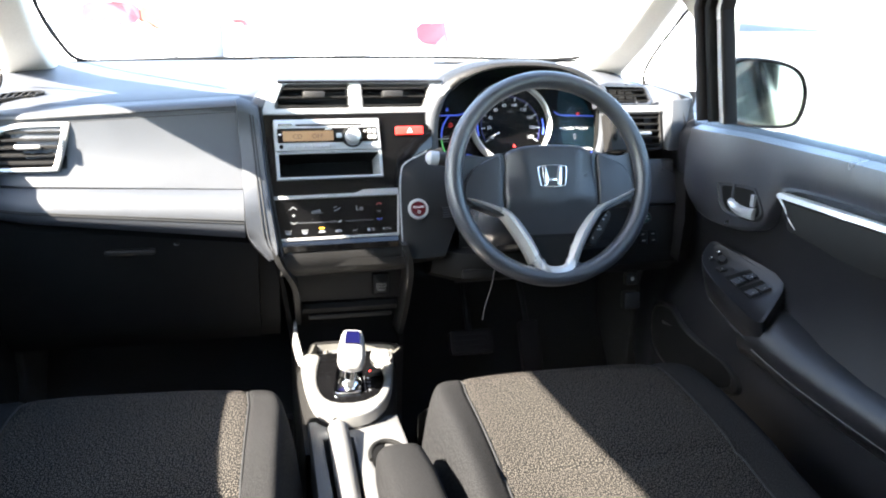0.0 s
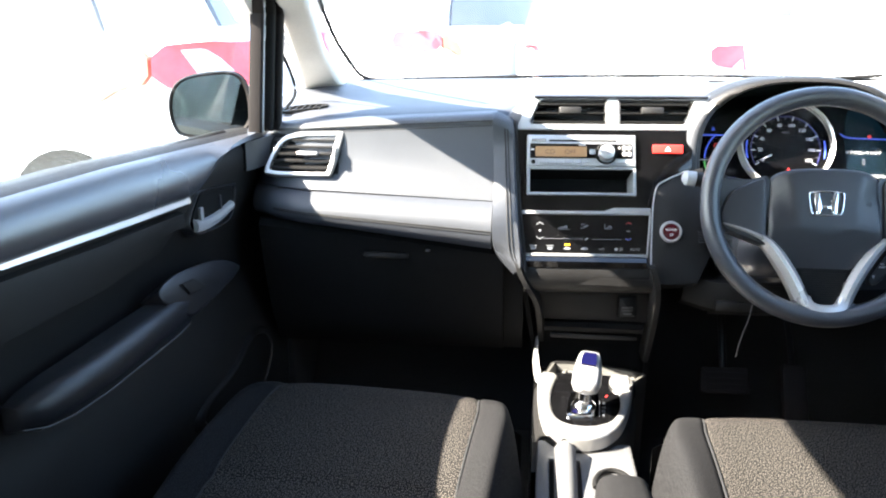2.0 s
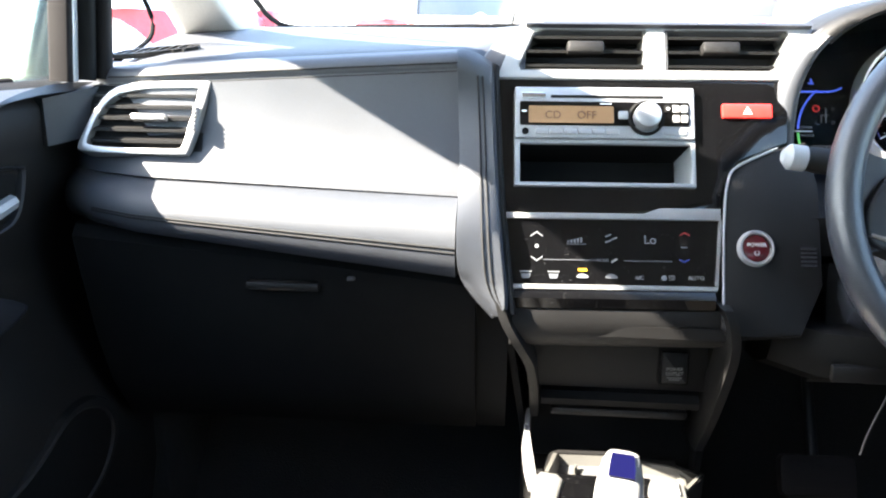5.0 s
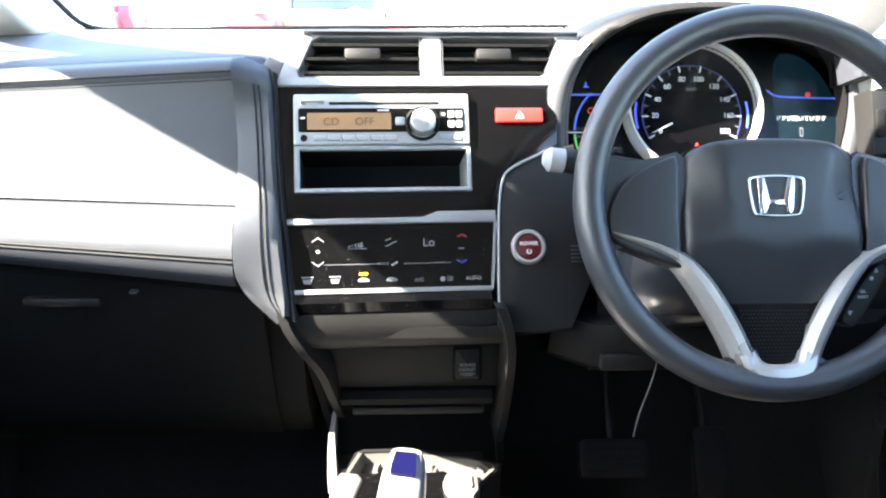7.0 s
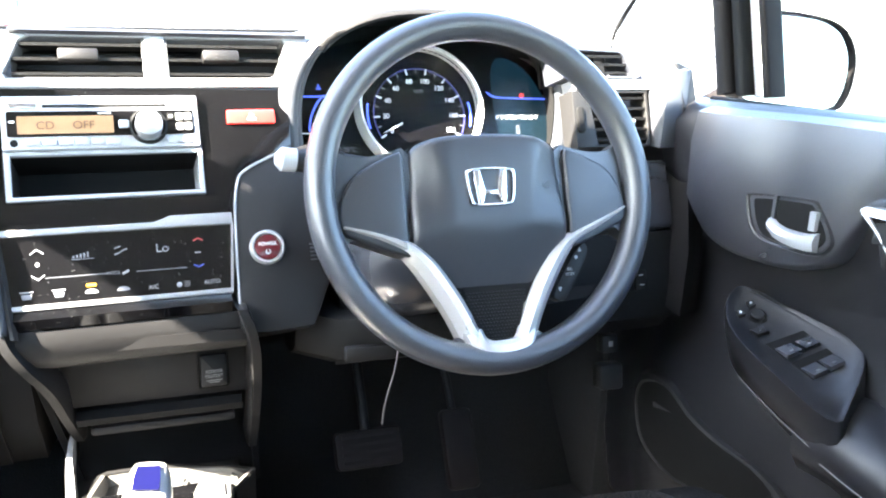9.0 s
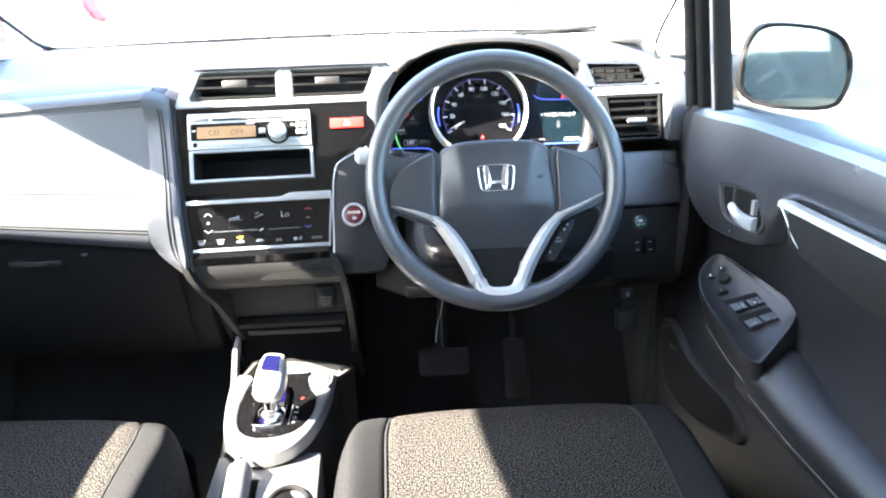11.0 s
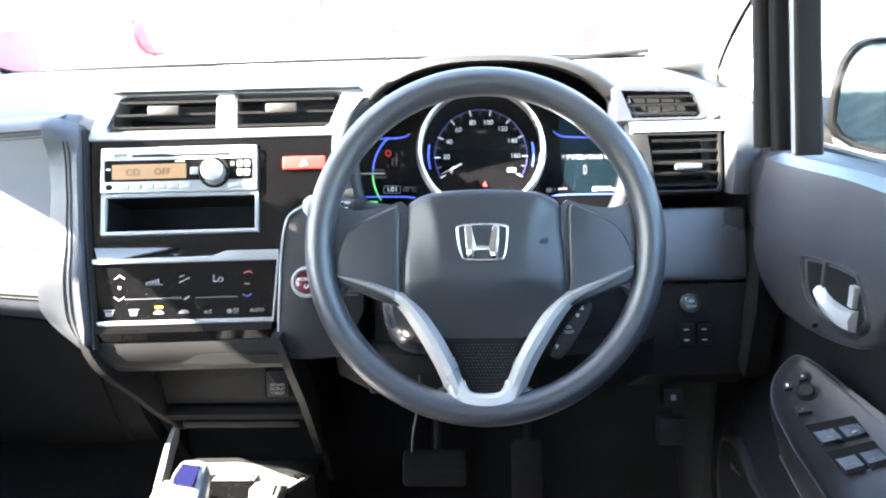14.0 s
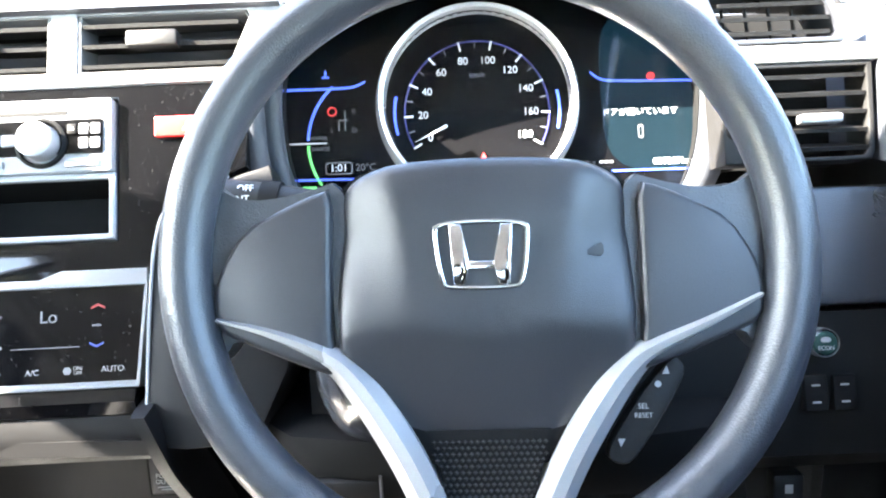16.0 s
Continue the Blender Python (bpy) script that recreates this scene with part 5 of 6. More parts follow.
gate = [(-0.010, 0.079), (0.028, 0.080), (0.022, -0.016), (0.016, -0.024), (-0.020, -0.026), (-0.027, -0.018)]
part("gate_frame", plate(smooth_loop(gate, 2), -0.006, 0.002, [smooth_loop([(0.001 + (x - 0.001) * 0.72, 0.028 + (y - 0.028) * 0.86) for x, y in gate], 2)], 0.0015), CHROME, cons, "chrome gear gate frame")
part("gate_slot", plate(smooth_loop([(0.001 + (x - 0.001) * 0.74, 0.028 + (y - 0.028) * 0.88) for x, y in gate], 2), -0.006, -0.002), BLACK, cons)
part("gate_glow", plate(smooth_loop([(-0.002, 0.036), (0.022, 0.036), (0.024, 0.066), (-0.003, 0.064)], 1), -0.004, -0.001), BLUECAP, cons, "translucent blue gate cover")
part("gate_glow", plate(smooth_loop([(-0.018, -0.018), (0.012, -0.017), (0.014, -0.002), (-0.017, -0.003)], 1), -0.004, -0.001), BLUECAP, cons)
for i, k in enumerate("RNDB"):
    words(k, 0.0085, 0.039 - 0.001 * i, 0.022 - 0.012 * i, -0.0036, GLOWDIM, cons)
part("mark_line", bar((0.032, 0.030), (0.029, -0.018), 0.0009, -0.005, -0.0034), GLOWDIM, cons)
part("red_mark", bar((0.043, 0.044), (0.047, 0.048), 0.002, -0.005, -0.0034), GLOWRED, cons)
# cup tray ahead of the gate
path = [(-0.058, 0.120), (-0.046, 0.164), (-0.040, 0.168), (0.015, 0.169), (0.084, 0.154), (0.121, 0.137), (0.095, 0.098)]
rows = []
for i, (x, y) in enumerate(path):
    d = Vector(path[min(i + 1, 6)]) - Vector(path[max(i - 1, 0)])
    n = Vector((d.y, -d.x)).normalized() * 0.0045
    top = (-0.004, -0.010, -0.012, -0.012, -0.012, -0.010, -0.004)[i]
    rows.append([(x, y, -0.024), (x, y, top), (x + n.x, y + n.y, top), (x + n.x * 2.2, y + n.y * 2.2, -0.028), (x + n.x * 1.5, y + n.y * 1.5, -0.028)])
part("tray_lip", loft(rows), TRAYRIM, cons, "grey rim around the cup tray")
part("tray_side", loft([[(x - n[0], y - n[1], -0.010), (x - n[0], y - n[1], -0.25), (x, y - 0.02, -0.25), (x, y - 0.004, -0.010)] for (x, y), n in zip([(-0.060, 0.09)] + path + [(0.092, 0.06)], [(0.004, 0)] * 3 + [(0, -0.002)] * 3 + [(-0.002, -0.001)] + [(-0.003, 0)] * 2)]), DARK, cons, "dark outer side of the tray")
part("tray_floor", plate([(-0.058, 0.112), (-0.05, 0.168), (0.085, 0.155), (0.118, 0.137), (0.098, 0.100)], -0.075, -0.024), TRAYGREY, cons)
part("tray_front", plate([(-0.060, 0.104), (0.094, 0.104), (0.098, 0.109), (-0.060, 0.112)], -0.05, -0.006), DARK, cons)
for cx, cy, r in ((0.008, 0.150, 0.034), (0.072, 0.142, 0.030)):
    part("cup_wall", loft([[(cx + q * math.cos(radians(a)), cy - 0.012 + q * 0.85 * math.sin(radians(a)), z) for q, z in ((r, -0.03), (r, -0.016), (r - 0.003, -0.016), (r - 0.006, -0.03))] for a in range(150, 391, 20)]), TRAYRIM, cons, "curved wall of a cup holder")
part("park_button_base", plate(smooth_loop([(0.050, 0.082), (0.058, 0.107), (0.092, 0.104), (0.090, 0.062), (0.066, 0.064)], 1), -0.004, 0.006, bevel=0.0025), DECKSILVER, cons, "silver button base")
part("park_button", plate(rounded(0.066, 0.084, 0.074, 0.094, 0.002), 0.004, 0.009, bevel=0.001), HUFACE, cons)
part("button_mark", plate(rounded(0.072, 0.078, 0.080, 0.088, 0.001), 0.0088, 0.0094), WHITEINK, cons)
part("left_wing", loft([[(x - w, y, z - h), (x + w, y, z - h), (x + w * 0.6, y, z + h * 0.6), (x - w * 0.6, y, z + h * 0.6)] for x, y, z, w, h in ((-0.070, 0.095, -0.008, 0.006, 0.006), (-0.074, 0.13, -0.006, 0.0065, 0.012), (-0.078, 0.17, 0.002, 0.0055, 0.014), (-0.077, 0.20, 0.012, 0.004, 0.012), (-0.076, 0.208, 0.018, 0.003, 0.006))]), SILVER, cons, "slim silver wing rising to the dashboard")
part("body", loft([[(-0.080, y, -0.25), (0.10, y, -0.25), (w, y, -0.06), (-0.080, y, -0.06)] for y, w in ((0.30, 0.112), (0.17, 0.110), (0.05, 0.09), (-0.10, 0.04))]), DARK, cons)
# rear part: tray with cup recess, side ledges
rim_out = [(-0.080, -0.060), (0.070, -0.060), (0.074, -0.24), (0.072, -0.56), (-0.085, -0.56)]
rear = thing("rear_console_tray", pose(0, 0, 0), "grey console tray with a cup recess between the seats", "console tray")
part("body", plate(rim_out, 0.30, 0.520, [smooth_loop([(0.012, -0.150), (0.056, -0.150), (0.062, -0.19), (0.056, -0.235), (0.014, -0.235), (0.006, -0.19)], 2), [(-0.060, -0.12), (-0.014, -0.12), (-0.014, -0.46), (-0.060, -0.46)]], 0.005), TRAYGREY, rear)
part("recess_floor", box(-0.085, 0.07, -0.5, -0.1, 0.42, 0.43), BLACK, rear)
part("recess_collar", tube([(0.034 + 0.028 * math.cos(radians(a)), -0.190 + 0.044 * math.sin(radians(a)), 0.522) for a in range(20, 200, 12)], 0.004, 8), BLACK, rear, "black cup holder collar")

gs = thing("gear_selector", pose(-0.003, -0.006, 0.558, -4, 3, -8), "silver gear selector with a blue cap", "gear lever")
part("stem", tube([(0, -0.012, -0.01), (0, -0.010, 0.02), (0, -0.006, 0.045)], [0.013, 0.011, 0.013], 16), CHROME, gs, "chrome stem")
secs = []
for z, w, d, oy in ((0.030, 0.012, 0.012, -0.016), (0.036, 0.0200, 0.020, -0.020), (0.046, 0.0235, 0.026, -0.020), (0.058, 0.0235, 0.026, -0.013), (0.070, 0.0220, 0.022, -0.004), (0.082, 0.0190, 0.016, 0.004), (0.089, 0.0150, 0.010, 0.008)):
    secs.append([(w * math.copysign(abs(math.cos(t)) ** 0.75, math.cos(t)), oy + d * math.copysign(abs(math.sin(t)) ** 0.75, math.sin(t)), z) for t in (2 * math.pi * k / 28 for k in range(28))])
part("knob", loft(secs), SILVER, gs, "bright silver shift knob", sharp=60)
cap = [(-0.0125, -0.0185, 0.0775), (0.0125, -0.0185, 0.0775), (0.0125, -0.0100, 0.0835), (0.0105, 0.005, 0.0905), (-0.0105, 0.005, 0.0905), (-0.0125, -0.0100, 0.0835)]
part("cap", loft([[(x, y - 0.002, z + 0.002) for x, y, z in cap], [(x, y + 0.008, z - 0.008) for x, y, z in cap]]), BLUECAP, gs, "translucent blue cap")
part("collar", lathe([(0.021, 0.004), (0.019, 0.009), (0.012, 0.014)], 24, 0, -0.010), CHROME, gs)

hb = thing("handbrake", pose(-0.037, -0.24, 0.50, 0, 0, 0), "grey handbrake lever beside the tray", "handbrake")
part("lever", tube([(0, -0.20, -0.02), (0, -0.05, 0.006), (0, 0.06, 0.024)], 0.013, 16), TRAYGREY, hb)
part("grip", tube([(0, -0.06, 0.006), (0, 0.06, 0.026), (0, 0.120, 0.036), (0, 0.132, 0.038)], [0.016, 0.0175, 0.017, 0.010], 16), TRAYGREY, hb)
part("release_button", tube([(0, 0.130, 0.038), (0, 0.140, 0.039)], 0.007, 12), CHROME, hb)
ar = thing("console_armrest", pose(0.034, -0.405, 0.52), "dark cloth-covered armrest lid on the console", "armrest")
secs = []
for y, w, h in ((0.165, 0.012, 0.030), (0.155, 0.026, 0.058), (0.12, 0.036, 0.080), (0.05, 0.040, 0.090), (-0.10, 0.042, 0.094), (-0.20, 0.042, 0.094)):
    secs.append([(w * math.copysign(abs(math.cos(t)) ** 0.6, math.cos(t)), y, h * 0.5 + h * 0.5 * math.copysign(abs(math.sin(t)) ** 0.6, math.sin(t))) for t in (2 * math.pi * k / 20 for k in range(20))])
part("pad", loft(secs), BOLSTER, ar, sharp=70)


# ---- seats: the cushions, whose backs stay out of sight ----
def seat(name, cx, width, front, label, turn=0.0):
    s = thing(name, pose(cx, front, 0.012 if cx < 0 else 0.004, 0, 0, turn), label, "car seat", "front seats")
    half = width / 2

    def surf(u, v):
        # u across -1..1, v from the front edge 0..1
        x = u * half * (1.0 - 0.06 * max(0, 0.15 - v) / 0.15)
        y = -0.60 * v - 0.065 * abs(u) ** 4 * (1 - v)
        z = 0.585 + 0.012 * math.sin(math.pi * min(1, v * 1.6)) - 0.055 * v
        z -= 0.045 * max(0.0, 1 - v / 0.09) ** 2
        rise = 0.022 * math.exp(-((abs(u) - 0.84) / 0.13) ** 2) * min(1, 0.25 + 1.5 * v)
        drop = 0.15 * max(0.0, (abs(u) - 0.84) / 0.16) ** 2.4
        groove = 0.004 * math.exp(-((abs(u) - 0.68) / 0.014) ** 2)
        groove += 0.007 * math.exp(-((v - 0.50) / 0.010) ** 2) * (1 if abs(u) < 0.70 else 0)
        return (x, y, z + rise - drop - groove)

    def patch(u0, u1, n, name, mat, label=""):
        rows = []
        for i in range(n + 1):
            u = u0 + (u1 - u0) * i / n
            line = [surf(u, 0.0)]
            x, y, z = line[0]
            pre = [(x, y - 0.06, 0.34), (x, y - 0.004, 0.40), (x, y + 0.006, 0.48), (x, y + 0.004, 0.53)]
            body = [surf(u, v) for v in [0.012, 0.03, 0.06, 0.1] + [0.1 + 0.9 * k / 40 for k in range(1, 41)]]
            rows.append(pre + line + body + [(x, y - 0.60, 0.36)])
        bm = loft(rows, closed=True)
        return part(name, bm, mat, s, label, sharp=70)

    patch(-0.68, 0.68, 34, "centre_panel", CLOTH, "woven cloth panel with pale flecks")
    patch(-1.0, -0.682, 16, "bolster", BOLSTER, "plain dark side bolster")
    patch(0.682, 1.0, 16, "bolster", BOLSTER, "plain dark side bolster")
    for u in (-0.68, 0.68):
        part("piping", tube([Vector(surf(u, v)) + Vector((0, 0, 0.002)) for v in [0.0, 0.02, 0.05] + [0.1 + 0.9 * k / 20 for k in range(21)]], 0.0016, 6), STITCH, s)
    part("base", box(-half * 0.8, half * 0.8, -0.58, -0.06, 0.31, 0.40, 0.01), BLACK, s, "black seat base")
    return s


seat("bucket_seat", -0.335, 0.50, -0.015, "dark cloth front passenger seat cushion, partly in sun", -4)
seat("bucket_seat", 0.348, 0.53, -0.035, "dark cloth driver's seat cushion with a sunlit half")

# ---- pedals ----
bp = thing("brake_pedal", pose(0.27, 0.20, 0.52, 60, 0, 0), "black rubber brake pedal on a bent arm", "pedal")
part("pad", plate(rounded(-0.045, 0.045, -0.025, 0.025, 0.008), -0.01, 0.006, bevel=0.003), RUBBER, bp)
for i in range(4):
    part("rib", box(-0.036, 0.036, -0.018 + 0.011 * i, -0.014 + 0.011 * i, 0.006, 0.008), RUBBER, bp)
part("arm", tube([(0.0, 0.0, -0.008), (0.002, 0.06, -0.02), (0.0, 0.16, -0.02)], 0.007, 10), DARK, bp)
ac = thing("accelerator_pedal", pose(0.40, 0.20, 0.50, 60, 0, 0), "black rubber accelerator pedal", "pedal")
part("pad", plate(rounded(-0.022, 0.022, -0.055, 0.055, 0.008), -0.01, 0.006, bevel=0.003), RUBBER, ac)
part("arm", tube([(0.0, 0.03, -0.008), (0.004, 0.10, -0.03), (0.0, 0.17, -0.04)], 0.006, 10), DARK, ac)
cb = thing("column_cable", pose(0, 0, 0), "thin pale cable hanging below the column", "cable")
part("cable", tube(smooth_line([(0.263, 0.04, 0.74), (0.262, 0.05, 0.70), (0.252, 0.055, 0.66), (0.250, 0.06, 0.63)], 2), 0.0011, 6), TRAYGREY, cb)
kl = thing("lower_column_cover", pose(0, 0, 0), "black knee bolster cover below the column", "cover")
part("cover", loft([[(x, 0.05 + k, 0.76), (x, 0.045 + k, 0.735), (x, 0.055 + k, 0.712), (x, 0.09 + k, 0.695), (x, 0.18, 0.69), (x, 0.18, 0.76)] for x, k in ((0.16, 0.05), (0.20, 0.01), (0.26, 0.0), (0.44, 0.0), (0.50, 0.012), (0.54, 0.05))]), BLACK, kl)
part("flap", box(0.205, 0.262, 0.046, 0.056, 0.714, 0.732, 0.003), DARK, kl)


# ---- doors ----
def xl(y):
    return -0.610 - 0.13 * (0.12 - y)


def xr(y):
    k = min(1.0, max(0.0, (y + 0.06) / 0.13)) * min(1.0, max(0.0, (0.22 - y) / 0.10))
    return 0.675 + 0.07 * (0.12 - y) - 0.022 * k * k * (3 - 2 * k)


def driver_armrest(d):
    """Armrest with a sloping plate of window switches."""
    up = Vector((-0.35, -0.40, 0.85)).normalized()

    def R(x, y, h=0.0):
        return Vector((x, y, 0.735 + (0.35 * (x - 0.68) + 0.40 * (y + 0.108)) / 0.85)) + up * h

    line = smooth_loop([(0.672, 0.004), (0.650, -0.002), (0.632, -0.020), (0.626, -0.050), (0.636, -0.110), (0.654, -0.186), (0.682, -0.170), (0.722, -0.145), (0.731, -0.130), (0.726, -0.105), (0.700, -0.055)], 2)
    cx, cy = 0.677, -0.085
    inner = [(cx + (x - cx) * 0.93, cy + (y - cy) * 0.96) for x, y in line]
    floor_line = [(cx + (x - cx) * 0.88, cy + (y - cy) * 0.93) for x, y in line]
    secs = [[R(x, y) + Vector((0.045, 0, -0.085)) for x, y in line], [R(x, y) + Vector((0.014, 0, -0.052)) for x, y in line], [R(x, y) + Vector((0.003, 0, -0.018)) for x, y in line], [R(x, y, -0.003) for x, y in line],
            [R(cx + (x - cx) * 0.98, cy + (y - cy) * 0.985, 0.001) for x, y in line], [R(x, y, 0.001) for x, y in inner], [R(x, y, -0.002) for x, y in floor_line]]
    sp = part("switch_plate", loft(secs), ARMPAD, d, "sloping switch plate on the armrest", sharp=60)
    part("seam", tube([R(x, y) + Vector((0.0125, 0, -0.050)) for x, y in ((0.627, -0.050), (0.636, -0.110), (0.654, -0.186))], 0.0011, 6), SEAM, sp)
    tl, tr, br, bl = (0.650, -0.072), (0.693, -0.079), (0.707, -0.134), (0.668, -0.132)

    def K(u, v, h):
        x, y = lerp(lerp(tl, tr, u), lerp(bl, br, u), v)
        return R(x, y, h)

    def key(name, u0, u1, v0, v1, h0, h1, h2, mat, label=""):
        low = [K(u0, v0, h0), K(u1, v0, h0), K(u1, v1, h0), K(u0, v1, h0)]
        e = 0.02
        top = [K(u0 + e, v0 + e, h1), K(u1 - e, v0 + e, h1), K(u1 - e, v1 - e, h2), K(u0 + e, v1 - e, h2)]
        part(name, loft([low, top]), mat, sp, label)

    for v in (0.0, 0.52):
        key("key_well", -0.02, 1.02, v, v + 0.46, -0.006, -0.0012, -0.0012, BLACK, "black well around two switches")
        for u in (0.03, 0.53):
            key("window_switch", u, u + 0.44, v + 0.17, v + 0.45, -0.003, 0.0005, 0.0045, DOORSKIN, "dark grey window switch")
            key("switch_mark", u + 0.17, u + 0.27, v + 0.35, v + 0.38, 0.003, 0.0042, 0.0048, GREYINK)
    key("lock_switch", 0.02, 0.34, -0.36, -0.16, -0.004, 0.001, 0.003, DARK, "black window lock switch")
    key("switch_mark", 0.15, 0.21, -0.27, -0.23, 0.0, 0.003, 0.0036, WHITEINK)
    o = R(0.663, -0.041, -0.002)
    dial = part("mirror_dial", lathe([(0.0, 0.004), (0.006, 0.005), (0.0075, 0.004), (0.008, 0.0), (0.0095, 0.0), (0.0095, 0.002), (0.0105, 0.002), (0.0105, -0.003)], 28), DARK, sp, "round mirror adjusting dial")
    dial.matrix_local = Matrix.Translation(o) @ up.to_track_quat("Z", "Y").to_matrix().to_4x4()
    for x, y in ((0.648, -0.030), (0.664, -0.026)):
        q = [R(x + i, y + j, -0.002) for i, j in ((-0.004, -0.003), (0.004, -0.004), (0.005, 0.003), (-0.003, 0.004))]
        part("mirror_switch", loft([q, [p + up * 0.005 for p in q]]), DARK, sp)
        part("switch_mark", loft([[R(x - 0.001, y - 0.001, 0.003), R(x + 0.001, y - 0.001, 0.003), R(x + 0.001, y + 0.001, 0.003), R(x - 0.001, y + 0.001, 0.003)], [R(x - 0.001, y - 0.001, 0.0036), R(x + 0.001, y - 0.001, 0.0036), R(x + 0.001, y + 0.001, 0.0036), R(x - 0.001, y + 0.001, 0.0036)]]), WHITEINK, sp)
    # padded rest running back from the plate
    secs = []
    for y, x0, x1, z in ((-0.125, 0.655, 0.728, 0.678), (-0.165, 0.657, 0.735, 0.681), (-0.20, 0.664, 0.742, 0.672), (-0.26, 0.674, 0.752, 0.660), (-0.36, 0.688, 0.764, 0.650), (-0.50, 0.70, 0.775, 0.645), (-0.58, 0.73, 0.78, 0.645)):
        w = x1 - x0
        secs.append([(x1 + 0.02, y, z - 0.07), (x0 + 0.015, y, z - 0.066), (x0 + 0.002, y, z - 0.045), (x0, y, z - 0.018), (x0 + w * 0.08, y, z - 0.002), (x0 + w * 0.30, y, z + 0.010), (x0 + w * 0.72, y, z + 0.022), (x1, y, z + 0.020), (x1 + 0.02, y, z - 0.01)])
    ar = part("armrest", loft(secs), ARMPAD, d, "padded black armrest", sharp=60)
    part("seam", tube([Vector(q[2]) + Vector((-0.0005, 0, 0.004)) for q in secs[1:]], 0.0011, 6), SEAM, ar)


def passenger_armrest(d, P):
    """Rounded armrest with a single window switch at its front end."""
    secs = []
    for y, z, w, k in ((-0.140, 0.757, 0.030, 0.85), (-0.18, 0.759, 0.036, 1.0), (-0.26, 0.756, 0.040, 1.0), (-0.35, 0.751, 0.042, 1.0), (-0.42, 0.749, 0.040, 0.95), (-0.46, 0.748, 0.034, 0.8), (-0.485, 0.747, 0.020, 0.5)):
        secs.append([P(y, z + 0.022 * k, -0.005), P(y, z + 0.022 * k, w * 0.4), P(y, z + 0.019 * k, w * 0.75), P(y, z + 0.012 * k, w), P(y, z - 0.014 * k, w * 1.02), P(y, z - 0.030 * k, w * 0.85), P(y, z - 0.040 * k, w * 0.5), P(y, z - 0.044 * k, -0.005)])
    ar = part("armrest", loft(secs), ARMPAD, d, "padded black armrest", sharp=60)
    part("seam", tube([Vector(q[5]) + Vector((0.0008, 0, -0.002)) for q in secs], 0.0011, 6), SEAM, ar)
    out = smooth_loop([(0.045, 0.768), (0.030, 0.786), (-0.010, 0.808), (-0.07, 0.822), (-0.16, 0.828), (-0.215, 0.818), (-0.222, 0.800), (-0.20, 0.770), (-0.165, 0.738), (-0.145, 0.735), (-0.05, 0.748)], 2)

    out = [(-0.09 + (y + 0.09) * 0.86, 0.778 + (z - 0.782) * 0.74) for y, z in out]

    def Q(y, z, h):
        return P(y, z + 0.4 * h, 0.038 - 0.30 * (z - 0.735) + 0.9 * h)

    secs = [[P(y, z - 0.02, -0.012) for y, z in out], [Q(y, z, -0.006) for y, z in out], [Q(y, z, 0.0) for y, z in out], [Q(-0.09 + (y + 0.09) * 0.94, 0.782 + (z - 0.782) * 0.90, 0.002) for y, z in out]]
    sp = part("switch_plate", loft(secs), ARMPAD, d, "raised switch plate on the armrest", sharp=60)
    for name, e, h0, h1, mat in (("key_well", 0.0, 0.001, 0.0032, BLACK), ("window_switch", 0.004, 0.002, 0.0065, DARK)):
        q = [(-0.105 + e, 0.772 + e * 0.4), (-0.140 - e * 0.4, 0.775 + e * 0.4), (-0.155 + e, 0.796 - e * 0.4), (-0.118 + e * 0.2, 0.793 - e * 0.4)]
        part(name, loft([[Q(y, z, h0) for y, z in q], [Q(y, z, h1) for y, z in q]]), mat, sp)


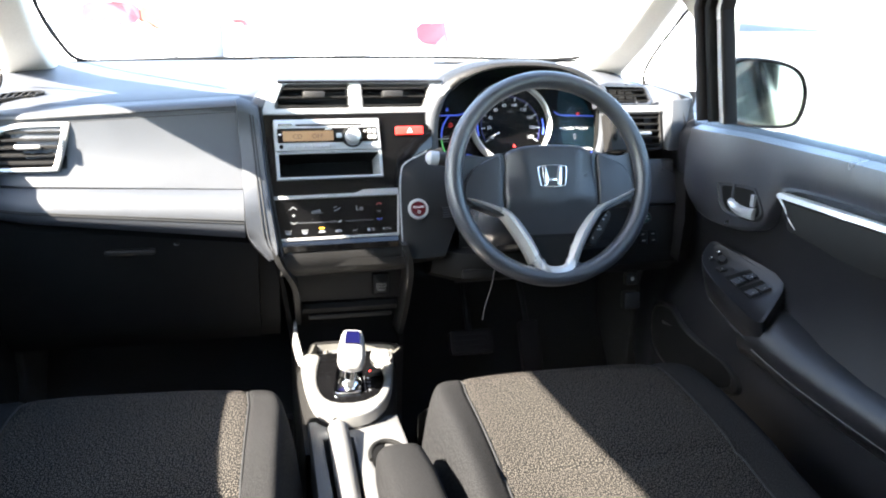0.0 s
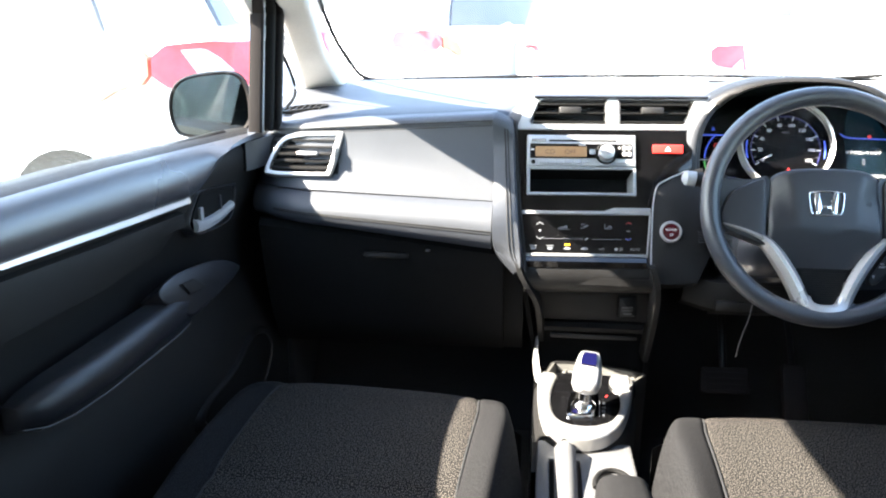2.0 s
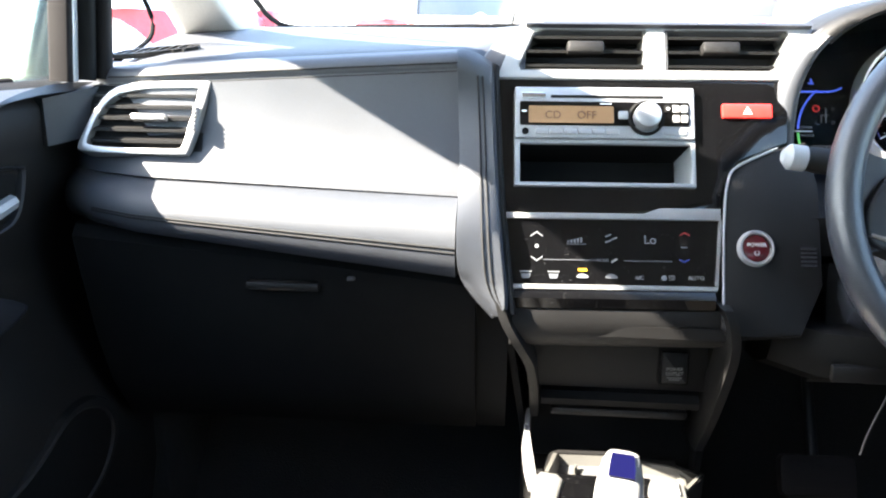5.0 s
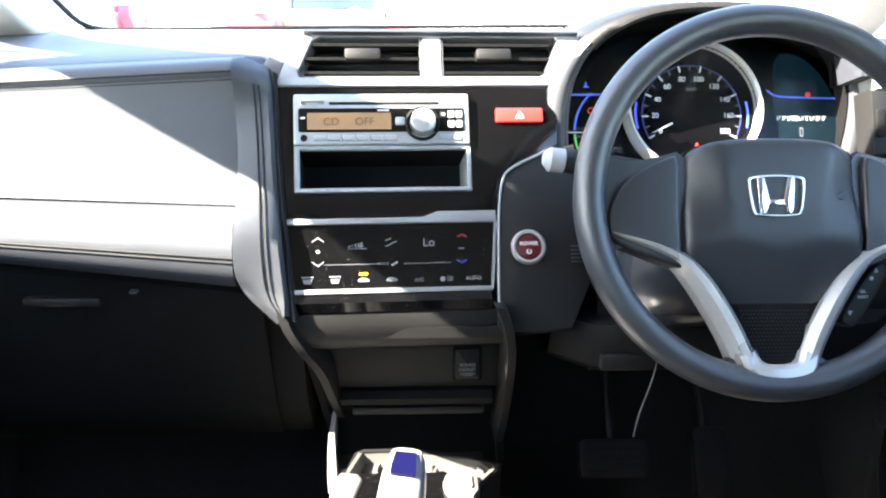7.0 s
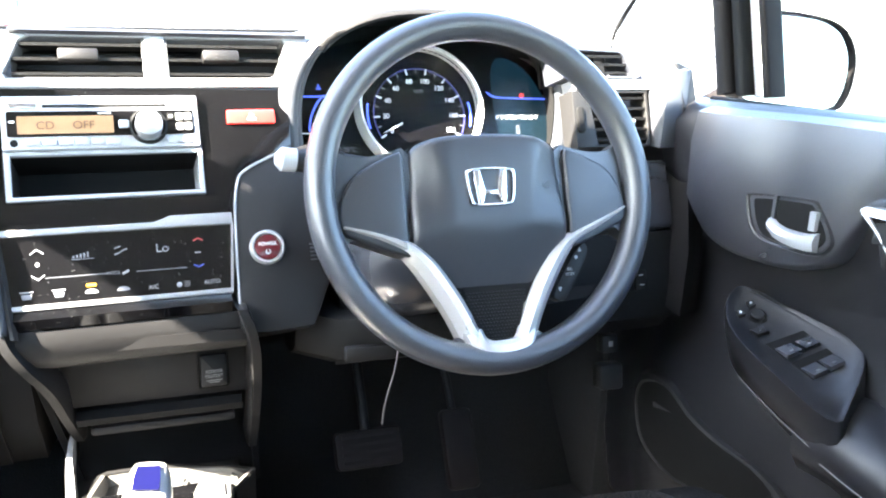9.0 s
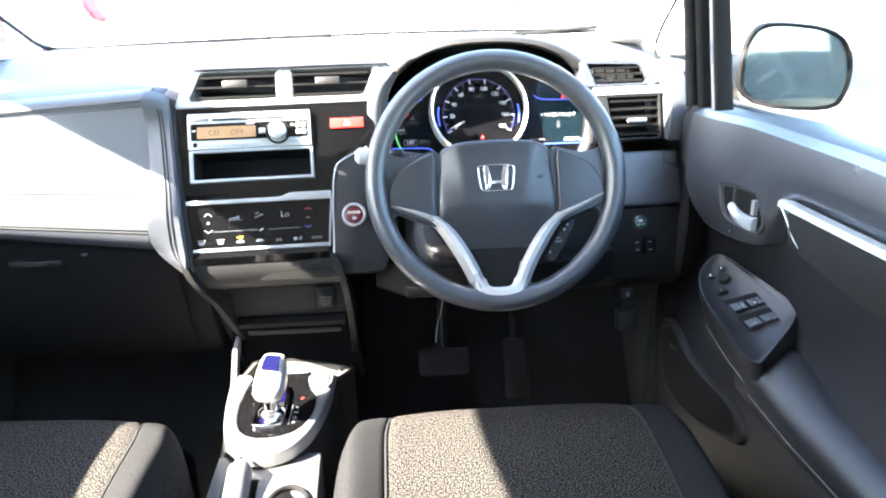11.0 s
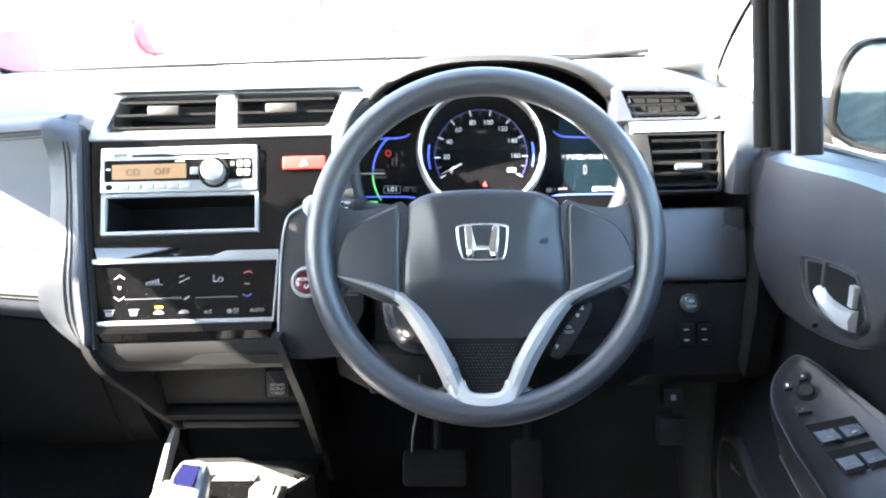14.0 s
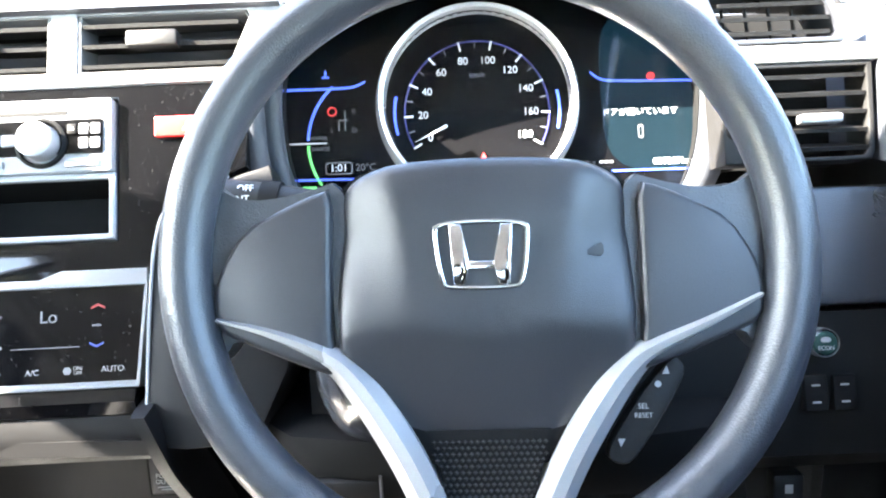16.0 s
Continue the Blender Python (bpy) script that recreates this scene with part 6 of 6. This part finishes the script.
def door(n, side, xf, dy, dz):
    d = thing("door_" + str(n), pose(0, 0, 0), "closed front door with black grained trim and silver handle", "car door", "front doors")
    s = -side  # towards the cabin

    def P(y, z, off):
        return (xf(y) + s * off, y, z)

    ys = [0.30, 0.24, 0.20, 0.16, 0.12, 0.06, 0.0, -0.06, -0.12, -0.18, -0.26, -0.36, -0.48, -0.62, -0.78, -0.94]
    rows = []
    for y in ys:
        belt = 0.975 + 0.014 * min(1, (0.25 - y) / 0.5)
        f = max(0.0, (y - 0.16) / 0.14)
        prof = [(belt + 0.006, -0.055), (belt + 0.008, -0.03), (belt, -0.008), (belt - 0.018, 0.008), (belt - 0.05, 0.006), (belt - 0.09, 0.0),
                (0.845, -0.016), (0.80, -0.034), (0.72, -0.034), (0.665, -0.014), (0.60, 0.002), (0.45, 0.0), (0.34, -0.02), (0.31, -0.05), (0.31, -0.09), (belt, -0.09)]
        rows.append([P(y, z, off - 0.02 * f) for z, off in prof])
    # passenger panel takes the darker plastic to stand for its shade
    part("trim_panel", loft(rows), ARMPAD if side > 0 else DARK, d, "black grained door panel", sharp=50)
    # raised upper shoulder sweeping down ahead of the chrome strip
    hi = [(0.17, 0.974), (0.10, 0.978), (0.0 + dy, 0.968), (-0.05 + dy, 0.945), (-0.11 + dy, 0.914), (-0.17, 0.918), (-0.30, 0.922), (-0.94, 0.935)]
    bulge, lift = 0.026, 0.0
    if side > 0:
        hi = [(0.086, 0.865), (0.070, 0.845), (0.040, 0.822), (0.0, 0.812), (-0.060, 0.815), (-0.110, 0.835), (-0.137, 0.880), (-0.155, 0.912), (-0.20, 0.918), (-0.30, 0.922), (-0.94, 0.935)]
        bulge, lift = 0.016, 0.011
    secs = []
    for y, z in smooth_line(hi, 2):
        top = 0.975 + 0.014 * min(1, (0.25 - y) / 0.5)
        secs.append([P(y, top + 0.002, -0.010), P(y, top - 0.004, 0.010), P(y, max(z, 0.9) * 0.5 + top * 0.5, bulge), P(y, z + 0.010, bulge - 0.002), P(y, z + 0.003, bulge - 0.007), P(y, z, -0.001), P(y, z, -0.03)])
    part("shoulder", loft(secs), DOORSKIN, d, "raised upper door shoulder", sharp=50)
    # chrome strip with the dark insert below it
    a = [(-0.124, 0.905), (-0.14, 0.906), (-0.30, 0.909), (-0.50, 0.917), (-0.94, 0.935)]
    secs = [[P(y, z + 0.005, 0.006), P(y, z + 0.004, 0.018), P(y, z - 0.004, 0.020), P(y, z - 0.005, 0.006)] for y, z in smooth_line([(y + dy, z + dz * 0.2) for y, z in a], 1)]
    part("chrome_strip", loft(secs), SATIN, d, "bright chrome strip")
    if side > 0:
        part("chrome_return", tube([P(-0.118 + dy, 0.905 + dz * 0.2, 0.013), P(-0.14 + dy, 0.885, 0.013), P(-0.155 + dy, 0.867, 0.012), P(-0.165 + dy, 0.858, 0.010)], [0.003, 0.0016, 0.0011, 0.0008], 8), HUFACE, d)
    secs = [[P(y, z - 0.006, 0.003), P(y, z - 0.010, 0.012), P(y, z - 0.030, 0.014), P(y, lo, 0.008), P(y, lo, -0.01)] for y, z, lo in ((-0.135 + dy, 0.905, 0.885), (-0.17, 0.907, 0.852), (-0.30, 0.909, 0.838), (-0.50, 0.917, 0.835), (-0.94, 0.935, 0.84))]
    part("insert", loft(secs), DARK, d, "dark cloth door insert")
    # handle recess and lever
    rec = [(0.046, 0.892), (0.040, 0.898), (-0.072, 0.908), (-0.080, 0.904), (-0.114, 0.866), (-0.105, 0.850), (-0.085, 0.838), (0.0, 0.836), (0.030, 0.846)]
    if side > 0:
        rec = [(-0.035 + (y + 0.035) * 0.74, 0.873 + (z - 0.873) * 0.85) for y, z in rec]
    rec = [(y + dy, z + dz * 0.2) for y, z in rec]
    rim = smooth_loop(rec, 2)
    cy = sum(p[0] for p in rim) / len(rim)
    cz = sum(p[1] for p in rim) / len(rim)
    ring = [[P(cy + (y - cy) * k, cz + (z - cz) * k, o + lift) for y, z in rim] for k, o in ((1.10, -0.006), (1.05, 0.003), (1.0, 0.006), (0.95, 0.005), (0.88, -0.008))]
    part("handle_bezel", loft(ring, caps=False), ARMPAD, d, "dark bezel around the door handle")
    # solid black fill stands in for the shade within the recess
    part("recess_shade", loft([[P(cy + (y - cy) * 0.84, cz + (z - cz) * 0.84, o + lift) for y, z in rim] for o in (-0.012, 0.0045)]), BLACK, d)
    lev = [((0.018 if side < 0 else -0.014) + dy, 0.866 + dz * 0.2), (-0.03 + dy, 0.855 + dz * 0.2), (-0.075 + dy, 0.853 + dz * 0.2), (-0.100 + dy, 0.858 + dz * 0.2)]
    if side > 0:
        lev = [(-0.035 + (y + 0.035) * 0.74, 0.873 + (z - 0.873) * 0.85) for y, z in lev]
    secs = [[P(y, z + 0.007 + k, lift + 0.006), P(y, z + 0.005 + k, lift + 0.012), P(y, z, lift + 0.015), P(y, z - 0.006 - k, lift + 0.013), P(y, z - 0.008 - k, lift + 0.006)] for y, z, k in smooth_line([(y, z, 0.0010 * i) for i, (y, z) in enumerate(lev)], 1)]
    part("handle", loft(secs), HUFACE, d, "silver inside door handle")
    py = -0.072 + dy if side < 0 else -0.087
    part("handle_pivot", loft([[P(py, z, lift), P(py - 0.009, z, lift), P(py - 0.010, z, lift + 0.010), P(py - 0.002, z, lift + 0.010)] for z in (0.871, 0.891)]), HUFACE, d)
    part("recess_rib", loft([[P(-0.012 + dy, z, lift), P(-0.016 + dy, z, lift), P(-0.016 + dy, z, lift + 0.008), P(-0.012 + dy, z, lift + 0.008)] for z in (0.862, 0.898)]), DOORSKIN, d)
    # armrest and switch plate
    if side > 0:
        driver_armrest(d)
    else:
        passenger_armrest(d, P)
    # lower pocket
    pk = [(0.15, 0.60), (0.165, 0.555), (0.12, 0.50), (0.02, 0.49), (-0.10, 0.52), (-0.09, 0.56), (0.02, 0.575), (0.09, 0.62)]
    rim = smooth_loop(pk, 2)
    cy = sum(p[0] for p in rim) / len(rim)
    cz = sum(p[1] for p in rim) / len(rim)
    part("pocket_rim", loft([[P(cy + (y - cy) * k, cz + (z - cz) * k, o) for y, z in rim] for k, o in ((1.15, 0.0), (1.10, 0.008), (1.0, 0.010), (0.92, 0.004))], caps=False), DARK, d, "moulded door pocket")
    # black block in place of the shaded pocket interior
    part("pocket_shade", loft([[P(cy + (y - cy) * 0.97, cz + (z - cz) * 0.97, o) for y, z in rim] for o in (-0.01, 0.0075)]), BLACK, d)
    # outer skin, glass and window frame
    part("outer_skin", loft([[P(y, z, off) for z, off in ((0.98, -0.062), (0.93, -0.085), (0.70, -0.115), (0.40, -0.10), (0.30, -0.09), (0.30, -0.082), (0.5, -0.092), (0.98, -0.056))] for y in (0.62, 0.3, -0.1, -0.5, -0.94)]), BODY, d, "silver painted door skin")
    g = part("glass", loft([[P(0.09, 0.97, -0.035), P(-0.94, 0.97, -0.035), P(-0.94, 1.43, 0.10), P(-0.10, 1.40, 0.10), P(0.09, 1.20, 0.03)], [P(0.09, 0.97, -0.038), P(-0.94, 0.97, -0.038), P(-0.94, 1.43, 0.097), P(-0.10, 1.40, 0.097), P(0.09, 1.20, 0.027)]]), GLASS, d, "clear side window")
    g.visible_shadow = False
    part("belt_seal", tube([P(y, 0.985, -0.036) for y in (0.12, -0.1, -0.4, -0.94)], 0.006, 8), RUBBER, d)
    return d


door(1, -1, xl, 0.027, 0.045)
door(2, 1, xr, -0.025, 0.0)

# quarter pillar between the door and the windscreen pillar
for side, n in ((-1, "left"), (1, "right")):
    q = thing("quarter_pillar_" + n, label="slim dark pillar ahead of the front door window", category="pillar", kind="structure")
    if side < 0:
        base, mid, topp = (-0.562, 0.155, 0.988), (-0.552, 0.175, 1.19), (-0.515, 0.06, 1.335)
    else:
        base, mid, topp = (0.610, -0.010, 1.005), (0.605, 0.035, 1.19), (0.572, -0.06, 1.335)
    o = side * 0.012
    k = 0.62 if side < 0 else 0.68
    strip_between("inner_strip", [base, mid, topp], 0.030 * k, 0.022, RUBBER, (0, 1, 0), q, "dark ribbed inner strip")
    strip_between("seal", [(p[0] + o, p[1] - 0.026 * k, p[2]) for p in (base, mid, topp)], 0.022 * k, 0.026, BLACK, (0, 1, 0), q)
    strip_between("painted_strip", [(p[0] + 2 * o, p[1] - 0.045 * k, p[2]) for p in (base, mid, topp)], 0.030 * k, 0.022, BODY, (0, 1, 0), q, "silver painted strip")
    strip_between("door_seal", [(p[0] + 2 * o, p[1] - 0.063 * k, p[2]) for p in (base, mid, topp)], 0.016 * k, 0.024, RUBBER, (0, 1, 0), q, "black door seal")
    # sill shelf closing the corner to the dashboard and the quarter window seal
    shelf = [mx(p, side) for p in ((-0.60, 0.10 if side < 0 else 0.17, 0.972), (-0.545, 0.16 if side < 0 else 0.22, 0.985), (-0.53, 0.36, 1.012), (-0.60, 0.52, 1.02), (-0.66, 0.52, 1.01), (-0.65, 0.12, 0.972))]
    part("corner_shelf", loft([shelf, [(x, y, z - 0.05) for x, y, z in shelf]]), SOFT, q)
    part("quarter_seal", tube(smooth_line([mx(p, side) for p in ((-0.602, 0.19, 0.988), (-0.580, 0.29, 1.012), (-0.572, 0.33, 1.035), (-0.576, 0.31, 1.08), (-0.590, 0.22, 1.17), (-0.592, 0.18, 1.20))], 2), 0.003, 8), BLACK, q)


# trim closing the footwells beside the door hinges
for x, n in ((-0.635, "left"), (0.712, "right")):
    q = thing("kick_panel_" + n, label="black carpeted trim at the footwell's side", category="panel", kind="structure")
    part("trim", box(x - 0.045, x + 0.045, 0.285, 0.62, 0.275, 0.93, 0.01), CARPET, q)


# ---- door mirrors ----
def side_mirror(label, m, sx):
    t = thing("side_mirror", m, label, "mirror", "door mirrors")
    shape = smooth_loop([(-0.075, -0.050), (0.050, -0.058), (0.068, -0.030), (0.070, 0.020), (0.045, 0.055), (-0.030, 0.064), (-0.062, 0.058), (-0.076, 0.020)], 2)
    shape = [(x * sx, y) for x, y in shape]
    rings = [[(x * k, y * k, z) for x, y in shape] for k, z in ((0.93, -0.004), (0.955, 0.010), (1.0, 0.012), (1.05, -0.004), (1.02, -0.03), (0.75, -0.075), (0.3, -0.09))]
    part("housing", loft(rings), RUBBER, t, "dark rounded mirror housing", sharp=60)
    part("glass", plate([(x * 0.93, y * 0.93) for x, y in shape], 0.0, 0.0035), MIRROR, t, "clear mirror glass")
    part("foot", tube([(-0.07 * sx, -0.045, -0.03), (-0.12 * sx, -0.07, -0.03)], [0.02, 0.016], 12), RUBBER, t)


side_mirror("dark door mirror outside the passenger window", pose(-0.700, 0.195, 1.022, 87, 0, 15), -1)
side_mirror("dark door mirror outside the driver's window", pose(0.825, 0.140, 1.027, 85, 0, -19) @ Matrix.Scale(1.1, 4), 1)

# wiper at the foot of the windscreen
wp = thing("windscreen_wiper", pose(0, 0, 0), "black wiper arm at the foot of the windscreen", "wiper")
part("arm", tube([(0.34, 0.66, 1.035), (0.55, 0.61, 1.052), (0.62, 0.58, 1.060)], 0.004, 8), BLACK, wp)
part("blade", tube([(0.28, 0.65, 1.038), (0.62, 0.60, 1.050)], 0.003, 8), BLACK, wp)

# ---- outside body of the car, so that it stands on the ground ----
cb = thing("compact_car", pose(0, 0, 0), "silver compact car body around the cabin", "car")
part("bonnet", loft([[(0.04 + 0.70 * k, y, z - 0.05 * abs(k) ** 3) for k in (-1, -0.6, -0.2, 0.2, 0.6, 1)] + [(0.04 + 0.70 * k, y, 0.30) for k in (1, -1)] for y, z in ((0.72, 0.98), (1.0, 0.90), (1.3, 0.80), (1.45, 0.68))]), BODY, cb)
part("scuttle", box(-0.6, 0.68, 0.60, 0.72, 0.86, 0.985, 0.01), BLACK, cb)
for s, x in ((-1, -0.73), (1, 0.80)):
    part("sill", box(x - 0.05, x + 0.05, -2.0, 0.7, 0.20, 0.32, 0.02), BODY, cb)
for x in (-0.70, 0.78):
    for y in (1.02, -1.55):
        w = part("wheel", lathe([(0.0, -0.09), (0.19, -0.09), (0.20, -0.10), (0.27, -0.095), (0.292, -0.07), (0.295, 0.0), (0.292, 0.07), (0.27, 0.095), (0.20, 0.10), (0.19, 0.09), (0.0, 0.09)], 32), TYRE, cb, "black road tyre")
        w.matrix_local = pose(x, y, 0.295, 0, 90, 0)
part("underside", box(-0.68, 0.76, -2.0, 1.3, 0.20, 0.268, 0.01), BLACK, cb)

# ---- car park outside ----
ground = part("ground", plate([(-400, -400), (400, -400), (400, 400), (-400, 400)], -0.2, 0.0), ASPHALT)
tagged(ground, "sunlit grey asphalt of a car park", "ground", kind="structure")


def parked_car(m, label, mat, length=3.9, width=1.68, height=1.52):
    """A hatchback whose tail is at the local origin and which points along +y."""
    c = thing("parked_car", m, label, "car", "parked cars")
    w = width / 2
    prof = [(0.0, 0.42), (-0.04, 0.62), (0.02, 0.86), (0.06, 1.00), (0.55, 1.02), (length - 1.35, 0.98), (length - 0.5, 0.90), (length - 0.08, 0.74), (length, 0.50), (length - 0.1, 0.28), (0.1, 0.28)]
    prof = smooth_loop(prof, 2)
    secs = []
    for k, inset in ((-1.0, 0.10), (-0.97, 0.03), (-0.85, 0.0), (0.0, -0.03), (0.85, 0.0), (0.97, 0.03), (1.0, 0.10)):
        cy, cz = length / 2, 0.62
        secs.append([(w * k, cy + (y - cy) * (1 - inset * 0.25), cz + (z - cz) * (1 - inset * 0.6)) for y, z in prof])
    part("body", loft(secs), mat, c, sharp=50)
    cab = [(0.10, 0.98), (0.34, height - 0.10), (0.55, height - 0.02), (1.3, height), (length - 1.9, height - 0.06), (length - 0.95, 0.96)]
    cab = smooth_line(cab, 1)
    secs = [[(w * k * (0.94 if z < 1.1 else 0.94 - 0.30 * (z - 1.1)), y, z) for y, z in cab] + [(w * k * 0.94, length - 0.95, 0.9), (w * k * 0.94, 0.12, 0.9)] for k in (-0.95, -0.6, 0, 0.6, 0.95)]
    part("cabin", loft(secs), mat, c, sharp=40)
    part("rear_window", loft([[(-w * 0.66, 0.155, 1.06), (w * 0.66, 0.155, 1.06), (w * 0.60, 0.315, height - 0.14), (-w * 0.60, 0.315, height - 0.14)], [(-w * 0.66, 0.125, 1.06), (w * 0.66, 0.125, 1.06), (w * 0.60, 0.285, height - 0.14), (-w * 0.60, 0.285, height - 0.14)]]), CARGLASS, c, "dark rear window")
    for s in (-1, 1):
        o = s * w
        lens = part("tail_light", loft([smooth_loop([(o * 0.66, 0.03 - e, 1.00), (o * 0.90, 0.03 - e, 1.00), (o * (1.0 + e), 0.06, 1.01), (o * (1.0 + e), 0.30, 0.985), (o * (1.0 + e), 0.31, 0.83), (o * (1.0 + e), 0.04, 0.80), (o * 0.90, -0.02 - e, 0.83), (o * 0.66, -0.02 - e, 0.85)], 1) for e in (0.0, 0.05)]), REDLENS, c, "red tail light")
        part("turn_lens", loft([smooth_loop([(o * (1.0 + e), 0.318, 0.978), (o * (1.0 + e), 0.44, 0.94), (o * (1.0 + e), 0.58, 0.86), (o * (1.0 + e), 0.62, 0.76), (o * (1.0 + e), 0.56, 0.755), (o * (1.0 + e), 0.45, 0.82), (o * (1.0 + e), 0.325, 0.835)], 1) for e in (0.0, 0.05)]), ORANGE, lens, "amber turn lens")
        part("side_window", loft([[(s * w * 0.90, 0.55, 1.04), (s * w * 0.90, length - 1.15, 1.02), (s * w * 0.78, length - 1.75, height - 0.14), (s * w * 0.78, 0.70, height - 0.12)], [(s * w * 0.93, 0.55, 1.04), (s * w * 0.93, length - 1.15, 1.02), (s * w * 0.825, length - 1.75, height - 0.14), (s * w * 0.825, 0.70, height - 0.12)]]), CARGLASS, c, "dark side windows")
        part("door_mirror", tube([(s * w * 0.95, length - 1.25, 1.03), (s * w * 1.12, length - 1.27, 1.06), (s * w * 1.2, length - 1.27, 1.06)], [0.03, 0.075, 0.05], 12), mat, c)
        for y in (0.75, length - 0.75):
            wh = part("wheel", lathe([(0.0, 0.07), (0.17, 0.08), (0.19, 0.10), (0.27, 0.10), (0.29, 0.07), (0.29, -0.07), (0.27, -0.10), (0.0, -0.10)], 28), TYRE, c, "black tyre")
            wh.matrix_local = pose(s * (w - 0.10), y, 0.29, 0, s * 90, 0)
            part("wheel_disc", lathe([(0.0, 0.012), (0.05, 0.014), (0.16, 0.006), (0.17, 0.0), (0.0, -0.005)], 24), SILVER, wh).matrix_local = pose(0, 0, 0.085)
    part("bumper", loft([[(x, -0.02, 0.36), (x, -0.10, 0.45), (x, -0.09, 0.62), (x, 0.0, 0.68), (x, 0.1, 0.5)] for x in (-w * 0.9, -w * 0.5, w * 0.5, w * 0.9)]), mat, c)
    part("plate", box(-0.165, 0.165, -0.075, -0.06, 0.70, 0.865, 0.004), WHITEINK, c)
    part("plate_bar", box(-0.12, 0.12, -0.079, -0.074, 0.73, 0.80), GREYINK, c)
    return c


parked_car(pose(0.60, 5.0, 0, 0, 0, 4) @ Matrix.Scale(0.94, 4), "white hatchback parked ahead with red tail lights", WHITECAR)
parked_car(pose(-1.42, 3.05, 0, 0, 0, 90) @ Matrix.Scale(1.06, 4), "white car parked crossways with a red tail light", WHITECAR)
parked_car(pose(-1.95, 7.0, 0, 0, 0, -35), "white hatchback parked at an angle in the next bay", WHITECAR)
parked_car(pose(3.6, 9.4, 0, 0, 0, 174), "white hatchback parked in the next row", WHITECAR)
parked_car(pose(12.0, 3.5, 0, 0, 0, 95), "white car parked across the far row", WHITECAR)

# low white building behind the parked row
bl = thing("building", pose(0, 24, 0), "pale low building behind the car park", "building")
part("wall", box(-16, 16, 0, 6, 0, 4.2), CONCRETE, bl)
part("roof", box(-16.3, 16.3, -0.4, 6.4, 4.2, 4.5, 0.05), CONCRETE, bl)
for i in range(9):
    part("window", box(-14 + 3.4 * i, -12 + 3.4 * i, -0.06, 0.0, 1.0, 2.6, 0.02), CARGLASS, bl)
